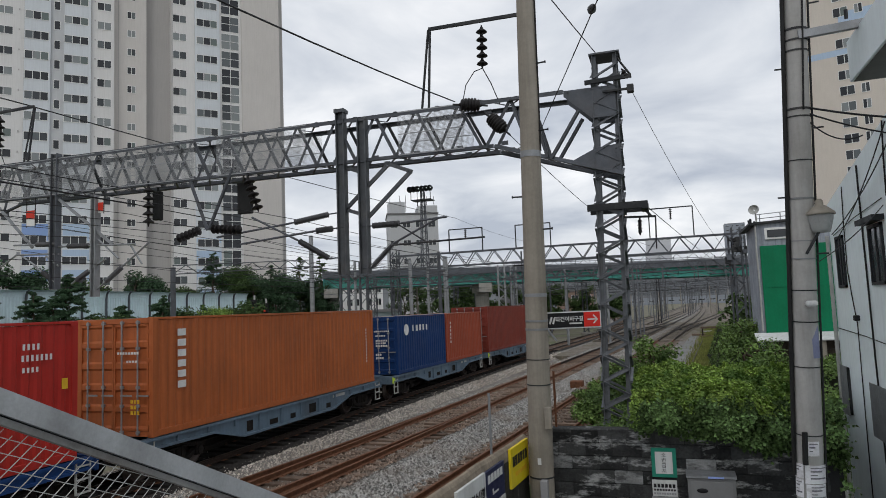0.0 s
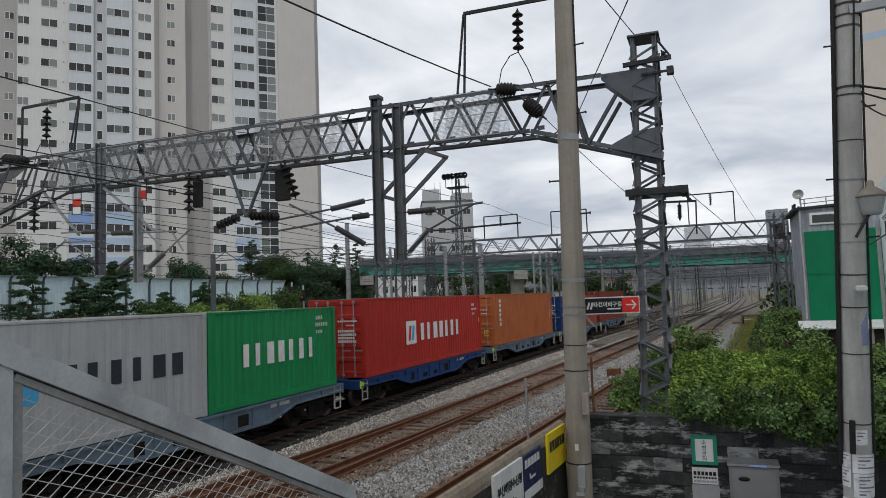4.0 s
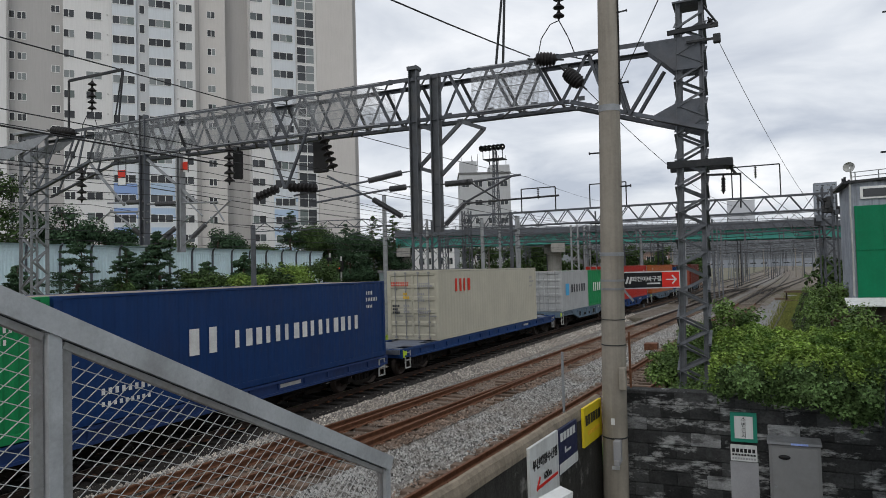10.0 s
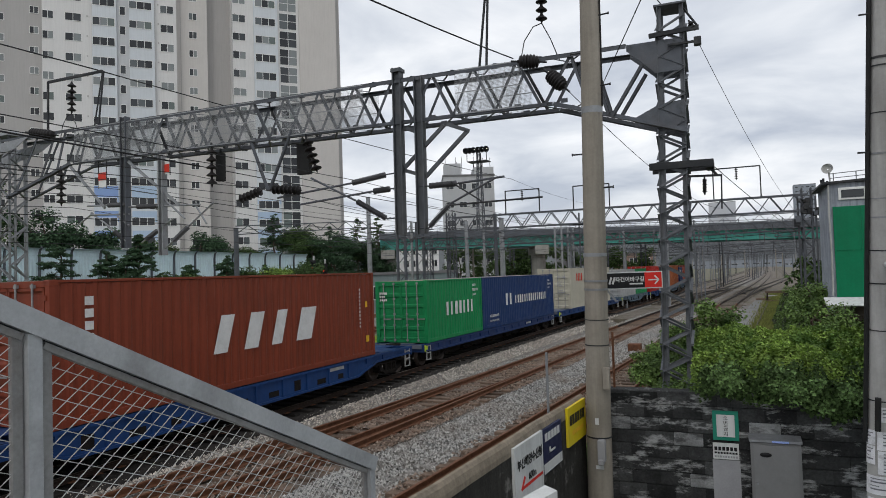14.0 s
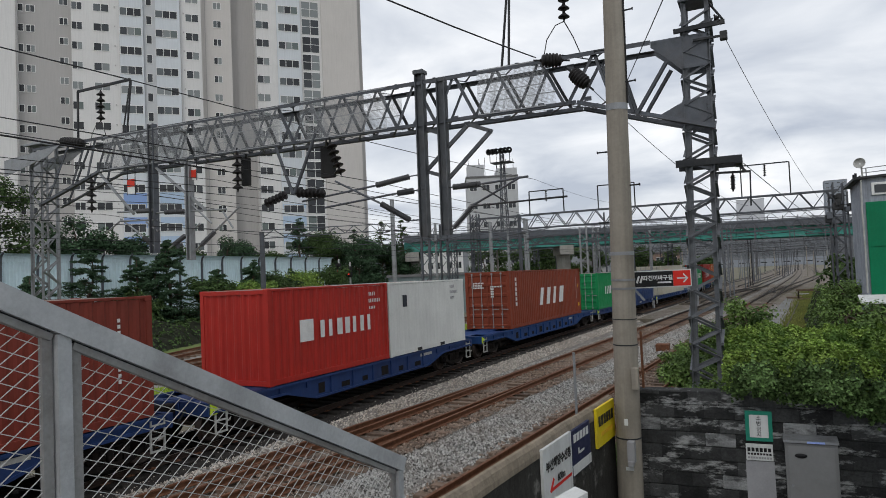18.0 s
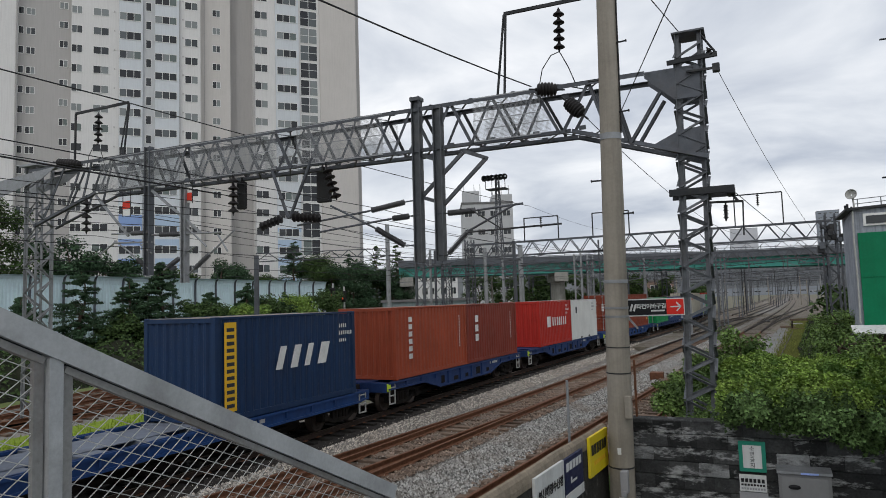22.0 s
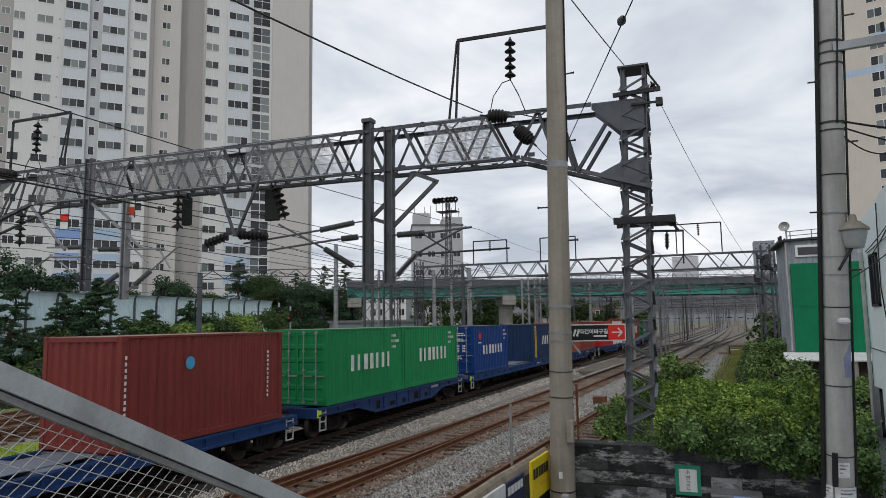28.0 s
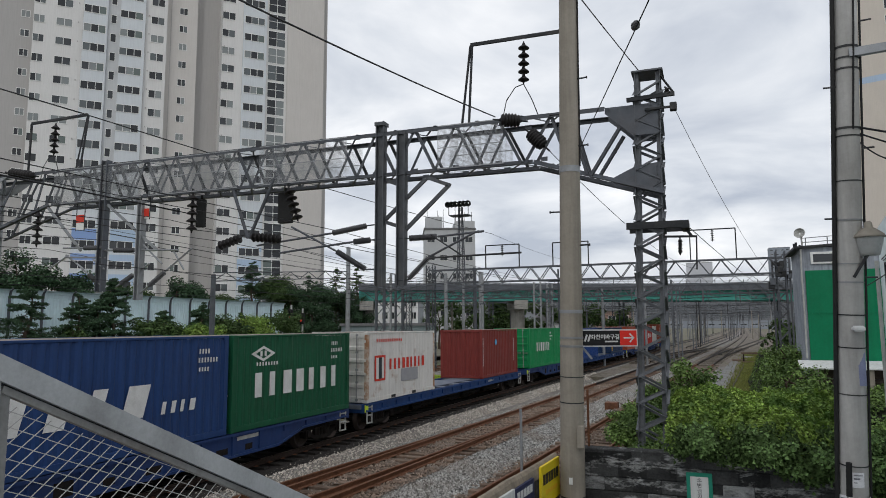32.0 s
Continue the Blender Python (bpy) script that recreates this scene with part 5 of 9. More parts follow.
for ob in list(scene.collection.objects):
    if ob not in GANTRY_BEFORE and ob.parent is None:
        ob.matrix_basis = DIP @ ob.matrix_basis

# ---- wires along the tracks ----
THICK = "thick dark feeder cable strung above the tracks"
wire((-23.87, -40, 10.9), (-20.45, GY, 11.42), 0.05, 0.025, 24, label=THICK)
wire((-20.45, GY, 11.42), (-17.99, 58, 12.1), 0.2, 0.023, 24, label=THICK)
wire((-9.8, -33, 9.18), (-4.84, GY - 0.895, 9.125), 1.47, 0.016, 24, label=THICK)
wire((-3.8, GY - 0.5, 8.5), (-0.8, 58, 8.3), 0.7, 0.011, 20)
wire((-7.0, -33, 10.3), (-1.35, GY, 10.18), 1.0, 0.012, 24)
wire((-0.55, GY - 0.35, 9.05), (6.6, 58, 6.2), 1.5, 0.007, 20)
wire((-0.3, GY, 6.1), (6.4, 58, 5.2), 0.4, 0.010, 20)
wire((-16.8, -40, 7.9), (-15.8, GY, 7.55), 0.15, 0.026, 22, label=THICK)
wire((-15.8, GY, 7.55), (-13.0, 58, 7.6), 0.25, 0.016, 22)
wire((-17.99, 58, 12.1), (-19.58, 102, 13.62), 0.3, 0.015, 16, label=THICK)
wire((-19.58, 102, 13.62), (-40.0, 230, 24.0), 0.6, 0.02, 16, label=THICK)
stay = wire((-2.94, GY - 0.4, 7.92), (13.6, -33.0, 11.4), 0.2, 0.010, 24, label="slanting stay wire with a porcelain link")
g = Geo()
g.lathe((-0.84, 10.3, 8.32), (4.2, -12.6, 0.88), [(0, 0.01), (0.05, 0.05), (0.12, 0.07), (0.2, 0.05), (0.25, 0.01)], 12)
part("stay_link", g, M_POLYINS, stay)
g = Geo()
g.lathe((-2.90, GY - 0.52, 7.92), (4.2, -12.6, 0.88), [(0, 0.01), (0.05, 0.04), (0.3, 0.045), (0.5, 0.01)], 8)
part("stay_grip", g, M_DARKSTEEL, stay)
SPANS = [(-40.0, GY), (GY, 58.0), (58.0, 100.0), (100.0, 145.0)]
LINES = [(lambda y: t1(y), 6.6), (lambda y: t2(y), 6.5), (t3, 6.5), (lambda y: t1(y) - 4.4, 6.6), (lambda y: t1(y) - 8.7, 6.6)]
for fn, zm in LINES:
    for a, b in SPANS:
        if a < 50 and zm == 6.5:
            continue
        wire((fn(a), a, zm), (fn(b), b, zm), 0.75, 0.010, 16)
        wire((fn(a) - 0.2, a, 5.28), (fn(b) + 0.2, b, 5.28), 0.06, 0.009, 8)
        g = Geo()
        n = 7
        for i in range(1, n):
            f = i / n
            y = a + (b - a) * f
            x = fn(a) + (fn(b) - fn(a)) * f
            g.cyl((x, y, zm - 3 * f * (1 - f)), (x, y, 5.25), 0.005, n=4)
        solid("dropper_wires", g, M_WIRE, "thin droppers between messenger and contact wire", "wire", kind="stuff")
for x, z, sag in ((-16.2, 7.3, 0.5), (-18.9, 7.0, 0.4), (-22.3, 7.7, 0.5), (-19.8, 6.6, 0.3), (-24.3, 8.2, 0.4), (-13.9, 6.45, 0.3), (-12.2, 6.9, 0.3), (-10.0, 6.6, 0.25)):
    wire((x - 1.0, -40, z), (x, GY, z), sag, 0.010, 14)
    wire((x, GY, z), (x + 2.4, 60, z - 0.1), sag, 0.010, 14)

# ---- further gantries and posts up the line ----
def far_gantry(y, x0, x1, zb, zt, masts, label, screens=()):
    t = thing("gantry_beam", label, "gantry", "gantries up the line")
    for dy in (-0.35, 0.35):
        for z, nm in ((zb, "bottom_chord"), (zt, "top_chord")):
            g = Geo()
            g.beam((x0, y + dy, z), (x1, y + dy, z), 0.11, 0.11)
            part(nm, g, M_STEEL, t)
        g = Geo()
        x, k = x0, 0
        st = (zt - zb) * 0.72
        while x < x1 - st:
            a, b = (zb, zt) if k % 2 == 0 else (zt, zb)
            g.beam((x, y + dy, a), (x + st, y + dy, b), 0.07, 0.07)
            x += st
            k += 1
        tagged(part("lattice", g, M_STEEL, t), kind="stuff")
    for mx in masts:
        lattice_mast(mx, y, zt + 0.5, 0.75, 0.7, "lattice steel mast of a gantry further up the line", pitch=0.75)
    return t


far_gantry(58, -24, 5.4, 7.75, 8.95, (5.3, -24), "grey lattice gantry beam further up the line")
far_gantry(66, -30, 6.2, 6.6, 7.4, (-30,), "low lattice gantry beam near the footbridge")
far_gantry(102, -32, 8.6, 7.4, 8.5, (8.6, -12, -32), "distant lattice gantry beam over the yard")
far_gantry(135, -40, 11.5, 7.3, 8.5, (11.5, -6, -40), "distant lattice gantry beam over the yard")
far_gantry(175, -40, 15.0, 7.2, 8.4, (15, -8, -40), "distant lattice gantry beam over the yard")
far_gantry(225, -40, 20.0, 7.2, 8.4, (20, 4, -14, -40), "distant lattice gantry beam over the yard")
far_gantry(290, -40, 28.0, 7.2, 8.4, (28, 8, -14, -40), "distant lattice gantry beam over the yard")
far_gantry(370, -40, 40.0, 7.2, 8.4, (40, 18, -8, -40), "distant lattice gantry beam over the yard")
# frames on the far beam
for x0, x1, y, z0, z1 in ((-12.4, -9.35, 57.65, 8.9, 10.95), (-1.2, 2.2, 57.65, 8.9, 11.4), (-18.5, -15.4, 57.65, 8.9, 11.0)):
    fr = thing("insulator_frame", "thin dark frame on a distant gantry", "frame", "insulator frames")
    g = Geo()
    g.beam((x0, y, z0), (x0, y, z1), 0.09, 0.09)
    g.beam((x0, y, z1), (x1, y, z1), 0.09, 0.09)
    g.beam((x1, y, z1), (x1, y, z0), 0.09, 0.09)
    part("frame", g, M_DARKSTEEL, fr)
    disc_string(fr, ((x0 + x1) / 2, y, z1), ((x0 + x1) / 2, y, z1 - 1.0), 5, 0.13)


def line_post(x, y, z, arms, label, r=0.14, lattice=False, m=M_POLE):
    t = thing("line_post", label, "post", "overhead line posts")
    if lattice:
        for sx in (-1, 1):
            g = Geo()
            g.box(x + sx * 0.28 - 0.06, y - 0.09, -0.62, x + sx * 0.28 + 0.06, y + 0.09, z)
            part("leg", g, m, t)
        g = Geo()
        k, zz = 0, 0.2
        while zz < z - 0.6:
            s = 1 if k % 2 else -1
            g.beam((x - s * 0.28, y - 0.1, zz), (x + s * 0.28, y - 0.1, zz + 0.6), 0.05, 0.02, (0, 1, 0))
            zz += 0.6
            k += 1
        tagged(part("lacing", g, m, t), kind="stuff")
    else:
        g = Geo()
        g.cyl((x, y, -0.62), (x, y, z), r, r * 0.8, 14)
        part("shaft", g, m, t)
    for dx, za, zb in arms:
        g = Geo()
        g.cyl((x, y - 0.1, za), (x + dx, y - 0.1, zb), 0.028, n=6)
        g.cyl((x, y - 0.1, za - 1.0), (x + dx * 0.75, y - 0.1, zb - 0.08), 0.028, n=6)
        g.cyl((x + dx * 0.35, y - 0.1, za - 0.9), (x + dx * 0.95, y - 0.1, za - 0.75), 0.02, n=6)
        part("cantilever", g, M_STEEL, t)
        disc_string(t, (x + 0.05 * dx, y - 0.1, za), (x + 0.05 * dx + 0.4 * (1 if dx > 0 else -1), y - 0.1, za + (zb - za) * 0.4 / abs(dx)), 8, 0.075, M_POLYINS, "ribbed_insulator")
    return t


line_post(-22.6, 26.7, 6.4, [], "slim grey steel post beside the far tracks", 0.15, m=M_STEEL)
line_post(-21.9, 38.8, 9.0, [(3.0, 6.95, 6.5), (-2.8, 6.95, 6.5)], "pale steel post with cantilever arms in the grass strip", 0.17, m=M_GALV)
line_post(-19.4, 38.5, 7.8, [(2.4, 6.4, 6.6)], "twin-leg steel post with cantilever arm", lattice=True, m=M_STEEL)
line_post(-15.6, 46.0, 8.0, [(2.6, 6.6, 6.9), (-2.6, 6.6, 6.9)], "steel line post with two cantilever arms", 0.15, m=M_STEEL)
line_post(-12.6, 62.0, 9.0, [(2.6, 6.6, 6.9), (-2.6, 6.6, 6.9)], "twin-leg steel post with two cantilever arms", lattice=True, m=M_STEEL)
line_post(-18.0, 55.0, 8.4, [(2.6, 6.6, 6.9)], "pale steel line post with a cantilever arm", 0.15, m=M_GALV)
line_post(-21.8, 46.4, 7.7, [(3.0, 6.6, 6.9), (-2.6, 6.6, 6.9)], "twin-leg steel post with two cantilever arms", lattice=True, m=M_STEEL)
for x, y, z, a in ((-15.9, 41.0, 7.2, [(2.9, 6.0, 6.5)]), (-21.6, 44.0, 7.6, [(2.8, 6.3, 6.7), (-2.6, 6.1, 6.5)]), (-17.2, 52.0, 8.2, [(2.7, 6.5, 6.8), (-2.5, 6.0, 6.4)]), (-13.2, 55.0, 7.4, [(2.6, 6.2, 6.6)]), (-20.8, 58.0, 7.8, [(2.8, 6.5, 6.9)]), (-9.8, 68.0, 7.6, [(2.6, 6.4, 6.7), (-2.6, 6.4, 6.7)]), (-15.5, 70.0, 8.2, [(-2.6, 6.6, 6.9), (2.6, 5.8, 6.2)]), (-6.2, 73.0, 7.8, [(2.4, 6.3, 6.6)])):
    line_post(x, y, z, a, "galvanised steel line post with cantilever arms before the overpass", lattice=y in (44.0, 55.0, 70.0), m=M_GALV)
random.seed(11)
for i in range(46):
    y = random.uniform(75, 330)
    x = random.uniform(-36, 2 + 0.07 * y)
    if -14 + 0.06 * y < x < -4 + 0.07 * y and random.random() < 0.7:
        continue
    line_post(x, y, random.uniform(6.5, 8.5), [(random.choice((-2.6, 2.6)), 6.5, 6.8)], "distant steel line post with a cantilever arm", 0.15, m=random.choice((M_STEEL, M_POLE, M_GALV)))

# two colour-light signals beyond the train
for x, y, z, red in ((-45.0, 66.5, 6.35, 0), (-43.0, 65.8, 5.9, 1)):
    s = thing("colour_light_signal", "slim white-posted railway signal with a black lamp head", "signal", "signals")
    g = Geo()
    g.cyl((x, y, -0.62), (x, y, z), 0.10, n=10)
    part("post", g, M_STEP, s)
    g = Geo()
    g.box(x - 0.36, y - 0.26, z - 1.75, x + 0.36, y - 0.11, z - 0.5, 0.1)
    part("head", g, M_BLACK, s)
    for k in range(2):
        g = Geo()
        g.cyl((x, y - 0.26, z - 0.84 - k * 0.52), (x, y - 0.46, z - 0.84 - k * 0.52), 0.17, n=12, caps=False)
        part("hood", g, M_BLACK, s)
    g = Geo()
    g.cyl((x, y - 0.26, z - 1.36), (x, y - 0.29, z - 1.36), 0.13, n=12)
    lens = bpy.data.materials.new("signal_lens")
    lens.use_nodes = True
    b = lens.node_tree.nodes["Principled BSDF"]
    b.inputs["Base Color"].default_value = (0.5, 0.02, 0.02, 1)
    if red:
        b.inputs["Emission Color"].default_value = (1, 0.05, 0.03, 1)
        b.inputs["Emission Strength"].default_value = 0.8
    part("lens", g, lens, s, "glowing red lens" if red else "dark lens")


# ---- foliage helpers ----
def leaf_cloud(g, pts, size, rng, flat=0.0, kind="leaf"):
    """Small bent leaves at the given (place, outward direction) pairs."""
    for p, nrm in pts:
        s = size * rng.uniform(0.6, 1.3)
        d = Vector((rng.gauss(0, 1), rng.gauss(0, 1), rng.gauss(0, 0.6) - 0.3))
        d = d - nrm * d.dot(nrm) * 0.5
        if d.length < 1e-3:
            continue
        d.normalize()
        n = (nrm + Vector((rng.gauss(0, 0.45), rng.gauss(0, 0.45), rng.gauss(0, 0.45) + flat))).normalized()
        w = d.cross(n)
        if w.length < 1e-3:
            continue
        w.normalize()
        w *= s * (0.16 if kind == "pine" else 0.46)
        n = n * (s * 0.16)
        d = d * s
        if kind == "fold":
            g.raw([p, p + d * 0.4 + w + n, p + d, p + d * 0.4 - w + n], [(0, 2, 1), (0, 3, 2)])
        elif kind == "leaf":
            g.raw([p, p + d * 0.30 + w + n, p + d * 0.5 - n * 0.4, p + d * 0.30 - w + n, p + d], [(0, 2, 1), (0, 3, 2), (1, 2, 4), (2, 3, 4)])
        else:
            g.raw([p - d * 0.5 - w, p - d * 0.5 + w, p + d * 0.5 + w * 0.4 + n, p + d * 0.5 - w * 0.4 + n], [(0, 1, 2, 3)])


def mound_height(x, y, base, amp, sc, seed):
    return base + amp * noise.noise(Vector((x * sc + seed, y * sc, seed * 0.37))) + amp * 0.5 * noise.noise(Vector((x * sc * 2.7, y * sc * 2.7 + seed, 1.3)))


def hedge(name, label, x0, x1, y0, y1, zfun, n, size, seed, leaf, core=True, floor=-0.62, skirt=True, category="hedge"):
    """A hedge: near-black core, painted as the shade in its gaps, under a skin of single leaves on its top and its
    front.
    """
    rng = random.Random(seed)
    t = thing(name, label, category)
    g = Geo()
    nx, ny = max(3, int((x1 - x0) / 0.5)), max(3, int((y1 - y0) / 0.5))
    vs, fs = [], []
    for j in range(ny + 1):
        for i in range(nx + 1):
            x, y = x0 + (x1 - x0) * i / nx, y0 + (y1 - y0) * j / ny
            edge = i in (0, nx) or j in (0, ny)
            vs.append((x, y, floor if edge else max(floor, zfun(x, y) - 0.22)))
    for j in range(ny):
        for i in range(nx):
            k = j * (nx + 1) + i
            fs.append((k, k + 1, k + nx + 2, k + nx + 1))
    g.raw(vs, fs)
    part("inner_growth", g, M_CORE, t, "near-black sheet painting the shade between the leaves")
    pts = []
    for _ in range(n):
        x, y = rng.uniform(x0, x1), y0 + (y1 - y0) * rng.random() ** 1.35
        z = zfun(x, y)
        if z < floor + 0.1 or noise.noise(Vector((x * 0.26 / size, y * 0.26 / size, seed))) < -0.30:
            continue
        e = 0.15
        nr = Vector((-(zfun(x + e, y) - z) / e, -(zfun(x, y + e) - z) / e, 1.0)).normalized()
        pts.append((Vector((x, y, z + rng.uniform(-0.12, 0.06))), nr))
    if skirt:
        for _ in range(int(n * 0.28)):
            x = rng.uniform(x0, x1)
            z1 = zfun(x, y0 + 0.1)
            z = floor + (z1 - floor) * rng.random() ** 0.6
            pts.append((Vector((x, y0 + rng.uniform(-0.05, 0.12), z)), Vector((0, -1, 0.25)).normalized()))
    g = Geo()
    leaf_cloud(g, pts, size, rng, 0.0, "leaf" if y0 < 10.5 else "fold")
    tagged(part("foliage", g, leaf, t), kind="stuff")
    return t


def tree(x, y, h, r, seed, leaf, label, pine=False, n=900, size=0.3, z0=-0.62, trunk=0.5):
    rng = random.Random(seed)
    t = thing("pine_tree" if pine else "tree", label, "tree", "trees along the barrier")
    g = Geo()
    pts = [Vector((x, y, z0))]
    k = 6
    for i in range(1, k + 1):
        pts.append(Vector((x + rng.uniform(-0.15, 0.15) * i * 0.5, y + rng.uniform(-0.15, 0.15) * i * 0.5, z0 + h * 0.95 * i / k)))
    r0 = h * 0.02 + 0.04
    for i in range(k):
        g.cyl(pts[i], pts[i + 1], r0 * (1 - i / k) + 0.02, r0 * (1 - (i + 1) / k) + 0.02, 8, caps=False)
    tips = []
    if pine:
        for b in range(int(70 + h * 5)):
            f = rng.random() ** 1.25
            zz = h * (0.16 + 0.81 * f)
            ln = (r * (1 - f) ** 0.75 + 0.2) * rng.uniform(0.6, 1.2)
            a = rng.uniform(0, 6.283)
            c = Vector((x, y, z0 + zz))
            tip = c + Vector((math.cos(a) * ln, math.sin(a) * ln, rng.uniform(-0.35, 0.3) * ln))
            g.cyl(c, tip, 0.03, 0.01, 5, caps=False)
            for q in (0.35, 0.6, 0.8, 1.0):
                tips.append((c.lerp(tip, q), (0.16 + 0.12 * ln) * (1.25 - 0.5 * q)))
    else:
        for b in range(16):
            a = rng.uniform(0, 6.283)
            zz = h * rng.uniform(0.3, 0.85)
            c = Vector((x, y, z0 + zz))
            ln = r * rng.uniform(0.5, 1.0) * (1.15 - 0.5 * abs(zz / h - 0.5))
            tip = c + Vector((math.cos(a) * ln, math.sin(a) * ln, rng.uniform(0.1, 0.6) * ln))
            g.cyl(c, tip, 0.05, 0.015, 5, caps=False)
            tips += [(tip, r * 0.38), (c.lerp(tip, 0.6), r * 0.36)]
        tips.append((Vector((x, y, z0 + h * 0.92)), r * 0.4))
    part("trunk", g, M_BARK, t)
    pts = []
    for _ in range(n):
        c, s = rng.choice(tips)
        v = Vector((rng.gauss(0, 1), rng.gauss(0, 1), rng.gauss(0, 0.7 if pine else 0.8)))
        if v.length < 1e-3:
            continue
        v.normalize()
        q = c + Vector((v.x, v.y, v.z * (0.45 if pine else 0.85))) * s * rng.random() ** 0.4
        pts.append((q, (v + Vector((0, 0, 0.6))).normalized()))
    g = Geo()
    leaf_cloud(g, pts, size, rng, 0.3, "pine" if pine else "fold")
    tagged(part("crown", g, leaf, t), kind="stuff")
    return t


# ---- noise barrier and planting beyond the far tracks ----
M_PANEL = mat("pale_blue_barrier_panel", (0.68, 0.83, 0.87), 0.55, 0, 0.06, 1.0, 0, 30, (0.38, 0.46, 0.48), 0.35, 0.6, streak=0.15)
bar = thing("noise_barrier", "pale blue ribbed noise barrier with grey posts along the railway", "noise barrier", kind="structure")
BX = -48.6
g = Geo()
corrugated(g, 2.68, -0.62, 6.16, 0.01, period=0.30, depth=0.06)
pm = g.mesh("panel", M_PANEL)
g = Geo()
for a, b in (((0, 6.16), (0.03, 6.39)), ((0.03, 6.39), (0.13, 6.61)), ((0.13, 6.61), (0.35, 6.74))):
    g.face([(a[0], 0.01, a[1]), (a[0], 2.69, a[1]), (b[0], 2.69, b[1]), (b[0], 0.01, b[1])])
    g.face([(a[0] - 0.02, 2.69, a[1]), (a[0] - 0.02, 0.01, a[1]), (b[0] - 0.02, 0.01, b[1]), (b[0] - 0.02, 2.69, b[1])])
cm = g.mesh("curved_top", M_PANEL)
g = Geo()
g.box(-0.02, -0.05, -0.62, 0.16, 0.05, 6.1)
g.beam((0.08, 0, 6.1), (0.13, 0, 6.5), 0.1, 0.17, (1, 0, 0))
g.beam((0.13, 0, 6.5), (0.37, 0, 6.8), 0.1, 0.14, (1, 0, 0))
bm_ = g.mesh("post", M_STEEL)
for i in range(24):
    y = 5.4 + i * 2.7
    shared("panel", pm, bar, (BX, y, 0))
    shared("curved_top", cm, bar, (BX, y, 0))
    shared("post", bm_, bar, (BX, y, 0))

M_VERGE = mat("dull_verge_grass", (0.12, 0.16, 0.045), 0.95, 0, 0.4, 0.6, 0.6, 10, (0.14, 0.12, 0.08), 0.7, 0.25)
random.seed(21)
PINE = "dark green pine with layered boughs in front of the barrier"
BUSHY = "leafy green tree in front of the pale barrier"
for x, y, h, r in ((-33.8, 25.5, 7.2, 1.9), (-33.6, 30.9, 7.6, 2.2), (-33.0, 37.9, 6.3, 1.8), (-33.4, 29.6, 6.2, 1.6), (-33.0, 34.3, 5.6, 1.7), (-32.4, 21.2, 5.4, 1.7), (-32.6, 27.6, 6.4, 1.8), (-33.0, 42.0, 5.6, 1.5), (-33.2, 18.0, 7.0, 1.9)):
    tree(x * 1.33, y * 1.33, 4.42 + 1.33 * (h - 4.42), r * 1.33, int(x * -91 + y * 17), M_PINE, PINE, True, 18000, 0.19)
for x, y, h, r, m in ((-32.5, 39.7, 5.3, 1.6, M_LEAF2), (-33.0, 43.6, 5.3, 1.7, M_LEAF), (-31.5, 32.6, 4.9, 1.4, M_LEAF2),
                      (-32.6, 15.5, 5.0, 1.8, M_LEAF2), (-32.5, 46.6, 5.4, 1.7, M_LEAF2), (-31.8, 36.4, 4.6, 1.4, M_LEAF), (-32.0, 27.0, 4.4, 1.3, M_LEAF2)):
    tree(x * 1.33, y * 1.33, 4.42 + 1.33 * (h - 4.42), r * 1.33, int(x * -57 + y * 31), m, BUSHY, False, 8500, 0.20)
# taller growth behind the barrier, at the foot of the towers
for x, y, h, r, pine in ((-44, 26.5, 12.2, 3.0, 0), (-41, 30.1, 9.6, 2.5, 0), (-41, 32.6, 8.2, 2.0, 0), (-42, 45.0, 8.8, 2.0, 0), (-42, 47.9, 7.9, 1.8, 0), (-42, 51.0, 7.6, 1.7, 0), (-43, 56.7, 11.4, 2.7, 1), (-43, 60.0, 9.9, 2.5, 0), (-42, 36.5, 7.4, 1.8, 1), (-42, 40.5, 7.8, 1.9, 0),
                         (-47.5, 69.8, 9.5, 2.6, 0), (-46.0, 71.5, 11.0, 2.8, 1), (-44.6, 72.5, 9.6, 2.6, 0), (-43.4, 74.0, 12.0, 2.8, 1), (-43.0, 78.5, 12.5, 2.6, 1), (-50.0, 72.0, 10.0, 3.0, 0), (-47, 20.0, 13.0, 3.4, 0), (-43, 22.5, 11.0, 2.6, 0), (-41.0, 74.0, 9.5, 2.2, 0), (-43.0, 68.0, 9.8, 2.6, 0)):
    k = 1.3 if y < 64 else 1.08
    tree(x * k, y * k, 4.42 + k * (h - 4.42), r * k, int(x * -13 + y * 7), random.choice((M_LEAF2, M_PINE)), "dark green tree behind the barrier", bool(pine), 13000, 0.17 * k)


def ta(y):
    return -24.1 - 0.0004 * max(0, y - 40) ** 2


def tb(y):
    v = y - 28
    return -26.9 - 0.11 * v - 0.0035 * max(0.0, v) ** 2


def tc(y):
    return -33.9 - 0.29 * (y - 39)


def low_scrub(x, y):
    return mound_height(x, y, 1.1, 1.2, 0.3, 3.0) - 1.2 * max(0, x - tc(y) + 5.4)


hedge("shrub_bank", "tangled bank of dark shrubs between tracks and barrier", -60.0, -33.0, 12, 94, low_scrub, 62000, 0.20, 8, M_LEAF2, category="shrubs", skirt=False)

g = Geo()
strip(g, tc, 6, 110, 4.0, [(-22.0, -0.62), (-21.5, -0.45), (-2.9, -0.38), (-2.0, -0.62)])
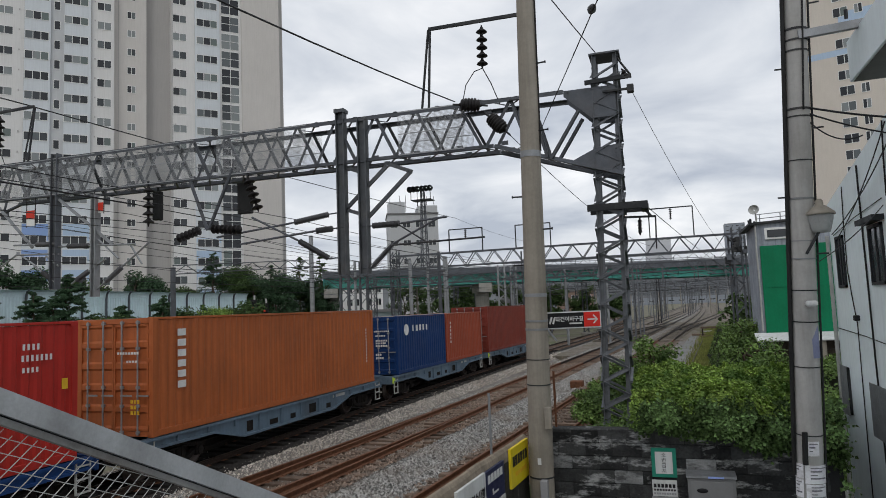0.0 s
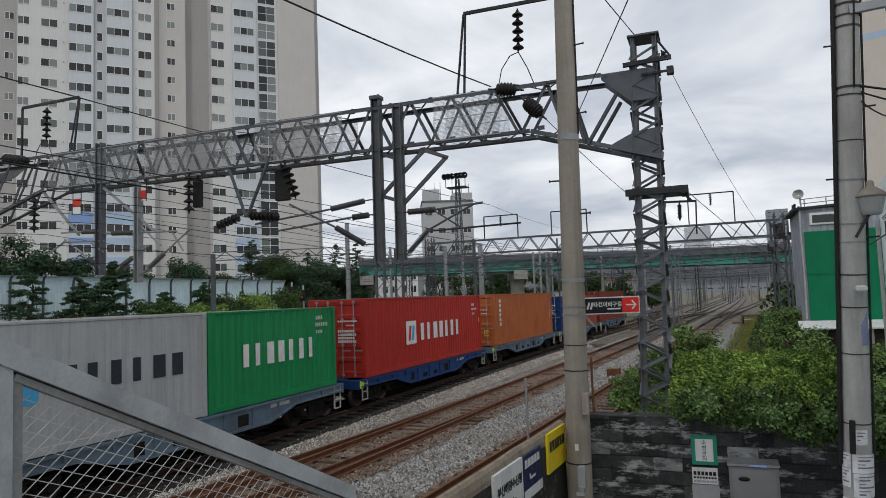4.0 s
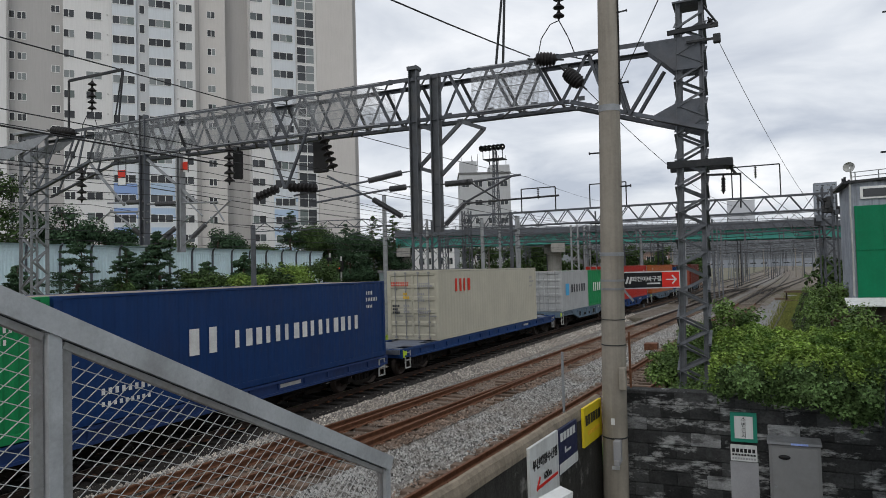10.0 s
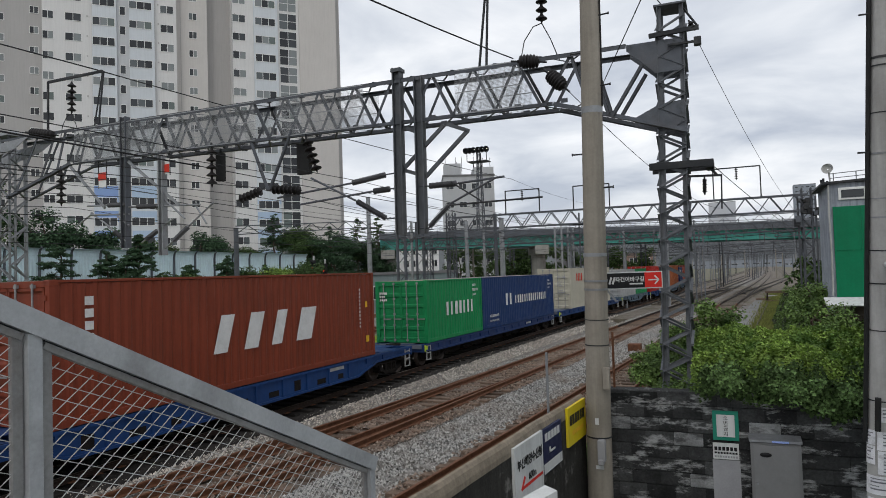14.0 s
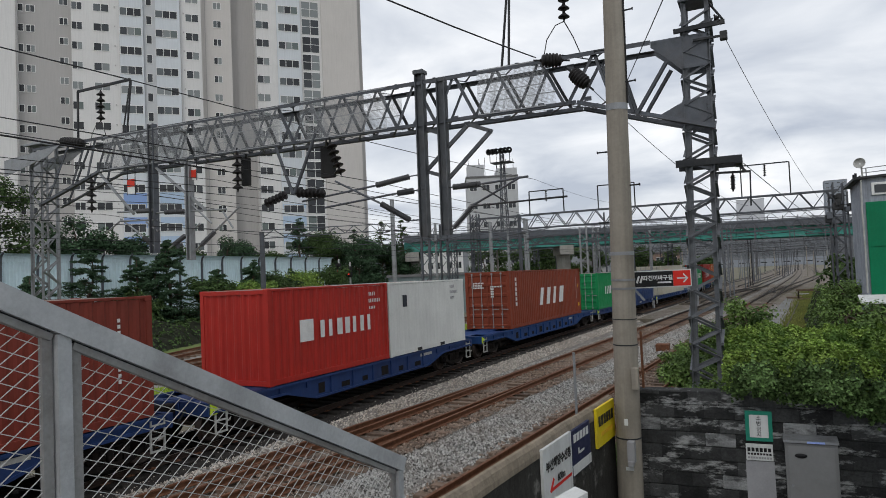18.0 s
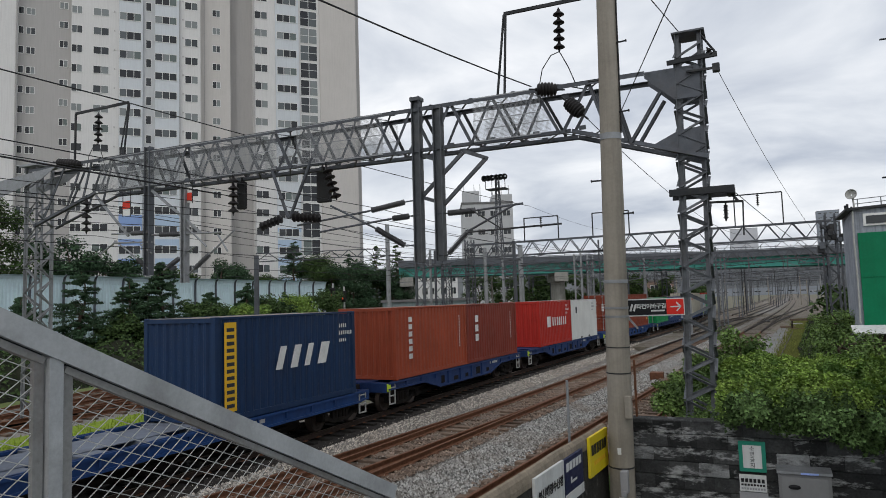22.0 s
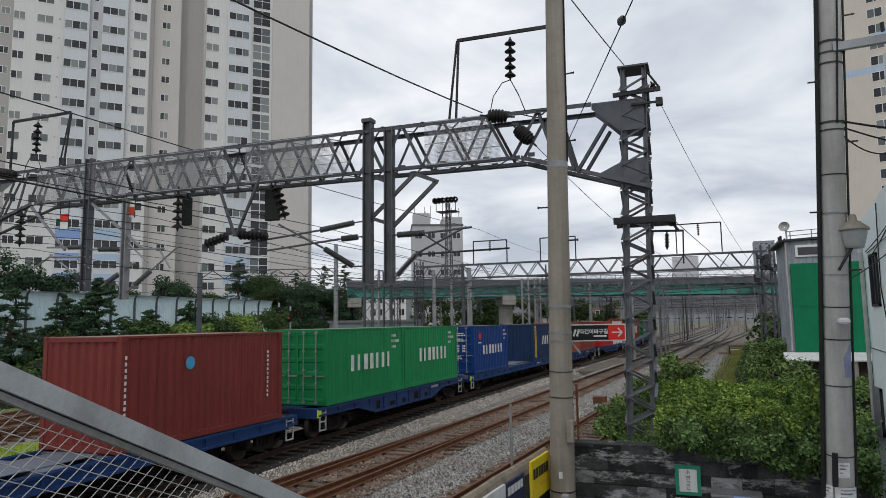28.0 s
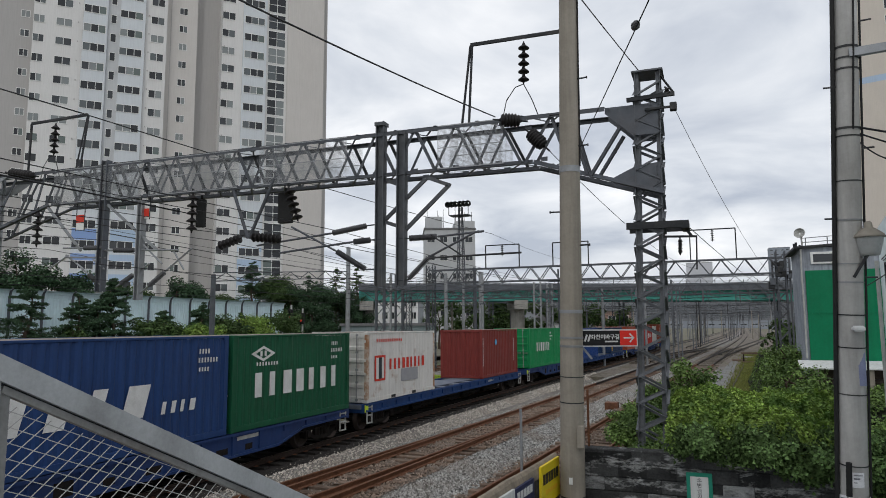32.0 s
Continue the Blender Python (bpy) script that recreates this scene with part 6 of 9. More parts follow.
solid("verge", g, M_VERGE, "dull green grassy verge beyond the far tracks", "verge", kind="structure")

# ---- far tracks and the grass strip ----
track(ta, 4, 84, "far side track beyond the grass strip", bed_mat=M_BALLAST_FAR, inner_mat=M_BALLAST_FAR)
track(tb, 4, 64, "far side track curving away to the left", bed_mat=M_BALLAST_FAR, inner_mat=M_BALLAST_FAR)
track(tc, 6, 92, "outermost far track leading off to the left", bed_mat=M_BALLAST_FAR, inner_mat=M_BALLAST_FAR)
rng = random.Random(4)
g = Geo()
vs, fs = [], []
for i in range(24):
    y = -4 + i * 2.5
    a, b = ta(y) + 1.5, t1(y) - 4.6
    vs += [(a, y, -0.30), (a + 0.35, y, -0.19), (a + 1.2, y, -0.26), (b - 0.8, y, -0.28), (b, y, -0.38)]
for i in range(23):
    for j in range(4):
        k = i * 5 + j
        fs.append((k, k + 1, k + 6, k + 5))
g.raw(vs, fs)
grass = thing("grass_strip", "bright yellow-green grass strip between the tracks", "grass", kind="stuff")
part("turf", g, M_GRASS, grass)
g = Geo()
for _ in range(16000):
    y = rng.uniform(6, 52)
    x = rng.uniform(ta(y) + 1.6, t1(y) - 4.7)
    h = rng.uniform(0.08, 0.22)
    a = rng.uniform(0, 6.28)
    dx, dy = math.cos(a) * 0.03, math.sin(a) * 0.03
    g.face([(x - dx, y - dy, -0.33), (x + dx, y + dy, -0.33), (x + rng.uniform(-0.05, 0.05), y + rng.uniform(-0.05, 0.05), -0.3 + h)])
part("blades", g, M_GRASS, grass)
g = Geo()
g.tube([(t1(y) - 5.2, y, -0.22) for y in range(0, 60, 6)], 0.06, 6)
solid("cable_duct", g, M_STEP, "pale cable duct lying in the grass strip", "duct")

# ---- high-rise apartment block ----
M_TOW_W = mat("tower_white_render", (0.735, 0.725, 0.71), 0.85, 0, 0.04, 0.3, 0.05, 6, (0.66, 0.65, 0.64), 0.3, 0.15, streak=0.10)
M_TOW_G = mat("tower_grey_render", (0.465, 0.45, 0.438), 0.85, 0, 0.04, 0.3, 0.05, 6, (0.38, 0.365, 0.35), 0.3, 0.15, streak=0.10)
M_TOW_B = mat("tower_bluish_render", (0.67, 0.705, 0.735), 0.85, 0, 0.04, 0.3, 0.05, 6, streak=0.10)
M_TOW_S = mat("tower_beige_render", (0.625, 0.595, 0.565), 0.85, 0, 0.04, 0.3, 0.05, 6, streak=0.08)
M_TOW_P = mat("tower_pale_grey_render", (0.575, 0.585, 0.595), 0.85, 0, 0.04, 0.3, 0.05, 6, streak=0.10)
M_TOW_PB = mat("tower_pale_blue_render", (0.46, 0.58, 0.73), 0.85, 0, 0.05, 0.3, streak=0.1)
M_TOW_BG = mat("warm_beige_render", (0.66, 0.60, 0.53), 0.85, 0, 0.04, 0.3, 0.05, 6, streak=0.06)
M_TOW_SKY = mat("tower_sky_blue_render", (0.27, 0.39, 0.66), 0.85, 0, 0.05, 0.3)
M_FRAME = mat("white_window_frame", (0.80, 0.80, 0.78), 0.6, 0, 0.05, 2)
M_GLASS = bpy.data.materials.new("window_glass")
M_GLASS.use_nodes = True


def glass_nodes():
    nt = M_GLASS.node_tree
    b = nt.nodes["Principled BSDF"]
    oi = nt.nodes.new("ShaderNodeNewGeometry")
    rp = nt.nodes.new("ShaderNodeValToRGB")
    e = rp.color_ramp.elements
    rp.color_ramp.interpolation = "CONSTANT"
    e[0].position, e[0].color = 0.0, (0.012, 0.014, 0.017, 1)
    e[1].position, e[1].color = 0.4, (0.035, 0.04, 0.045, 1)
    for p, c in ((0.62, (0.10, 0.115, 0.12, 1)), (0.8, (0.22, 0.24, 0.24, 1)), (0.93, (0.12, 0.15, 0.14, 1))):
        x = e.new(p)
        x.color = c
    nt.links.new(oi.outputs["Random Per Island"], rp.inputs[0])
    nt.links.new(rp.outputs[0], b.inputs["Base Color"])
    b.inputs["Roughness"].default_value = 0.12
    b.inputs["Specular IOR Level"].default_value = 0.5


glass_nodes()
TB, TD = Vector((-60.45, 86.58)), Vector((0.6921, 0.7218))
TN = Vector((TD.y, -TD.x))  # towards the railway


def tower_point(s, out, z):
    p = TB + TD * s + TN * out
    return (p.x, p.y, z)


def tower_box(g, s0, s1, o0, o1, z0, z1):
    """A block between s0, s1 along the facade and o0 (back), o1 (front)."""
    g.hexa([tower_point(s0, o1, z0), tower_point(s1, o1, z0), tower_point(s1, o0, z0), tower_point(s0, o0, z0)],
           [tower_point(s0, o1, z1), tower_point(s1, o1, z1), tower_point(s1, o0, z1), tower_point(s0, o0, z1)])


tower = thing("apartment_tower", "white and grey high-rise apartment block with rows of small windows", "apartment block")
TOP = 78.0
FLOOR, ROW0 = 2.77, 40.05
STRIPS = [(-62, -49.5, 0.0, M_TOW_G), (-49.5, -41.0, 0.6, M_TOW_W), (-41.0, -34.4, -0.6, M_TOW_G), (-34.4, -28.4, 0.8, M_TOW_W), (-28.4, -25.35, 1.2, M_TOW_B), (-25.35, -23.75, 0.8, M_TOW_P), (-23.75, -20.5, 1.2, M_TOW_B),
          (-20.5, -17.6, 0.7, M_TOW_W), (-17.6, -13.3, -0.8, M_TOW_S), (-13.3, -9.95, -2.4, M_TOW_G), (-9.95, -6.8, 0.6, M_TOW_W), (-6.8, -3.25, 0.9, M_TOW_B), (-3.25, 0.0, 0.5, M_TOW_W),
          (0.0, 5.8, 0.8, M_TOW_S), (5.8, 6.75, -0.8, M_TOW_G)]
for s0, s1, o, m in STRIPS:
    g = Geo()
    tower_box(g, s0, s1 - 0.004, -14, o, -0.62, TOP)
    part("wall", g, m, tower)
# painted lower storeys
for s0, s1, o, zt, m in ((-28.4, -25.35, 1.2, 17.2, M_TOW_SKY), (-23.75, -20.5, 1.2, 17.6, M_TOW_PB), (-6.8, -3.25, 0.9, 15.6, M_TOW_PB)):
    for z0, z1 in ((-0.62, 8.2), (9.6, 11.1), (12.3, 13.8), (15.0, zt)):
        g = Geo()
        tower_box(g, s0 + 0.05, s1 - 0.05, o - 0.1, o + 0.012, z0, min(z1, zt))
        part("painted_band", g, m, tower, "blue painted lower storeys")
# windows: centre, width, height, panes, offset of the rows, front of its strip
COLS = [(-53.0, 1.6, 1.0, 2, 0, 0.0), (-47.8, 1.4, 0.95, 2, 0, 0.6), (-43.6, 1.2, 0.95, 2, 0, 0.6), (-40.65, 0.62, 0.95, 1, -0.4, -0.6), (-39.5, 1.05, 0.9, 2, -0.45, -0.6), (-35.5, 1.05, 0.9, 2, 0.9, -0.6),
        (-33.7, 1.3, 1.0, 2, 0, 0.8), (-30.7, 1.95, 1.0, 2, 0, 0.8), (-26.95, 2.75, 1.05, 3, -0.05, 1.2), (-24.6, 0.7, 1.15, 1, -0.9, 0.8), (-22.3, 2.9, 1.0, 3, 0, 1.2), (-18.85, 1.75, 1.05, 2, 0, 0.7),
        (-15.3, 1.1, 0.95, 2, 0, -0.8), (-8.9, 1.85, 1.05, 2, 0, 0.6), (-5.1, 2.95, 1.05, 3, -0.2, 0.9), (-1.65, 2.6, 2.35, 2, 0.35, 0.5)]
k0, k1 = -13, 8
for s, w, h, n, dz, o in COLS:
    fr, gl = Geo(), Geo()
    for k in range(k0, k1):
        z = ROW0 + dz + (0.3 if s < -28 else 0.0) + k * FLOOR - h / 2
        f = 0.07
        tower_box(fr, s - w / 2, s + w / 2, o - 0.04, o + 0.05, z - f, z)
        tower_box(fr, s - w / 2, s + w / 2, o - 0.04, o + 0.05, z + h, z + h + f)
        for i in range(n + 1):
            a = s - w / 2 + w * i / n
            tower_box(fr, a - f / 2, a + f / 2, o - 0.04, o + 0.05, z, z + h)
        if h > 2:
            tower_box(fr, s - w / 2, s + w / 2, o - 0.04, o + 0.05, z + h * 0.5, z + h * 0.5 + f)
        for i in range(n):
            a, b = s - w / 2 + w * i / n, s - w / 2 + w * (i + 1) / n
            tower_box(gl, a + 0.03, b - 0.03, o - 0.05, o + 0.02, z, z + h)
    fo = part("window_column", fr, M_FRAME, tower)
    tagged(fo, kind="stuff")
    tagged(part("panes", gl, M_GLASS, fo), kind="stuff")
# thin slab lines and down pipes
for s, o in ((-41.0, 0.62), (-28.4, 0.82), (-20.5, 0.72), (-17.0, -0.78), (-9.9, 0.62), (-12.4, -2.38)):
    g = Geo()
    tower_box(g, s - 0.04, s + 0.04, o, o + 0.06, 0, TOP)
    part("down_pipe", g, M_TOW_G, tower)
g = Geo()
for k in range(k0, k1):
    for s, o in ((-29.0, 0.8), (-20.0, 0.7), (-10.2 + 0.7, 0.6)):
        z = ROW0 + k * FLOOR + 0.5
        tower_box(g, s - 0.08, s + 0.08, o, o + 0.1, z, z + 0.18)
tagged(part("vents", g, M_TOW_G, tower), kind="stuff")

# ---- second tower on the other side of the line ----
tw2 = thing("apartment_tower", "beige high-rise apartment block with a light blue band", "apartment block")
g = Geo()
g.hexa([(25.0, 132, -0.62), (70, 118, -0.62), (74, 135, -0.62), (29, 149, -0.62)], [(25.0, 132, 78), (70, 118, 78), (74, 135, 78), (29, 149, 78)])
part("wall", g, M_TOW_BG, tw2)
U2 = Vector((45, -14)).normalized()
N2 = Vector((U2.y, -U2.x))


def box2(g, s0, s1, o0, o1, z0, z1):
    q = lambda s, o, z: (25.0 + U2.x * s + N2.x * o, 132 + U2.y * s + N2.y * o, z)
    g.hexa([q(s0, o1, z0), q(s1, o1, z0), q(s1, o0, z0), q(s0, o0, z0)], [q(s0, o1, z1), q(s1, o1, z1), q(s1, o0, z1), q(s0, o0, z1)])


g = Geo()
box2(g, 0.3, 8.6, -0.1, 0.02, 45.0, 46.1)
box2(g, 6.2, 30, -0.1, 0.02, 50.6, 52.6)
part("painted_band", g, M_TOW_PB, tw2, "light blue painted band")
fr, gl = Geo(), Geo()
for k in range(0, 27):
    z = 1.5 + k * 2.8
    for s, w in ((6.6, 2.2), (9.3, 1.2), (13.0, 1.6), (16.5, 2.0)):
        box2(fr, s - w / 2, s + w / 2, -0.05, 0.06, z - 0.08, z)
        box2(fr, s - w / 2, s + w / 2, -0.05, 0.06, z + 1.5, z + 1.58)
        for i in range(3):
            a = s - w / 2 + w * i / 2
            box2(fr, a - 0.05, a + 0.05, -0.05, 0.06, z, z + 1.5)
        for i in range(2):
            box2(gl, s - w / 2 + w * i / 2 + 0.05, s - w / 2 + w * (i + 1) / 2 - 0.05, -0.06, 0.025, z, z + 1.5)
fo = tagged(part("window_column", fr, M_FRAME, tw2), kind="stuff")
tagged(part("panes", gl, M_GLASS, fo), kind="stuff")


# ---- teal road overpass ----
M_TEAL = mat("teal_girder_paint", (0.085, 0.37, 0.31), 0.6, 0, 0.12, 0.5, 0, 20, (0.12, 0.20, 0.17), 0.4, 0.4, streak=0.2)
ov = thing("road_overpass", "teal steel girder overpass on concrete piers across the yard", "overpass")
OA, OB = Vector((-43.0, 79.08)), Vector((30, 113.2))
od = (OB - OA).normalized()
on_ = Vector((od.y, -od.x))


def ovp(s, o, z):
    p = OA + od * s + on_ * o
    return (p.x, p.y, z - 0.012 * (s + 20.97) + 0.015 * min(s - 60.0, 0.0))


def ovbox(g, s0, s1, o0, o1, z0, z1):
    g.hexa([ovp(s0, o1, z0), ovp(s1, o1, z0), ovp(s1, o0, z0), ovp(s0, o0, z0)], [ovp(s0, o1, z1), ovp(s1, o1, z1), ovp(s1, o0, z1), ovp(s0, o0, z1)])


OL = (OB - OA).length
for o in (0, -5):
    g = Geo()
    ovbox(g, 0, OL, o - 0.04, o + 0.04, 8.35, 9.65)
    ovbox(g, 0, OL, o - 0.25, o + 0.25, 8.31, 8.37)
    ovbox(g, 0, OL, o - 0.25, o + 0.25, 9.63, 9.69)
    s = 1.0
    while s < OL:
        ovbox(g, s - 0.03, s + 0.03, o - 0.2, o + 0.2, 8.35, 9.65)
        s += 2.4
    part("girder", g, M_TEAL, ov, "teal stiffened plate girder")
g = Geo()
ovbox(g, 0, OL, -6, 1.0, 9.7, 9.95)
part("deck", g, M_STEEL, ov)
# dark slab that paints in the shadow under the deck
g = Geo()
ovbox(g, 0, OL, -4.7, -0.3, 8.5, 8.75)
part("soffit", g, M_DARKSTEEL, ov, "dark slab between the girders, standing for the deck's shadow")
for o in (0.9, -5.9):
    g = Geo()
    ovbox(g, 0, OL, o - 0.02, o + 0.02, 9.95, 10.5)
    for z in (10.25, 10.55, 10.85):
        ovbox(g, 0, OL, o - 0.03, o + 0.03, z, z + 0.07)
    s = 0
    while s < OL:
        ovbox(g, s - 0.04, s + 0.04, o - 0.04, o + 0.04, 9.95, 10.92)
        s += 2.0
    part("railing", g, M_STEEL, ov)
for s in (1.0, 21.5, 71.0):
    g = Geo()
    p = OA + od * s + on_ * -2.5
    g.cyl((p.x, p.y, -0.62), (p.x, p.y, 7.1 - 0.012 * (s + 20.97) + 0.015 * min(s - 60.0, 0.0)), 0.95, n=20)
    ovbox(g, s - 0.9, s + 0.9, -5.5, 0.6, 7.1, 8.31)
    part("pier", g, M_CONC, ov, "round concrete pier with a hammerhead")

# ---- distant buildings ----
M_FAR_W = mat("far_white_render", (0.52, 0.53, 0.54), 0.85, 0, 0.05, 0.4, streak=0.1)
M_FAR_WW = mat("far_bright_white_render", (0.78, 0.78, 0.78), 0.85, 0, 0.05, 0.4, streak=0.1)
# distance haze is put into this pale wall colour
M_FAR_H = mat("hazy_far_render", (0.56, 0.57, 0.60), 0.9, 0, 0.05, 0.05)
M_FAR_B = mat("far_brick", (0.27, 0.19, 0.155), 0.9, 0, 0.1, 0.5)
M_FAR_G = mat("far_grey_render", (0.27, 0.295, 0.33), 0.9, 0, 0.08, 0.5)
M_FAR_SH = mat("pale_grey_green_sheet", (0.20, 0.25, 0.25), 0.8, 0, 0.1, 0.6, streak=0.2)
M_ROOF = mat("far_roof", (0.17, 0.17, 0.17), 0.9, 0, 0.1, 0.5)


def far_house(name, label, x, y, w, d, h, m, rows, cols, roof=0.3, turn=0.0, gable=0.0):
    t = thing(name, label, "building")
    c, s = math.cos(turn), math.sin(turn)
    q = lambda a, b, z: (x + a * c - b * s, y + a * s + b * c, z)

    def bx(g, a0, a1, b0, b1, z0, z1):
        g.hexa([q(a0, b0, z0), q(a1, b0, z0), q(a1, b1, z0), q(a0, b1, z0)], [q(a0, b0, z1), q(a1, b0, z1), q(a1, b1, z1), q(a0, b1, z1)])

    g = Geo()
    bx(g, -w / 2, w / 2, 0, d, -0.62, h)
    part("wall", g, m, t)
    g = Geo()
    bx(g, -w / 2 - 0.2, w / 2 + 0.2, -0.2, d + 0.2, h, h + roof)
    if gable:
        g.raw([q(-w / 2 - 0.4, -0.4, h + roof), q(w / 2 + 0.4, -0.4, h + roof), q(w / 2 + 0.4, d + 0.4, h + roof), q(-w / 2 - 0.4, d + 0.4, h + roof), q(0, -0.4, h + roof + gable), q(0, d + 0.4, h + roof + gable)],
              [(0, 1, 4), (3, 5, 2), (1, 2, 5, 4), (0, 4, 5, 3)])
    part("roof", g, M_ROOF, t)
    for i in range(rows):
        for j in range(cols):
            a = -w / 2 + w * (j + 0.5) / cols
            z = h * (i + 0.45) / rows
            ww, hh = w / cols * 0.28, min(0.75, h / rows * 0.25)
            g = Geo()
            bx(g, a - ww - 0.08, a + ww + 0.08, -0.05, 0.1, z - hh - 0.08, z + hh + 0.08)
            o = part("window", g, M_FRAME, t)
            g = Geo()
            bx(g, a - ww, a - 0.04, -0.075, 0.0, z - hh, z + hh)
            bx(g, a + 0.04, a + ww, -0.075, 0.0, z - hh, z + hh)
            part("pane", g, M_GLASS, o)
    return t, bx


office, bx = far_house("office_building", "distant white office building with rooftop aerials", -67.4, 177, 14.3, 12, 31.0, M_FAR_W, 6, 4, 0.5, 0.437)
g = Geo()
bx(g, 1.5, 7.1, 0, 10, 31.5, 33.5)
bx(g, -6.8, -2.0, 2, 8, 31.5, 35.0)
part("plant_room", g, M_FAR_W, office)
rng = random.Random(3)
for i in range(9):
    g = Geo()
    a = rng.uniform(-6.5, 6.5)
    bx(g, a - 0.06, a + 0.06, 3, 3.12, 31.5, 31.5 + rng.uniform(3, 7.5))
    part("aerial", g, M_DARKSTEEL, office)
far_house("white_block", "distant white four-storey building by the tracks", -56, 117, 9, 9, 9.6, M_FAR_WW, 4, 5, 0.3, 0.45)
far_house("brick_house", "distant brick-red low building beyond the yard", -27, 205, 11, 9, 8.0, M_FAR_B, 2, 3, 0.3, 0.1)
far_house("small_house", "small pale house with a pitched roof", -27, 118, 5.5, 7, 4.4, M_FAR_W, 1, 2, 0.1, 0.3, 1.6)
far_house("low_shed", "long grey-green shed behind the far tracks", -35.5, 72.5, 11, 5, 3.9, M_FAR_SH, 1, 5, 0.3, 0.44)
far_house("yard_office", "distant low grey yard building", 62, 760, 30, 12, 5.5, M_FAR_G, 1, 8, 0.3, 0.08)
far_house("warehouse", "distant grey warehouse roof across the yard", 20, 930, 150, 30, 9, M_FAR_G, 1, 12, 0.4, 0.06)

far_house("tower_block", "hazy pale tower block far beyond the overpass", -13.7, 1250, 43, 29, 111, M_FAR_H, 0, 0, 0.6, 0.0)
far_house("tower_block", "hazy grey tower block far beyond the overpass", 117, 1295, 33, 29, 136, M_FAR_G, 18, 4, 0.6, 0.0)

# ---- flood-light tower ----
lt = thing("floodlight_tower", "tall lattice floodlight tower with a ring of lamps", "light tower")
LX, LY = -57.8, 159.5
for sx in (-1, 1):
    for sy in (-1, 1):
        g = Geo()
        g.beam((LX + sx * 1.2, LY + sy * 1.2, -0.62), (LX + sx * 0.35, LY + sy * 0.35, 34.0), 0.2, 0.2)
        part("leg", g, M_STEEL, lt)
g = Geo()
z, k = 0.5, 0
while z < 33:
    h = 1.2 - 0.85 * z / 34
    for sy in (-1, 1):
        s = 1 if k % 2 else -1
        g.beam((LX - s * h, LY + sy * h, z), (LX + s * h, LY + sy * h, z + 1.6), 0.1, 0.1)
        g.beam((LX + sy * h, LY - s * h, z), (LX + sy * h, LY + s * h, z + 1.6), 0.1, 0.1)
    z += 1.6
    k += 1
tagged(part("lacing", g, M_STEEL, lt), kind="stuff")
g = Geo()
g.box(LX - 2.6, LY - 1.6, 31.6, LX + 2.6, LY + 1.6, 31.8)
for dx in (-2.6, 0, 2.6):
    g.beam((LX + dx, LY - 1.6, 31.7), (LX + dx, LY - 1.6, 34.4), 0.14, 0.14)
g.beam((LX - 2.6, LY - 1.6, 34.4), (LX + 2.6, LY - 1.6, 34.4), 0.14, 0.14)
part("platform", g, M_DARKSTEEL, lt)
for dx in (-2.6, -1.6, -0.6, 0.6, 1.6, 2.6):
    for z in (34.6,):
        g = Geo()
        g.lathe((LX + dx, LY - 1.3, z), (dx * 0.05, -1, -0.3), [(0, 0.15), (0.2, 0.6), (0.9, 0.8), (0.92, 0.72)], 12)
        part("floodlight", g, M_DARKSTEEL, lt)
for x, y, z in ((-27, 150, 27), (-9.5, 200, 24)):
    t = thing("street_lamp", "thin distant lamp standard against the sky", "lamp post", "distant lamp standards")
    g = Geo()
    g.cyl((x, y, -0.62), (x, y, z * 0.6), 0.12, 0.07, 8)
    g.beam((x, y, z * 0.6), (x + 1.0, y, z * 0.6 + 0.15), 0.15, 0.1)
    part("column", g, M_GALV, t)

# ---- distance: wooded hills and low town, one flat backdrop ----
# grey-blue base colour holds the haze of the distance
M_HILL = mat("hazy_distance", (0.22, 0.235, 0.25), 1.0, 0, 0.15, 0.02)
g = Geo()
rng = random.Random(9)
x, pts = -900, []
while x <= 900:
    pts.append((x, 1200 + abs(x) * -0.3, 60 + 8 * noise.noise(Vector((x * 0.008, 0.3, 0))) + 5 * noise.noise(Vector((x * 0.05, 2.3, 0)))))
    x += 15
for a, b in zip(pts[:-1], pts[1:]):
    g.face([(a[0], a[1], -0.62), (b[0], b[1], -0.62), b, a])
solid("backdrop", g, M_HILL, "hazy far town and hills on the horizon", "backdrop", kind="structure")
# dark trees below the overpass, and a row of small conifers before the white block
for x, y, h, r in ((-50, 125, 9.5, 2.8), (-45, 126, 9.0, 2.8), (-40, 128, 9.2, 2.8), (-33.5, 106, 8.8, 2.9), (-29.5, 109, 8.4, 2.6), (-25.5, 112, 8.6, 2.8), (-20, 118, 8.0, 2.8), (-15, 124, 7.0, 2.6), (-10, 130, 6.0, 2.4)):
    tree(x, y, h, r, int(y * 5 - x), M_LEAF2, "dark tree beyond the overpass", False, 4200, 0.30)
for i in range(9):
    tree(-53.0 + i * 1.0, 100.5 + i * 0.5, 3.9 + 0.7 * ((i * 7) % 3) / 2, 0.75, 300 + i, M_PINE, "small dark conifer in a row", True, 900, 0.22)
# yard trees
for x, y, h, r in ((-30, 96, 6, 2.6), (-20, 120, 6, 2.6), (7.0, 66, 3.6, 2.0), (8.6, 80, 4.4, 2.4), (10.6, 98, 4.5, 2.6)):
    tree(x, y, h, r, int(y * 3), M_LEAF2, "dark tree beside the yard tracks", False, 1500, 0.45)
# fanning yard tracks on flat, weedy ground
M_YARD = mat("weedy_yard_gravel", (0.18, 0.155, 0.13), 0.98, 0, 0.5, 2.5, 1.0, 20, (0.085, 0.09, 0.04), 0.8, 0.14)
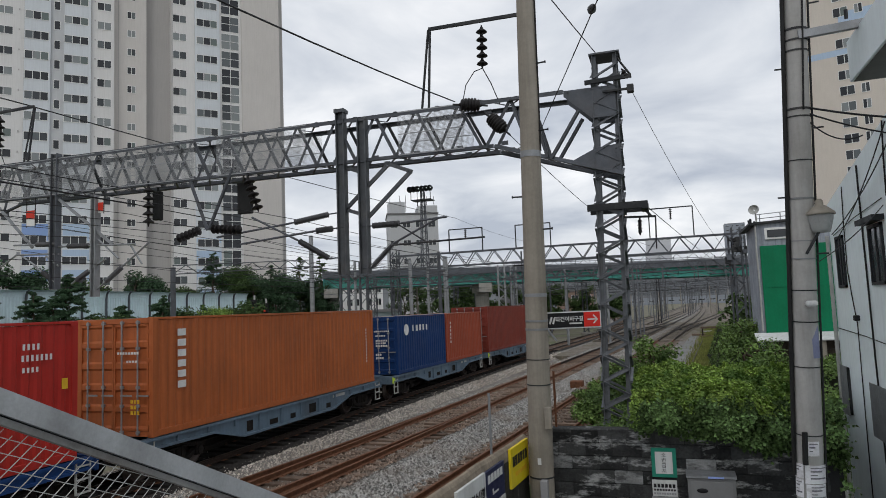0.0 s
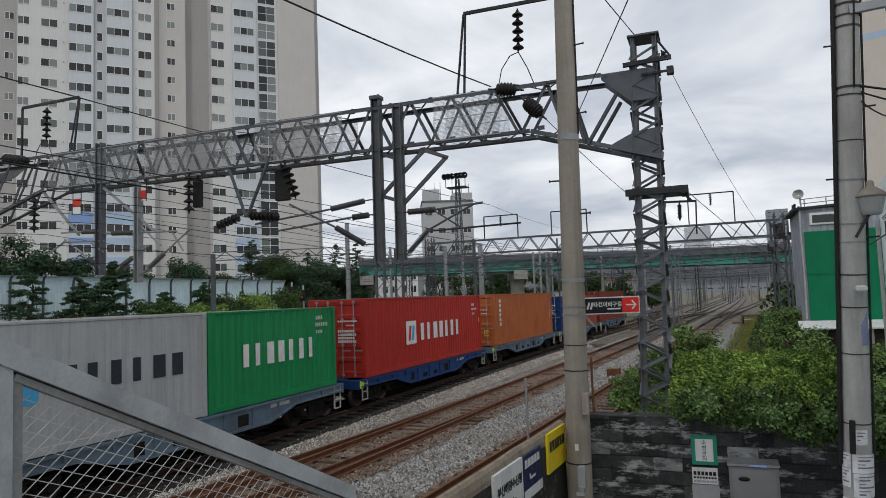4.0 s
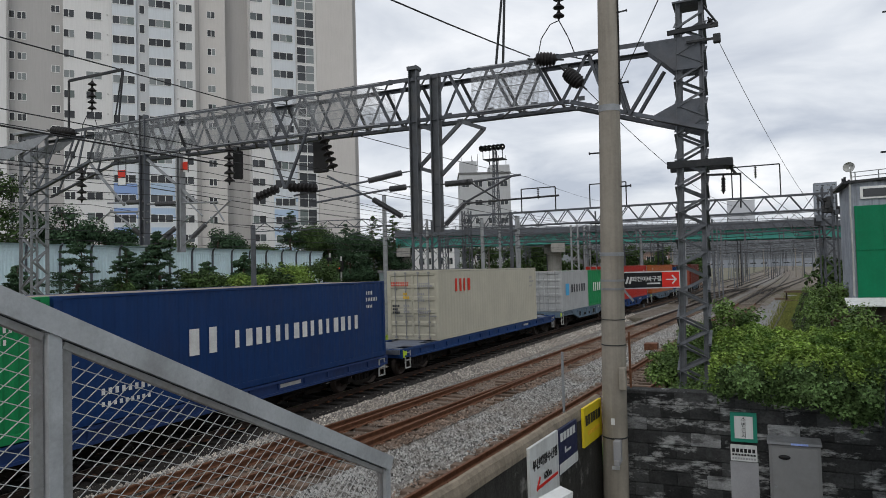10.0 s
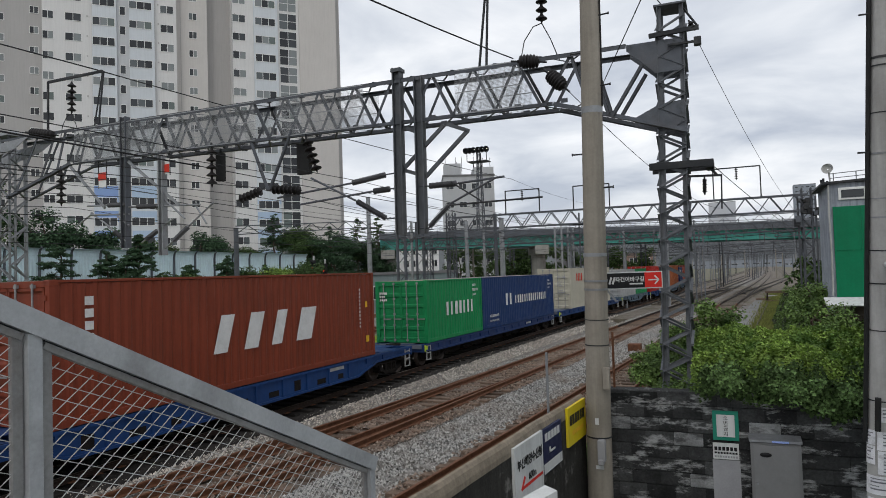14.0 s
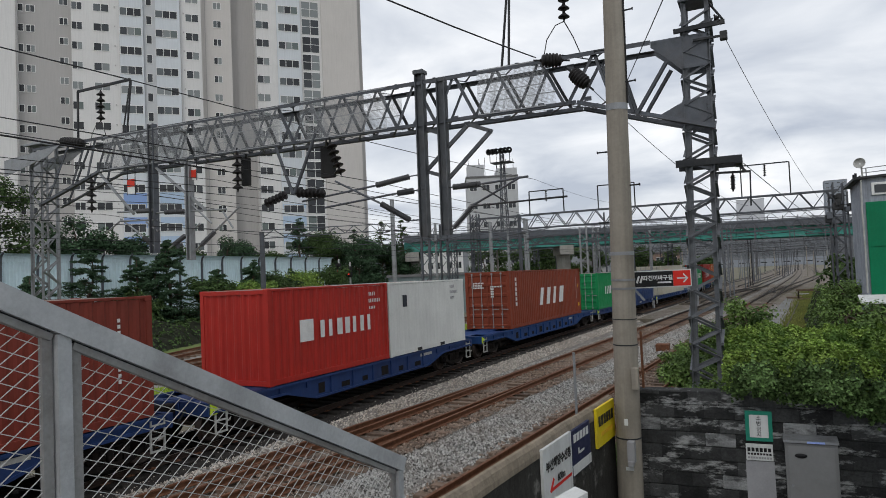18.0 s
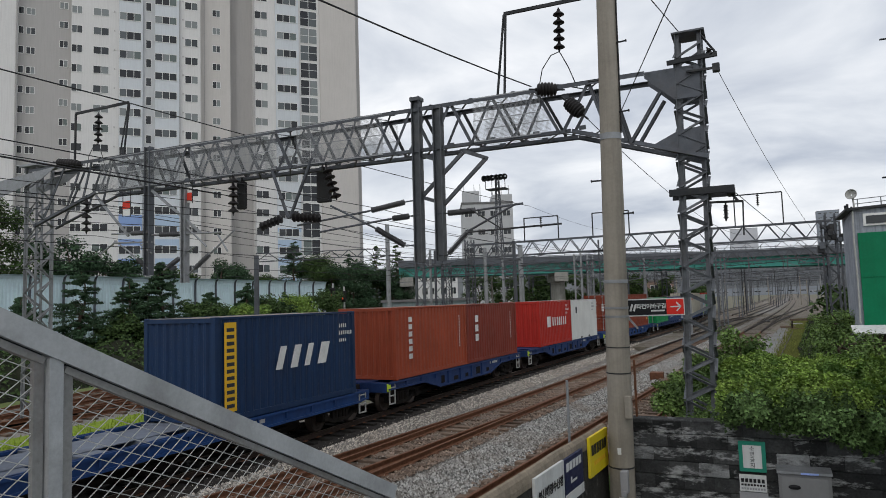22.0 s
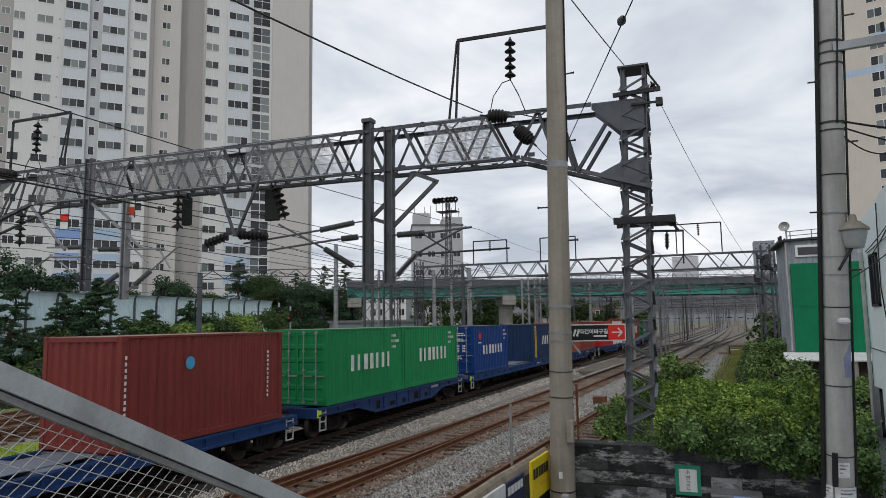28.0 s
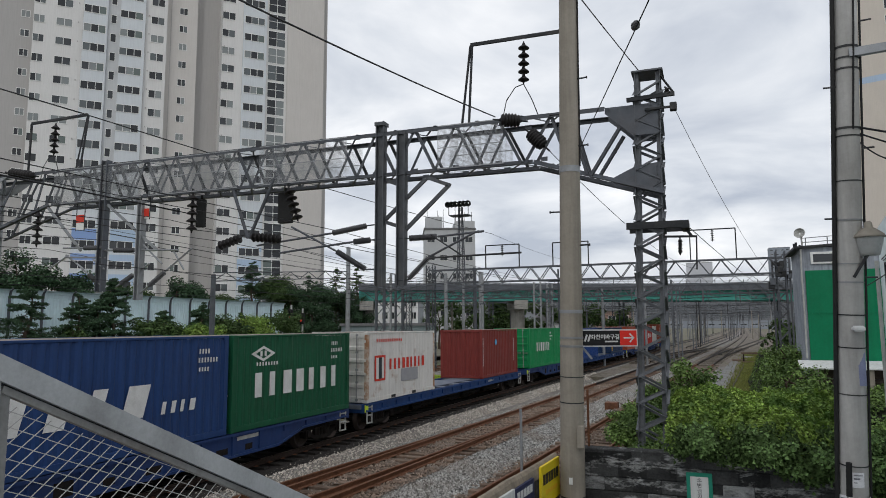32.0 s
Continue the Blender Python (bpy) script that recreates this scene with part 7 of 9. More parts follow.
M_YARDTIE = mat("dark_yard_ties", (0.155, 0.135, 0.112), 0.95, 0, 0.4, 2.0, 0.8, 20, island=0.4)
M_PATH = mat("pale_yard_path", (0.20, 0.20, 0.195), 0.95, 0, 0.3, 1.5, 0.8, 25, (0.14, 0.14, 0.09), 0.6, 0.5)
g = Geo()
strip(g, lambda y: 0.065 * y + drift(y), 56, 930, 11.0, [(-15.5, -0.62), (-14.5, -0.31), (1.5, -0.31), (6.0, -0.31), (6.8, -0.62)])
solid("yard_bed", g, M_YARD, "flat weed-grown gravel bed of the yard", "yard", kind="structure")


def turnout(y):
    """The curve that leaves the side track and swings out to the right."""
    v = y - 72
    return t3(y) + 0.0006 * min(v, 42.0) ** 2 + max(v - 42.0, 0.0) * 0.0504


def crossover(y):
    """From the main line's side over to the rusty side track."""
    v = max(0.0, min(1.0, (y - 74) / 62))
    return -6.9 + (t2(136) + 6.9) * (v * v * (3 - 2 * v)) + max(0.0, y - 136) * 0.0737


def siding(y):
    return 2.25 + 0.066 * (y - 53)


YARD = [(t3, 72, 900, "dark yard track running on from the wall's side track"), (turnout, 74, 250, "yard turnout curving off to the right"), (crossover, 76, 136, "yard crossover between two tracks"),
        (siding, 44, 79, "disused siding sunk in grass before a buffer stop"), (lambda y: -6.9 + 0.069 * (y - 151) + drift(y), 108, 900, "dark yard track in the distance"),
        (lambda y: t3(y) + 4.6 + 0.004 * (y - 130), 150, 900, "dark yard track in the distance"), (lambda y: -3.2 + 0.0695 * (y - 130) + drift(y), 128, 900, "dark yard track in the distance")]
for k, (line, y0, y1, lab) in enumerate(YARD):
    tr = thing("railway_track", lab, "railway track", "tracks", "structure")
    for s in (-1, 1):
        g = Geo()
        zr = -0.19 if line is siding else 0.0
        strip(g, lambda y: line(y) + s * 0.7525, y0, y1, 4.0, [(-0.07, -0.32), (-0.05, zr - 0.05), (-0.045, zr), (0.045, zr), (0.05, zr - 0.05), (0.07, -0.32)])
        part("rail", g, M_YARDRAIL, tr)
    if line is not siding:
        g = Geo()
        zb = -0.165 - 0.004 * k
        strip(g, line, y0, y1, 4.0, [(-1.95, -0.33), (-1.45, zb), (1.45, zb), (1.95, -0.33)])
        part("gravel_bed", g, M_YARD, tr)
    g = Geo()
    y = y0
    while y < min(y1, 125) and line is not siding:
        x = line(y)
        g.box(x - 1.25, y - 0.13, -0.33, x + 1.25, y + 0.13, -0.135 - 0.004 * k)
        y += 0.7
    tagged(part("ties", g, M_YARDTIE, tr, "dark old ties"), kind="stuff")
# points levers and loose timbers in the yard
for x, y, w, d, h, m in ((2.9, 84.0, 1.5, 0.9, 0.22, M_TIE), (4.2, 92.0, 1.1, 0.8, 0.18, M_LET_G), (0.9, 98.0, 0.8, 0.6, 0.3, M_DARKSTEEL), (5.6, 101.0, 1.6, 0.5, 0.2, M_TIE), (1.6, 88.5, 0.9, 0.5, 0.16, M_POLE)):
    g = Geo()
    g.box(x - w / 2, y - d / 2, -0.32, x + w / 2, y + d / 2, -0.3 + h, 0.03)
    solid("yard_clutter", g, m, "small weathered box or timber lying in the yard", "yard clutter", "odds and ends in the yard")
stop = thing("buffer_stop", "rusty rail-built buffer stop at the end of a grassy siding", "buffer stop")
xb = siding(80)
for dx in (-0.85, 0.85):
    g = Geo()
    g.beam((xb + dx, 80, -0.4), (xb + dx, 80, 0.85), 0.14, 0.14)
    g.beam((xb + dx, 82.2, -0.4), (xb + dx, 80.05, 0.7), 0.12, 0.12)
    part("upright", g, M_YARDRAIL, stop)
for z in (-0.2, 0.75):
    g = Geo()
    g.beam((xb - 1.05, 79.9, z), (xb + 1.05, 79.9, z), 0.16, 0.2)
    part("cross_beam", g, M_TIE, stop)

g = Geo()
strip(g, lambda y: 0.75 + 0.055 * (y - 57), 44, 86, 3.0, [(-0.75, -0.5), (-0.55, -0.285), (0.5, -0.285), (0.7, -0.5)])
solid("yard_path", g, M_PATH, "pale gravel path beside the yard tracks", "path", kind="structure")
# grass round the siding
M_YGRASS = mat("olive_yard_grass", (0.17, 0.19, 0.05), 0.95, 0, 0.4, 0.7, 0.6, 12, (0.15, 0.13, 0.07), 0.6, 0.3, island=0.3)
rng = random.Random(31)
weeds = thing("weed_strip", "yellow-olive grass round a disused siding", "grass", kind="stuff")
g = Geo()
vs, fs = [], []
for i in range(24):
    y = 38 + i * 3.2
    c = 2.75 + 0.064 * (y - 57)
    w = 1.45 + 0.35 * noise.noise(Vector((y * 0.2, 0.5, 0))) - 0.012 * max(0, y - 80)
    vs += [(c - w, y, -0.5), (c - w * 0.75, y, -0.275), (c + w * 0.9, y, -0.27), (c + w + 0.3, y, -0.5)]
for i in range(23):
    for j in range(3):
        k = i * 4 + j
        fs.append((k, k + 1, k + 5, k + 4))
g.raw(vs, fs)
part("turf", g, M_YGRASS, weeds)
g = Geo()
for _ in range(15000):
    y = rng.uniform(38, 108)
    x = 2.75 + 0.064 * (y - 57) + rng.gauss(0, 0.65)
    h, dx = rng.uniform(0.05, 0.22), rng.uniform(0.02, 0.05)
    g.face([(x - dx, y, -0.4), (x + dx, y, -0.4), (x + rng.uniform(-0.1, 0.1), y + rng.uniform(-0.1, 0.1), -0.27 + h)])
part("blades", g, M_YGRASS, weeds)


# distant portals of the overhead line, one behind the other
def portal(y, x0, x1, h, m):
    t = thing("catenary_portal", "distant steel overhead-line portal across the yard", "catenary portal", "distant portals")
    for x in (x0, (x0 + x1) / 2, x1):
        g = Geo()
        for dx in (-0.22, 0.22):
            g.beam((x + dx, y, -0.62), (x + dx, y, h + 0.6), 0.1, 0.16)
        z = 0.0
        while z < h:
            g.beam((x - 0.22, y, z), (x + 0.22, y, z + 0.45), 0.05, 0.05)
            z += 0.9
        part("post", g, m, t)
    g = Geo()
    g.beam((x0, y, h), (x1, y, h), 0.1, 0.1)
    g.beam((x0, y, h + 0.8), (x1, y, h + 0.8), 0.1, 0.1)
    n = int((x1 - x0) / 0.8)
    for i in range(n):
        a, b = x0 + (x1 - x0) * i / n, x0 + (x1 - x0) * (i + 1) / n
        g.beam((a, y, h if i % 2 else h + 0.8), (b, y, h + 0.8 if i % 2 else h), 0.05, 0.05)
    tagged(part("truss", g, m, t), kind="stuff")
    x = x0 + 2.0
    while x < x1:
        g = Geo()
        g.beam((x, y, h), (x, y, h - 2.4), 0.09, 0.09)
        g.beam((x, y, h - 0.8), (x + 1.6, y, h - 1.4), 0.07, 0.07)
        g.beam((x, y, h - 2.3), (x + 1.9, y, h - 2.0), 0.06, 0.06)
        part("drop_arm", g, m, t)
        x += 3.6


for y in (76, 88, 118, 132, 148, 166, 188, 214, 245, 285, 330):
    portal(y, -17.0 if y < 180 else 0.06 * y - 19.0, 0.068 * y + 4.0, 8.0, (M_DARKSTEEL, M_MAST, M_STEEL)[int(y) % 3])
for x0, sl in ((-16.0, 0.06), (-12.0, 0.06), (-8.6, 0.0655), (-4.4, 0.07), (-1.2, 0.064), (3.0, 0.066)):
    ys = [60, 76, 88, 118, 148, 188, 245]
    for a, b in zip(ys[:-1], ys[1:]):
        for z, sag in ((6.9, 0.7), (5.3, 0.1)):
            wire((x0 + sl * (a - 60), a, z), (x0 + sl * (b - 60), b, z), sag, 0.016, 8)
for y, z in ((70, 6.3), (82, 7.1), (94, 6.0), (106, 6.6), (126, 7.0), (140, 5.9), (158, 6.8), (200, 6.9), (232, 6.2)):
    wire((-22.0, y, z + 0.5), (0.068 * y + 4.0, y, z + 0.6), 0.55, 0.028, 14, "head-span cables", "dark cable spanning the yard between portals")
# dark switchgear clustered on the far gantry mast
sw = thing("mast_switchgear", "dark cluster of switchgear on top of a far gantry mast", "switchgear")
rng = random.Random(12)
for i in range(14):
    g = Geo()
    x, z = 5.3 + rng.uniform(-0.75, 0.75), 7.6 + rng.uniform(-0.9, 1.1)
    s = rng.uniform(0.1, 0.22)
    g.box(x - s, 57.7 + rng.uniform(-0.3, 0), z - s * 1.3, x + s, 58.2, z + s * 1.3, 0.02)
    part("switch_box", g, rng.choice((M_DARKSTEEL, M_STEEL, M_BLACK)), sw)
for x in (4.7, 5.9):
    g = Geo()
    g.beam((x, 58.0, -0.62), (x, 58.0, 8.8), 0.12, 0.12)
    part("post", g, M_STEEL, sw)


# ---- pale slabs below the view, added to bounce light onto the walls ----
M_BOUNCE = mat("light_bounce_concrete", (0.42, 0.41, 0.39), 0.9, 0, 0.12, 0.8, 0.3, 30, (0.24, 0.23, 0.21), 0.6, 0.6)
lane = thing("pavement", "added pale slabs that bounce light onto the walls", "pavement", kind="structure")
for i in range(6):
    for j in range(3):
        g = Geo()
        y0, x0 = -6.0 + i * 2.7, -1.9 + j * 1.5 + 0.1
        g.box(x0, y0, -0.17, x0 + 1.47, min(y0 + 2.67, 10.0), -0.06 - 0.004 * ((i + j) % 2), 0.008)
        part("slab", g, M_BOUNCE, lane)
for i in range(7):
    g = Geo()
    g.box(2.06, 10.02 + i * 1.2, 0.52, 2.59, 10.02 + i * 1.2 + 1.18, 0.65 + 0.004 * (i % 2), 0.008)
    part("slab", g, M_BOUNCE, lane)
g = Geo()
g.box(-1.8, -6.0, -0.62, 2.58, 9.98, -0.175)
part("lane_fill", g, M_WALLC, lane)
g = Geo()
g.box(2.07, 9.99, -0.62, 2.58, 18.4, 0.515)
part("lane_fill", g, M_WALLC, lane)

# ---- walls in front ----
def wx(y):
    return -2.83 + 0.0743 * y


cw = thing("wall_concrete", "stained concrete wall with a rounded coping along the side track", "wall", kind="structure")
g = Geo()
ys = [-4 + 0.5 * i for i in range(29)]
prof = [(0.0, 1.80), (0.0, 1.86), (-0.02, 1.93), (-0.05, 1.965), (-0.08, 1.97), (-0.115, 1.95), (-0.135, 1.9), (-0.14, 1.8), (-0.14, 1.70)]
vs, fs = [], []
n = len(prof)
for y in ys:
    dz = 0.035 * noise.noise(Vector((y * 1.3, 1.1, 4)))
    vs += [(wx(y) + a + 0.012 * noise.noise(Vector((y * 1.1, b, 0))), y, b + (dz if b > 1.5 else 0)) for a, b in prof]
for i in range(len(ys) - 1):
    for j in range(n - 1):
        k = i * n + j
        fs.append((k, k + n, k + n + 1, k + 1))
fs.append(tuple(range((len(ys) - 1) * n, len(ys) * n)))
g.raw(vs, fs)
part("coping", g, M_WALLC, cw, "rounded pale concrete coping")
g = Geo()
for a, b in zip(ys[:-1], ys[1:]):
    g.hexa([(wx(a) - 0.135, a, -0.62), (wx(a) - 0.012, a, -0.62), (wx(b) - 0.012, b, -0.62), (wx(b) - 0.135, b, -0.62)], [(wx(a) - 0.135, a, 1.83), (wx(a) - 0.012, a, 1.83), (wx(b) - 0.012, b, 1.83), (wx(b) - 0.135, b, 1.83)])
part("wall_face", g, M_WALLD, cw, "black-stained concrete face")

bw = thing("wall_block", "dark stained concrete block wall half hidden by ivy", "wall", kind="structure")
BY = 10.12
g = Geo()
g.box(-2.06, BY + 0.0, -0.62, 2.02, BY + 0.19, 1.97)
part("mortar_core", g, M_MORTAR, bw)
g = Geo()
g.box(-2.08, BY - 0.025, 1.975, 2.035, BY + 0.22, 2.04, 0.012)
part("coping", g, M_BLOCK, bw)
blk = []
for i in range(5):
    rng = random.Random(i)
    g = Geo()
    g.box(0, 0, 0, 0.385, 0.03 + 0.006 * i, 0.183, 0.009)
    blk.append(g.mesh("block", M_BLOCK))
g = Geo()
g.box(0, 0, 0, 0.187, 0.034, 0.183, 0.009)
halfblk = g.mesh("block", M_BLOCK)
g = Geo()
g.box(0, 0, 0, 0.385, 0.042, 0.183, 0.012)
paleblk = g.mesh("block", M_BLOCKP)
rng = random.Random(77)
row = 0
z = -0.61
while z < 1.9:
    x = -2.05 + (0.0 if row % 2 == 0 else -0.197)
    while x < 1.64:
        if x < -2.06:
            shared("block", halfblk, bw, (-2.05, BY - 0.02, z))
        else:
            shared("block", paleblk if rng.random() < 0.09 or (row, round(x, 1)) == (9, -1.0) else rng.choice(blk), bw, (x, BY - 0.022 + rng.uniform(-0.004, 0.004), z))
        x += 0.391
    z += 0.189
    row += 1


# ---- boards on the walls ----
M_BOARD_W = mat("white_sign_board", (0.66, 0.67, 0.66), 0.6, 0, 0.06, 3, dirt=(0.4, 0.39, 0.36), dirt_amt=0.5, dirt_scale=3, streak=0.2)
M_BOARD_N = mat("navy_sign_board", (0.02, 0.025, 0.07), 0.5, 0, 0.08, 3)
M_BOARD_Y = mat("yellow_sign_board", (0.72, 0.55, 0.015), 0.6, 0, 0.06, 3, dirt=(0.5, 0.4, 0.1), dirt_amt=0.4, dirt_scale=3)
M_BOARD_G = mat("green_sign_border", (0.02, 0.22, 0.15), 0.6, 0, 0.08, 3)
M_BOARD_K = mat("black_sign_board", (0.012, 0.012, 0.013), 0.45, 0, 0.08, 3)
M_SIGN_R = mat("red_sign_board", (0.66, 0.03, 0.02), 0.5, 0, 0.06, 3)


def wall_board(label, y0, y1, z0, z1, m, rows, mt):
    """A board on the concrete wall; rows: plain bars (from y, to y, from z, to z) as fractions."""
    b = thing("sign_board", label, "sign", "boards on the wall")

    def bx(g, a0, a1, h0, h1, o0, o1):
        g.hexa([(wx(a0) + o1, a0, h0), (wx(a0) + o0, a0, h0), (wx(a1) + o0, a1, h0), (wx(a1) + o1, a1, h0)][::-1], [(wx(a0) + o1, a0, h1), (wx(a0) + o0, a0, h1), (wx(a1) + o0, a1, h1), (wx(a1) + o1, a1, h1)][::-1])

    g = Geo()
    bx(g, y0, y1, z0, z1, 0.0, 0.035)
    part("board", g, m, b)
    for r in rows:
        a0, a1, h0, h1 = r[:4]
        g = Geo()
        k = r[5] if len(r) > 5 else 1
        st = (a1 - a0) / k
        for i in range(k):
            bx(g, y0 + (y1 - y0) * (a0 + st * i), y0 + (y1 - y0) * (a0 + st * (i + (0.78 if k > 1 else 1))), z0 + (z1 - z0) * h0, z0 + (z1 - z0) * h1, 0.036, 0.039)
        tagged(part("bar", g, r[4] if len(r) > 4 and r[4] else mt, b), kind="stuff")
    return b


wb = wall_board("white direction board with dark bars and a red arrow", 7.07, 7.99, 1.2, 1.88, M_BOARD_W, [(0.2, 0.95, 0.26, 0.31, M_SIGN_R)], M_BOARD_K)
g = Geo()
g.beam((wx(7.25) + 0.038, 7.25, 1.38), (wx(7.36) + 0.038, 7.36, 1.5), 0.006, 0.035, (0, 0, 1))
part("arrow_head", g, M_SIGN_R, wb)
wall_board("navy board with pale bars and a white strip below", 8.01, 8.71, 1.33, 1.87, M_BOARD_N, [(0.08, 0.92, 0.72, 0.9, M_BOARD_W, 5), (0.3, 0.62, 0.42, 0.47, M_BOARD_W), (0.3, 0.36, 0.42, 0.55, M_BOARD_W), (0.0, 1.0, 0.02, 0.24, M_BOARD_W)], M_BOARD_W)
wall_board("bright yellow board with dark bars on the wall", 9.02, 9.86, 1.42, 1.94, M_BOARD_Y, [(0.08, 0.92, 0.52, 0.78, None, 6), (0.2, 0.85, 0.25, 0.36, M_LET_Y, 7)], M_BOARD_K)
ls = thing("light_box_sign", "low light box sign with a blue and orange face", "sign")
g = Geo()
g.hexa([(-1.80, 4.55, -0.62), (-1.68, 4.45, -0.62), (-1.28, 5.0, -0.62), (-1.40, 5.1, -0.62)], [(-1.80, 4.55, 2.0), (-1.68, 4.45, 2.0), (-1.28, 5.0, 2.16), (-1.40, 5.1, 2.16)])
part("casing", g, M_BOARD_W, ls)
g = Geo()
g.hexa([(-1.675, 4.445, 0.6), (-1.670, 4.44, 0.6), (-1.27, 4.99, 0.6), (-1.275, 4.995, 0.6)], [(-1.675, 4.445, 1.9), (-1.670, 4.44, 1.9), (-1.27, 4.99, 2.06), (-1.275, 4.995, 2.06)])
part("face", g, C_BLUE, ls, "blue printed face")
g = Geo()
g.hexa([(-1.45, 4.74, 1.5), (-1.44, 4.735, 1.5), (-1.33, 4.885, 1.5), (-1.34, 4.89, 1.5)], [(-1.45, 4.74, 1.9), (-1.44, 4.735, 1.9), (-1.33, 4.885, 1.98), (-1.34, 4.89, 1.98)])
part("orange_shape", g, M_LET_Y, ls)


def flat_board(name, label, x0, x1, z0, z1, y, m, group=""):
    b = thing(name, label, "sign", group)
    g = Geo()
    g.box(x0, y - 0.03, z0, x1, y, z1, 0.004)
    part("board", g, m, b)
    return b


def flat_bar(b, x0, x1, z0, z1, y, m, name="bar"):
    g = Geo()
    g.box(x0, y - 0.004, z0, x1, y, z1)
    return part(name, g, m, b)


FY = BY - 0.024
nb = flat_board("notice_board", "green-bordered white notice on the block wall", -0.36, -0.03, 1.40, 1.80, FY, M_BOARD_G)
flat_bar(nb, -0.31, -0.08, 1.45, 1.75, FY - 0.031, M_BOARD_W, "notice_sheet")


def letters(parent, body, place, size, m, bold=0.0, name="notice_text"):
    cu = bpy.data.curves.new("notice_text", "FONT")
    cu.body, cu.size, cu.align_x, cu.extrude, cu.offset = body, size, "CENTER", 0.001, bold
    tmp = bpy.data.objects.new("notice_text", cu)
    scene.collection.objects.link(tmp)
    dg = bpy.context.evaluated_depsgraph_get()
    me = bpy.data.meshes.new_from_object(tmp.evaluated_get(dg))
    bpy.data.objects.remove(tmp)
    me.materials.clear()
    me.materials.append(m)
    o = new("notice_text", me)
    o.parent = parent
    o.name = name
    o.matrix_basis = place
    return o


AY = math.degrees(math.atan2(1.0, 0.0743))
letters(wb, "부산해양수산청", pose(wx(7.54) + 0.040, 7.54, 1.62, 90, 0, AY), 0.125, M_BOARD_K, 0.004, "board_text")
letters(wb, "600m", pose(wx(7.6) + 0.040, 7.6, 1.44, 90, 0, AY), 0.11, M_BOARD_K, 0.002, "board_text")
for i, ch in enumerate("소변금지"):
    letters(nb, ch, pose(-0.195, FY - 0.037, 1.685 - i * 0.073, 90, 0, 0), 0.07, M_BOARD_K)
nb2 = flat_board("notice_board", "small white notice strip under the green notice", -0.37, -0.04, 1.14, 1.36, FY + 0.01, M_BOARD_W)
for z0, z1, m, k in ((1.26, 1.31, M_BOARD_K, 6), (1.215, 1.24, M_BOARD_K, 8), (1.165, 1.19, M_LET_G, 9)):
    for i in range(k):
        flat_bar(nb2, -0.35 + i * 0.30 / k, -0.35 + (i + 0.72) * 0.30 / k, z0, z1, FY - 0.021, m)
g = Geo()
g.box(-0.38, FY - 0.006, -0.5, -0.03, FY + 0.01, 1.13)
solid("painted_strip", g, M_LET_G, "pale painted patch on the block wall", "paint", kind="structure")

cab = thing("meter_cabinet", "grey steel meter cabinet with a sloped cap on the wall", "cabinet")
g = Geo()
g.box(0.10, FY - 0.24, -0.55, 0.70, FY, 1.46, 0.012)
part("body", g, mat("cabinet_grey_paint", (0.20, 0.20, 0.20), 0.5, 0.1, 0.06, 2, dirt=(0.14, 0.14, 0.13), dirt_amt=0.4, dirt_scale=1.5), cab)
g = Geo()
g.hexa([(0.085, FY - 0.262, 1.462), (0.715, FY - 0.262, 1.462), (0.715, FY, 1.462), (0.085, FY, 1.462)], [(0.085, FY - 0.262, 1.492), (0.715, FY - 0.262, 1.492), (0.715, FY, 1.515), (0.085, FY, 1.515)])
part("cap", g, M_GALV, cab)
g = Geo()
g.box(0.14, FY - 0.256, -0.5, 0.66, FY - 0.242, 1.42, 0.004)
door_ = part("door", g, mat("cabinet_door_paint", (0.22, 0.22, 0.22), 0.5, 0.1, 0.06, 2, dirt=(0.15, 0.15, 0.14), dirt_amt=0.4, dirt_scale=1.5), cab)
g = Geo()
g.lathe((0.28, FY - 0.256, 1.30), (0, -1, 0), [(0, 0.0), (0.0, 0.06), (0.008, 0.058), (0.008, 0)], 20)
o = part("badge", g, M_BOARD_K, door_, "dark oval badge")
o.matrix_basis = Matrix.Translation((0.28, 0, 1.30)) @ Matrix.Diagonal((1.2, 1, 0.5, 1)) @ Matrix.Translation((-0.28, 0, -1.30))
g = Geo()
g.cyl((0.17, FY - 0.256, 0.92), (0.17, FY - 0.275, 0.92), 0.014, n=12)
part("lock", g, M_GALV, door_)
g = Geo()
g.box(0.36, FY - 0.269, 1.464, 0.56, FY - 0.263, 1.489)
part("label_plate", g, mat("blue_white_label", (0.30, 0.40, 0.75), 0.4, 0, 0.2, 20), cab, "small blue and white label")

# rods on the wall tops
for x, y, z0, z1, m, lab in ((wx(8.78) - 0.15, 8.78, 1.9, 2.72, M_GALV, "thin grey steel rod on the wall"), (-1.70, 10.25, 1.9, 2.86, M_RAIL, "thin rusty steel rod on the block wall")):
    g = Geo()
    g.cyl((x, y, z0), (x, y, z1), 0.018, n=8)
    solid("steel_rod", g, m, lab, "rod")

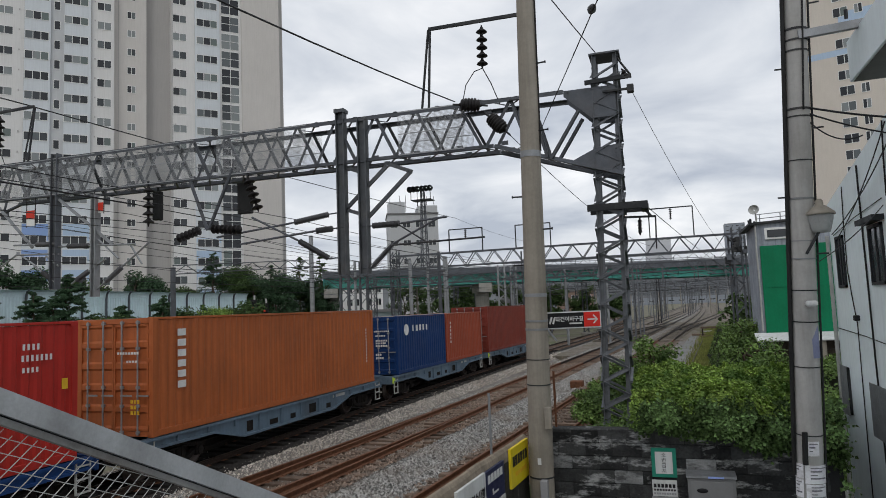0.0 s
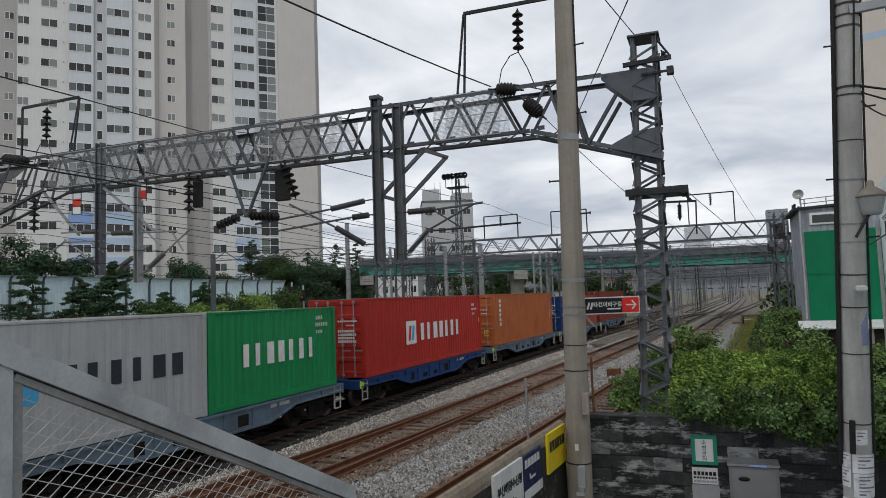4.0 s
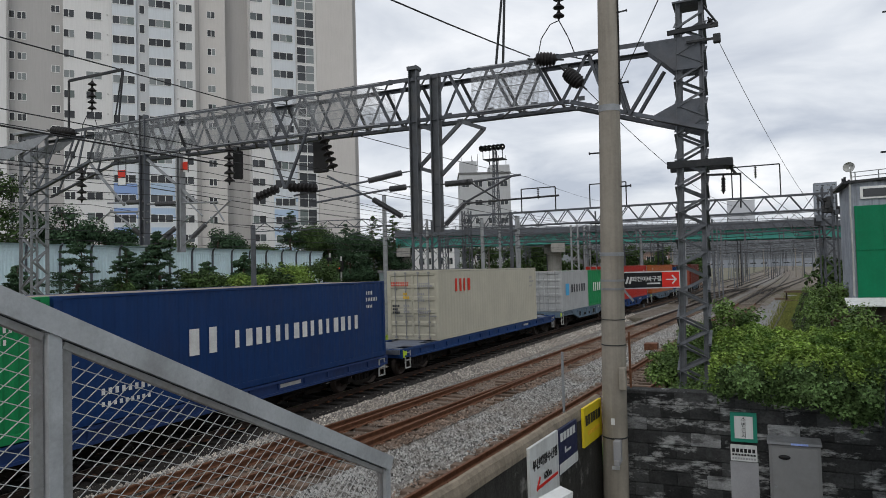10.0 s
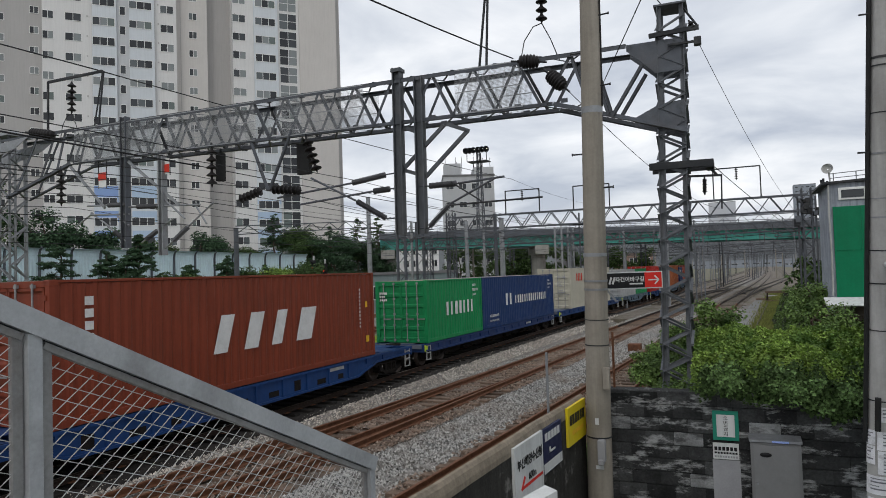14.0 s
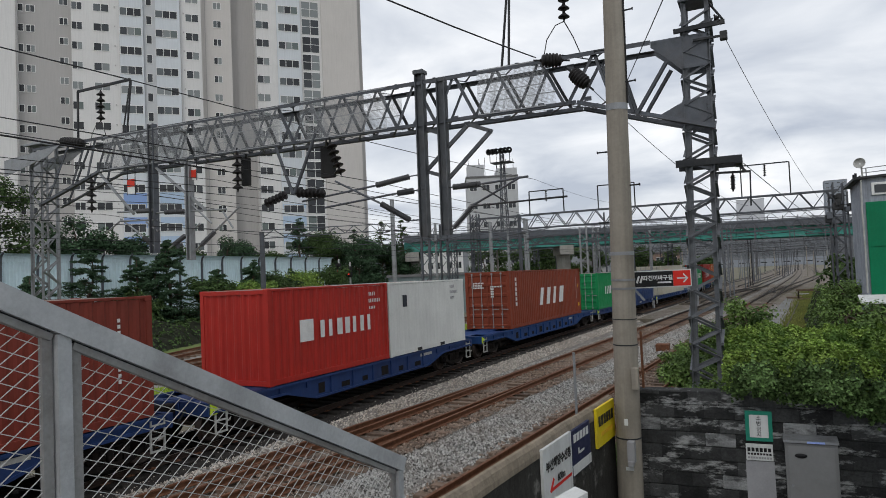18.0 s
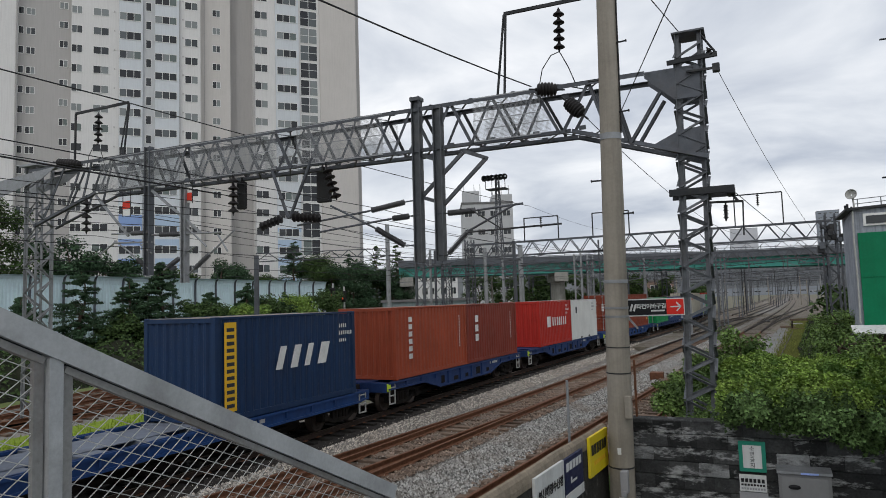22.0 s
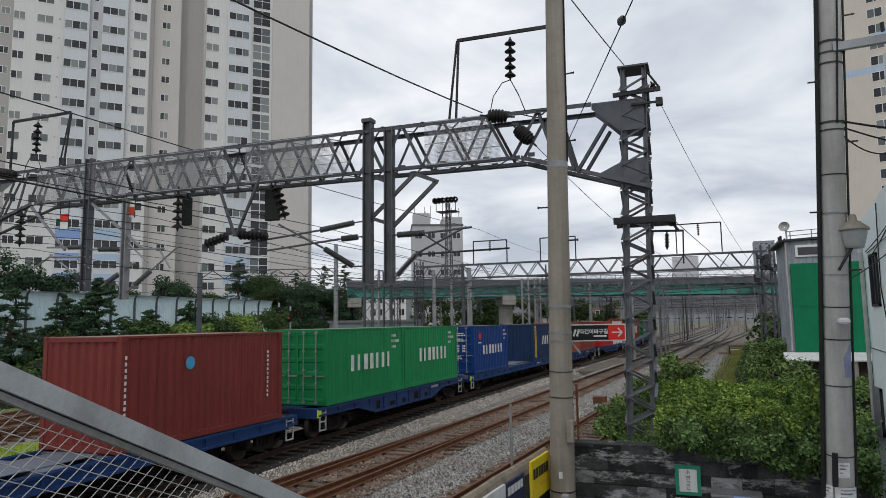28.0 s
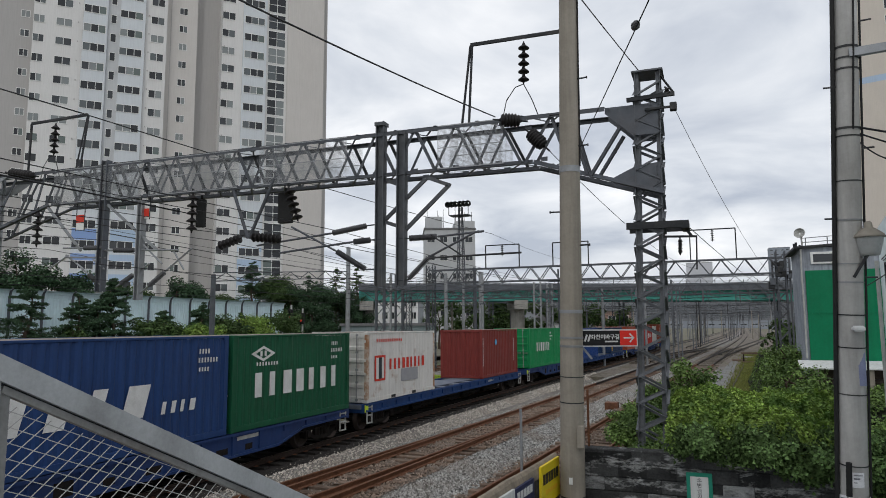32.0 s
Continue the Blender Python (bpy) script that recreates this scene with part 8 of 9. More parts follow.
# ---- utility poles ----
def utility_pole(label, base, top, r0, r1, clamps, m_shaft=M_POLE):
    t = thing("utility_pole", label, "utility pole", "utility poles")
    b, q = Vector(base), Vector(top)
    g = Geo()
    g.lathe(b, q - b, [((q - b).length * i / 12, r0 + (r1 - r0) * i / 12) for i in range(13)] + [((q - b).length, 0.0)], 36)
    part("shaft", g, m_shaft, t)
    ln = q.z - b.z
    at = lambda z: b.lerp(q, (z - b.z) / ln)
    rad = lambda z: r0 + (r1 - r0) * (z - b.z) / ln
    for z, h, m in clamps:
        g = Geo()
        c, c2 = at(z), at(z + h)
        g.cyl(c, c2, rad(z) + 0.006, rad(z) + 0.006, 36)
        part("band", g, m, t)
    return t, at, rad


P1, p1at, p1r = utility_pole("plain grey concrete utility pole with step bolts", (-1.905, 9.83, -0.62), (-1.69, 9.58, 9.6), 0.185, 0.125,
                             [(6.02, 0.09, M_GALV), (3.98, 0.05, M_GALV), (3.62, 0.03, M_GALV), (3.50, 0.03, M_GALV), (2.72, 0.015, M_DARKSTEEL), (1.42, 0.02, M_DARKSTEEL), (3.08, 0.012, M_DARKSTEEL)])
for i, z in enumerate((7.4, 6.9, 6.4, 5.45, 4.95, 4.45)):
    s = 1 if i % 2 == 0 else -1
    c = p1at(z)
    g = Geo()
    g.cyl((c.x + s * p1r(z) * 0.9, c.y - 0.03, z), (c.x + s * (p1r(z) + 0.13), c.y - 0.05, z), 0.012, n=8)
    g.cyl((c.x + s * (p1r(z) + 0.125), c.y - 0.05, z), (c.x + s * (p1r(z) + 0.14), c.y - 0.05, z), 0.02, n=8)
    part("step_bolt", g, M_DARKSTEEL, P1)
g = Geo()
g.tube([p1at(z) + Vector((p1r(z) + 0.012, -0.03 + 0.012 * math.sin(z * 3), 0)) for z in (9.4, 8.5, 7.6, 7.0, 6.5, 6.1)], 0.012, 6)
part("earth_cable", g, M_BLACK, P1)
c = p1at(2.35)
g = Geo()
g.box(c.x + 0.10, c.y - 0.2, 2.12, c.x + 0.19, c.y - 0.1, 2.42, 0.006)
part("conduit_box", g, M_POLE, P1)
c = p1at(1.25)
g = Geo()
g.box(c.x + 0.02, c.y - 0.26, 1.12, c.x + 0.12, c.y - 0.16, 1.42, 0.01)
g.box(c.x + 0.03, c.y - 0.29, 1.08, c.x + 0.10, c.y - 0.2, 1.16, 0.01)
part("switch_box", g, M_LET_G, P1, "small pale switch box")
for z, w, h in ((1.0, 0.11, 0.05), (1.62, 0.05, 0.09)):
    c = p1at(z)
    g = Geo()
    g.box(c.x - 0.02, c.y - p1r(z) - 0.008, z, c.x - 0.02 + w, c.y - p1r(z) - 0.002, z + h)
    part("sticker", g, M_BOARD_W, P1)
# bracket sign with a red arrow panel
S1 = thing("bracket_sign", "black and red bracket sign with a white arrow on the pole", "sign")
A = Matrix.Translation((-1.74, 10.0, 3.62)) @ Matrix.Rotation(math.radians(25.0), 4, "Z")
S1.matrix_basis = A


def srect(x0, x1, z0, z1, y0, y1, m, nm):
    g = Geo()
    g.box(x0, y0, z0, x1, y1, z1)
    return part(nm, g, m, S1)


srect(-0.01, 0.85, -0.125, 0.125, -0.02, 0.02, M_BOARD_W, "frame")
srect(0.005, 0.585, -0.108, 0.108, -0.026, -0.021, M_BOARD_K, "black_panel")
srect(0.587, 0.835, -0.108, 0.108, -0.026, -0.021, M_SIGN_R, "red_panel")
letters(S1, "좌천이바구길", pose(0.365, -0.029, -0.012, 90, 0, 0), 0.078, M_BOARD_W, 0.002, "sign_text")
srect(0.36, 0.555, -0.062, -0.04, -0.030, -0.027, M_BOARD_W, "bar")
for dx in (0.06, 0.11):
    g = Geo()
    g.beam((dx, -0.029, -0.05), (dx + 0.035, -0.029, 0.05), 0.003, 0.028, (0, 0, 1))
    part("emblem_stroke", g, M_BOARD_W, S1)
g = Geo()
g.beam((0.64, -0.029, 0), (0.79, -0.029, 0), 0.003, 0.018)
g.beam((0.73, -0.029, 0.062), (0.793, -0.029, -0.004), 0.003, 0.02)
g.beam((0.73, -0.029, -0.062), (0.793, -0.029, 0.004), 0.003, 0.02)
part("arrow", g, M_BOARD_W, S1, "white arrow")
for p, q in (((-0.12, 0, 0.07), (0.0, 0, 0.07)), ((-0.12, 0, -0.07), (0.0, 0, -0.07)), ((0.02, 0, -0.12), (0.16, -0.02, -0.30))):
    g = Geo()
    g.beam(p, q, 0.025, 0.03)
    part("bracket", g, M_GALV, S1)

P2, p2at, p2r = utility_pole("grey concrete utility pole with conduits, bands and posters", (1.30, 8.75, -0.62), (1.69, 8.12, 9.6), 0.153, 0.100,
                             [(6.82, 0.025, M_DARKSTEEL), (6.70, 0.020, M_DARKSTEEL), (6.58, 0.020, M_DARKSTEEL), (5.92, 0.025, M_DARKSTEEL), (5.84, 0.015, M_DARKSTEEL), (5.35, 0.012, M_DARKSTEEL), (4.92, 0.020, M_GALV), (4.45, 0.012, M_GALV), (4.25, 0.015, M_GALV), (3.9, 0.012, M_DARKSTEEL), (3.55, 0.012, M_DARKSTEEL), (3.05, 0.012, M_DARKSTEEL), (2.3, 0.012, M_DARKSTEEL)], M_POLE2)
for off, r, z0, nm in ((-1, 0.024, 1.85, "conduit"), (1, 0.012, -0.6, "cable")):
    g = Geo()
    zs = [9.4 - i * 0.6 for i in range(30) if 9.4 - i * 0.6 > z0] + [z0]
    g.tube([p2at(z) + Vector((off * (p2r(z) + r), -0.04, 0)) for z in zs], r, 12)
    part(nm, g, M_BLACK, P2, "black cable conduit" if nm == "conduit" else "")
g = Geo()
g.tube([p2at(z) + Vector((-(p2r(z)) * 0.55, -p2r(z) - 0.06, 0)) for z in (2.35, 2.2, 2.0)], 0.03, 12)
part("conduit", g, M_BLACK, P2)
g = Geo()
g.tube([p2at(z) + Vector((0.04 + 0.02 * math.sin(z), -p2r(z) - 0.012, 0)) for z in (9, 8, 7, 6.2, 5.9)], 0.01, 6)
part("cable", g, M_BLACK, P2)
for i, z in enumerate((7.85, 7.1, 6.4, 5.7, 4.95, 4.3)):
    c = p2at(z)
    s = -1 if i % 2 == 0 else 1
    g = Geo()
    g.cyl((c.x + s * p2r(z), c.y - 0.05, z), (c.x + s * (p2r(z) + 0.12), c.y - 0.06, z), 0.010, n=8)
    part("step_bolt", g, M_DARKSTEEL, P2)
c = p2at(3.72)
g = Geo()
g.box(c.x - 0.02, c.y - p2r(3.7) - 0.13, 3.72, c.x + 0.09, c.y - p2r(3.7) - 0.02, 3.785, 0.02)
part("camera_box", g, M_BOARD_W, P2, "small white camera on a bracket")
g = Geo()
for i in range(4):
    f0, f1, r = 0.2 + i * 0.16, 0.36 + i * 0.16, p2r(3.3) + 0.004
    g.face([(c.x + math.sin(f) * r, c.y + 0.03 - math.cos(f) * r, zz) for f, zz in ((f0, 3.15), (f1, 3.15), (f1, 3.5), (f0, 3.5))])
part("faded_sticker", g, mat("faded_blue_sticker", (0.22, 0.24, 0.36), 0.7, 0, 0.2, 8), P2, "faded blue paper sticker")
M_PAPER = mat("torn_white_paper", (0.80, 0.80, 0.82), 0.8, 0, 0.1, 6, 0.2, 30, (0.45, 0.44, 0.44), 0.6, 9.0, 0.5, 0.62)
M_INK = mat("grey_print", (0.20, 0.20, 0.22), 0.8, 0, 0.2, 20)


def wrap(nm, z, h, a0, a1, lift, m, parent, label=""):
    """A sheet bent round the pole between two angles."""
    g = Geo()
    n = 6
    rr = [(p2at(zz), p2r(zz) + lift, zz) for zz in (z, z + h)]
    for i in range(n):
        f0, f1 = a0 + (a1 - a0) * i / n, a0 + (a1 - a0) * (i + 1) / n
        q = []
        for (cc, r, zz), fs in ((rr[0], (f0, f1)), (rr[1], (f1, f0))):
            q += [(cc.x + math.sin(f) * r, cc.y - math.cos(f) * r, zz) for f in fs]
        g.face(q)
    return part(nm, g, m, parent, label)


for z, h, a0, a1, lift in ((2.08, 0.16, -0.35, 0.55, 0.006), (1.78, 0.20, -0.5, 1.3, 0.014), (1.52, 0.25, -0.45, 1.25, 0.010), (1.83, 0.16, -1.5, -0.6, 0.016), (1.62, 0.20, -1.45, -0.62, 0.012), (1.30, 0.20, -1.4, 0.9, 0.012), (1.0, 0.26, -1.2, 1.0, 0.008)):
    sheet = wrap("poster", z, h, a0, a1, lift, M_PAPER, P2, "torn white paper poster")
    k = 0
    zz = z + h - 0.035
    while zz > z + 0.02:
        wrap("bar", zz, 0.010 + 0.006 * (k % 2), a0 + 0.2 * (a1 - a0), a0 + (0.85 - 0.2 * (k % 3)) * (a1 - a0), lift + 0.003, M_INK, sheet)
        zz -= 0.038
        k += 1
g = Geo()
c = p2at(6.75)
g.beam((c.x, c.y - 0.1, 6.74), (c.x + 2.6, c.y + 0.3, 7.0), 0.07, 0.09)
arm = part("cross_arm", g, M_GALV, P2)
for i in range(5):
    g = Geo()
    g.cyl((c.x + 0.5 + i * 0.45, c.y - 0.07 + i * 0.07, 6.86 + i * 0.045), (c.x + 0.5 + i * 0.45, c.y - 0.07 + i * 0.07, 6.96 + i * 0.045), 0.02, n=8)
    part("bolt", g, M_DARKSTEEL, arm)
# street lantern on the pole
c = p2at(4.65)
lan = thing("street_lantern", "weathered street lantern with a conical hood and clear bowl", "street lamp")
lx, ly = c.x + 0.17, c.y - 0.1
g = Geo()
g.lathe((lx, ly, 4.90), (0, 0, -1), [(0, 0.02), (0.015, 0.036), (0.07, 0.042), (0.08, 0.065), (0.145, 0.142), (0.165, 0.152), (0.178, 0.152), (0.178, 0.13)], 28)
part("hood", g, M_POLE, lan)
g = Geo()
g.lathe((lx, ly, 4.72), (0, 0, -1), [(0, 0.13), (0.04, 0.127), (0.15, 0.10), (0.19, 0.088), (0.19, 0.0)], 28)
part("bowl", g, mat("dusty_lantern_bowl", (0.34, 0.35, 0.34), 0.3, 0, 0.1, 4), lan, "dusty translucent bowl")
g = Geo()
g.beam((c.x, ly, 4.3), (c.x + 0.18, ly, 4.6), 0.03, 0.03)
g.beam((c.x + 0.18, ly, 4.6), (lx, ly, 4.86), 0.03, 0.03)
part("bracket", g, M_DARKSTEEL, lan)
# cables from the pole to the house
for p, q, s, r in (((p2at(5.9).x, 8.25, 5.95), (3.4, 8.9, 5.75), 0.06, 0.013), ((p2at(5.9).x, 8.25, 5.9), (3.4, 9.2, 5.6), 0.1, 0.010), ((2.45, 8.6, 5.75), (2.57, 11.9, 4.7), 0.12, 0.008), ((2.5, 8.6, 5.6), (2.57, 12.2, 4.8), 0.1, 0.008), ((1.62, 8.3, 5.8), (2.2, 8.5, 5.6), 0.12, 0.008), ((1.6, 8.3, 4.2), (2.57, 9.4, 4.9), 0.05, 0.006)):
    wire(p, q, s, r, 10, "service cables", "black service cable running to the house")

# ---- white house ----
house = thing("white_house", "pale blue-white rendered house beside the railway wall", "house")
HX = 2.6
g = Geo()
g.box(HX, -2.0, -0.62, 9.0, 9.06, 5.95)
part("wall", g, M_WHITE, house)
g = Geo()
g.hexa([(HX, 9.06, -0.62), (9, 9.06, -0.62), (9, 12.5, -0.62), (HX, 12.5, -0.62)], [(HX, 9.06, 5.95), (9, 9.06, 5.95), (9, 12.5, 5.32), (HX, 12.5, 5.32)])
part("wall", g, M_WHITE, house)
g = Geo()
g.box(HX + 0.12, -2.0, 5.95, 9.0, 8.55, 6.3)
part("upper_wall", g, M_WHITE, house)
g = Geo()
g.box(2.2, -2.3, 6.304, 9.5, 8.8, 6.78)
part("eave", g, M_WHITE, house, "overhanging concrete eave")
M_SOFFIT = mat("dark_soffit", (0.16, 0.16, 0.15), 0.9, 0, 0.1, 2)
g = Geo()
g.box(2.23, -2.25, 6.292, 9.4, 8.77, 6.30)
part("soffit", g, M_SOFFIT, house)
for y0, y1, z0, z1, hood in ((11.62, 12.08, 3.94, 4.74, 0), (9.62, 10.22, 3.94, 4.72, 1), (12.0, 12.42, 1.98, 2.7, 0), (9.95, 10.75, 1.92, 2.6, 0)):
    g = Geo()
    w = 0.04
    g.box(HX - 0.03, y0, z0, HX + 0.02, y0 + w, z1)
    g.box(HX - 0.03, y1 - w, z0, HX + 0.02, y1, z1)
    g.box(HX - 0.03, y0, z0, HX + 0.02, y1, z0 + w)
    g.box(HX - 0.03, y0, z1 - w, HX + 0.02, y1, z1)
    g.box(HX - 0.02, (y0 + y1) / 2 - 0.02, z0, HX + 0.02, (y0 + y1) / 2 + 0.02, z1)
    wn = part("window", g, M_DARKSTEEL, house)
    for a, b in ((y0 + w, (y0 + y1) / 2 - 0.02), ((y0 + y1) / 2 + 0.02, y1 - w)):
        g = Geo()
        g.box(HX - 0.008, a, z0 + w, HX + 0.01, b, z1 - w)
        part("pane", g, M_GLASS, wn)
    if z0 < 3:
        g = Geo()
        n = 26
        for i in range(n):
            y = y0 + (y1 - y0) * (i + 0.5) / n
            g.box(HX - 0.05, y - 0.007, z0 - 0.02, HX - 0.042, y + 0.007, z1 + 0.02)
        part("grille", g, M_GALV, wn, "fine grey steel grille")
    if hood:
        g = Geo()
        g.box(HX - 0.14, y0 - 0.1, z1 + 0.02, HX, y1 + 0.1, z1 + 0.09)
        part("hood", g, M_DARKSTEEL, wn)
for ya, za, yb, zb, r in ((10.5, 5.6, 10.35, 0.2, 0.012), (11.4, 5.45, 11.5, 4.2, 0.008), (11.5, 4.2, 11.2, 3.4, 0.008), (11.2, 3.4, 11.25, 0.0, 0.008), (12.45, 3.3, 9.2, 3.15, 0.006), (12.2, 4.78, 9.5, 5.0, 0.006), (9.2, 5.9, 9.3, 5.0, 0.01)):
    g = Geo()
    g.tube([(HX - 0.015, ya, za), (HX - 0.02, (ya + yb) / 2, (za + zb) / 2 + 0.02), (HX - 0.015, yb, zb)], r, 6)
    part("wall_cable", g, M_BLACK, house)
g = Geo()
g.box(HX - 0.07, 11.1, 3.45, HX, 11.18, 3.53, 0.01)
part("junction_box", g, M_BLACK, house)
g = Geo()
g.cyl((HX - 0.05, 12.45, -0.6), (HX - 0.05, 12.45, 4.8), 0.03, n=10)
part("down_pipe", g, M_STEP, house)

# ---- green-clad building ----
gb = thing("green_clad_building", "white building with a green sheet-clad front and roof aerials", "building")
g = Geo()
g.box(3.22, 27.35, -0.62, 9.0, 30.65, 6.55)
part("wall", g, mat("stained_blue_white_render", (0.37, 0.40, 0.45), 0.85, 0, 0.15, 0.9, 0.2, 30, (0.20, 0.21, 0.24), 0.7, 1.0, streak=0.5), gb)
g = Geo()
for i in range(6):
    g.box(3.30 + i * 0.85, 27.28, 2.55, 3.30 + (i + 1) * 0.85 - 0.006, 27.345, 5.72)
part("green_cladding", g, M_GREENP, gb, "green sheet cladding")
g = Geo()
g.box(3.30, 27.26, 4.18, 8.4, 27.285, 4.22)
g.box(3.28, 27.26, 2.5, 8.4, 27.30, 2.56)
part("cladding_rail", g, M_GREENP, gb)
g = Geo()
g.box(3.5, 27.28, 5.95, 4.35, 27.36, 6.38, 0.01)
wn = part("window", g, M_FRAME, gb)
g = Geo()
g.box(3.58, 27.262, 6.02, 4.27, 27.279, 6.3)
part("pane", g, M_GLASS, wn)
g = Geo()
g.hexa([(2.88, 26.6, 2.26), (9.0, 26.6, 2.26), (9.0, 27.27, 2.50), (2.88, 27.27, 2.50)], [(2.88, 26.6, 2.30), (9.0, 26.6, 2.30), (9.0, 27.27, 2.54), (2.88, 27.27, 2.54)])
part("awning", g, M_BOARD_W, gb, "pale metal awning")
M_PLANK = mat("dark_weathered_planks", (0.075, 0.06, 0.05), 0.9, 0, 0.3, 3, 0.4, 30, (0.13, 0.11, 0.09), 0.5, 1.5, island=0.3)
for i in range(9):
    g = Geo()
    g.box(3.24, 27.22 - 0.012 * (i % 2), -0.6 + i * 0.315, 8.6, 27.34, -0.6 + (i + 1) * 0.315 - 0.012)
    part("plank", g, M_PLANK, gb)
for x in (2.95, 4.6, 6.4):
    g = Geo()
    g.box(x + 0.35, 26.68, -0.62, x + 0.49, 26.82, 2.27)
    part("awning_post", g, M_POLE, gb)
g = Geo()
g.hexa([(2.98, 27.2, 6.52), (9.2, 27.2, 6.78), (9.2, 30.8, 6.78), (2.98, 30.8, 6.52)], [(2.98, 27.2, 6.60), (9.2, 27.2, 6.86), (9.2, 30.8, 6.86), (2.98, 30.8, 6.60)])
part("roof_edge", g, M_DARKSTEEL, gb)
g = Geo()
for i in range(8):
    g.cyl((3.4 + i * 0.7, 27.5, 6.58 + i * 0.03), (3.4 + i * 0.7, 27.5, 6.92 + i * 0.03), 0.018, n=6)
for z in (6.76, 6.92):
    g.cyl((3.3, 27.5, z), (8.5, 27.5, z + 0.22), 0.016, n=6)
part("roof_railing", g, M_GALV, gb)
g = Geo()
g.cyl((3.30, 27.6, 6.55), (3.28, 27.6, 7.0), 0.03, n=8)
g.lathe((3.24, 27.62, 7.12), (-0.3, -1, 0.25), [(-0.06, 0.02), (-0.05, 0.12), (0, 0.16), (0.04, 0.19), (0.045, 0.18)], 20)
part("satellite_dish", g, M_STEP, gb, "pale satellite dish on a stub mast")
for i in range(4):
    g = Geo()
    g.cyl((3.05 + 0.12 * i, 27.8 + 0.5 * i, 6.55), (3.05 + 0.12 * i, 27.8 + 0.5 * i, 6.76 + 0.1 * (i % 2)), 0.04, n=8)
    part("roof_pipe", g, M_DARKSTEEL, gb)
g = Geo()
g.tube([(3.2, 27.3, 6.5), (3.18, 27.28, 5.5), (3.2, 27.3, 4.0), (3.18, 27.3, 2.6)], 0.03, 8)
part("down_pipe", g, M_STEP, gb)

# ---- ivy hedge, shrubs along the side track ----
def ivy(x, y):
    if y < 10.3:
        return 2.02
    z = 2.05 + 0.30 * min(1, (y - 10.2) / 0.2) + 0.17 * min(1, (y - 10.2) / 2.6) + mound_height(x, y, 0.0, 0.22, 1.0, 2.0)
    z += 0.13 * noise.noise(Vector((x * 3.4, y * 3.4, 0.7))) + 0.10 * noise.noise(Vector((x * 8.0, y * 6.0, 3.7)))
    z -= 0.9 * max(0.0, -0.55 - x) ** 1.2
    return z - 0.30 * max(0, y - 14.2)


hedge("ivy_hedge", "dense green ivy-covered hedge spilling over a block wall", -0.62, 1.97, 10.22, 16.5, ivy, 100000, 0.047, 5, M_LEAF, skirt=False)
# ivy hanging over the wall: tufts of drooping leaves with dark gaps between them
rng = random.Random(15)
pts = []
back = []
for k in range(600):
    x = -0.50 + 2.52 * rng.random() ** 0.85
    deep = 0.0 + 0.34 * max(0.0, min(1.0, (x + 0.1) / 1.3)) * (0.7 + 0.9 * noise.noise(Vector((x * 2.3, 0.4, 0))) + 0.6 * noise.noise(Vector((x * 7.0, 1.4, 0))))
    if x > 1.65:
        deep += (x - 1.65) * 1.5
    top = 2.42 - 0.25 * max(0.0, -0.2 - x)
    z = top - (top - 2.06 + deep) * rng.random() ** 0.85
    clump = noise.noise(Vector((x * 3.0, z * 4.5, 5.0)))
    if clump < -0.22 and x < 1.6:
        continue
    out = 0.06 + 0.30 * clump + (0.13 if z < 2.1 else 0.13 - 0.35 * (z - 2.1))
    c = Vector((x, BY - max(0.03, out), z))
    # recessed clumps take the darker leaf colour as painted shade
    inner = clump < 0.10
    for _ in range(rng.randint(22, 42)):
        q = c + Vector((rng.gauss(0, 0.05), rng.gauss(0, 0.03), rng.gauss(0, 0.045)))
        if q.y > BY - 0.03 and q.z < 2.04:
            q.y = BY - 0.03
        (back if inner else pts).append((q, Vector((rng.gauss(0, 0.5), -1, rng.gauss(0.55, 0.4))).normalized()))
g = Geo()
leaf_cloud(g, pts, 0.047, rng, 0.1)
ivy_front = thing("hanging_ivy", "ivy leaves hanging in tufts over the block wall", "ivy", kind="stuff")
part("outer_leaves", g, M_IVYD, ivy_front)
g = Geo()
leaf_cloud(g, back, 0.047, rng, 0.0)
part("inner_leaves", g, M_LEAF2, ivy_front, "leaves coloured darker for the shade inside the tufts")


def scrub(x, y):
    return mound_height(x, y, 1.05, 0.8, 0.7, 7.0) - 0.55 * max(0, -1.2 - x) - 0.10 * max(0, y - 17)


hedge("trackside_scrub", "loose green scrub around the foot of the mast", -2.9, 0.6, 11.0, 27.0, scrub, 40000, 0.06, 6, M_SHRUB, category="shrubs")


def bank(x, y):
    return mound_height(x, y, 1.5, 0.9, 0.5, 9.0) - 1.6 * max(0, 0.045 * y + 0.75 - x) - 0.9 * max(0, 1.0 - abs(x - 0.035 * y - 0.3) / 1.2)


hedge("shrub_bank", "dark green shrub bank below the green-clad building", 0.9, 5.2, 18.0, 56.0, bank, 60000, 0.085, 7, M_SHRUB, category="shrubs")
for x, y, h, r in ((-0.80, 20.0, 3.6, 0.85), (-0.5, 21.2, 3.0, 0.7), (-1.0, 20.5, 2.6, 0.9), (-1.5, 22.5, 2.2, 0.8), (2.5, 24.5, 3.2, 0.9), (2.9, 30.0, 3.6, 1.0), (3.4, 38, 3.4, 1.1), (-2.0, 19.5, 1.9, 0.7), (-2.2, 30.0, 2.0, 0.8), (-2.9, 26.0, 1.6, 0.6)):
    tree(x, y, h, r, int(y * 11), M_SHRUB, "green shrub beside the side track", False, 5200, 0.085)

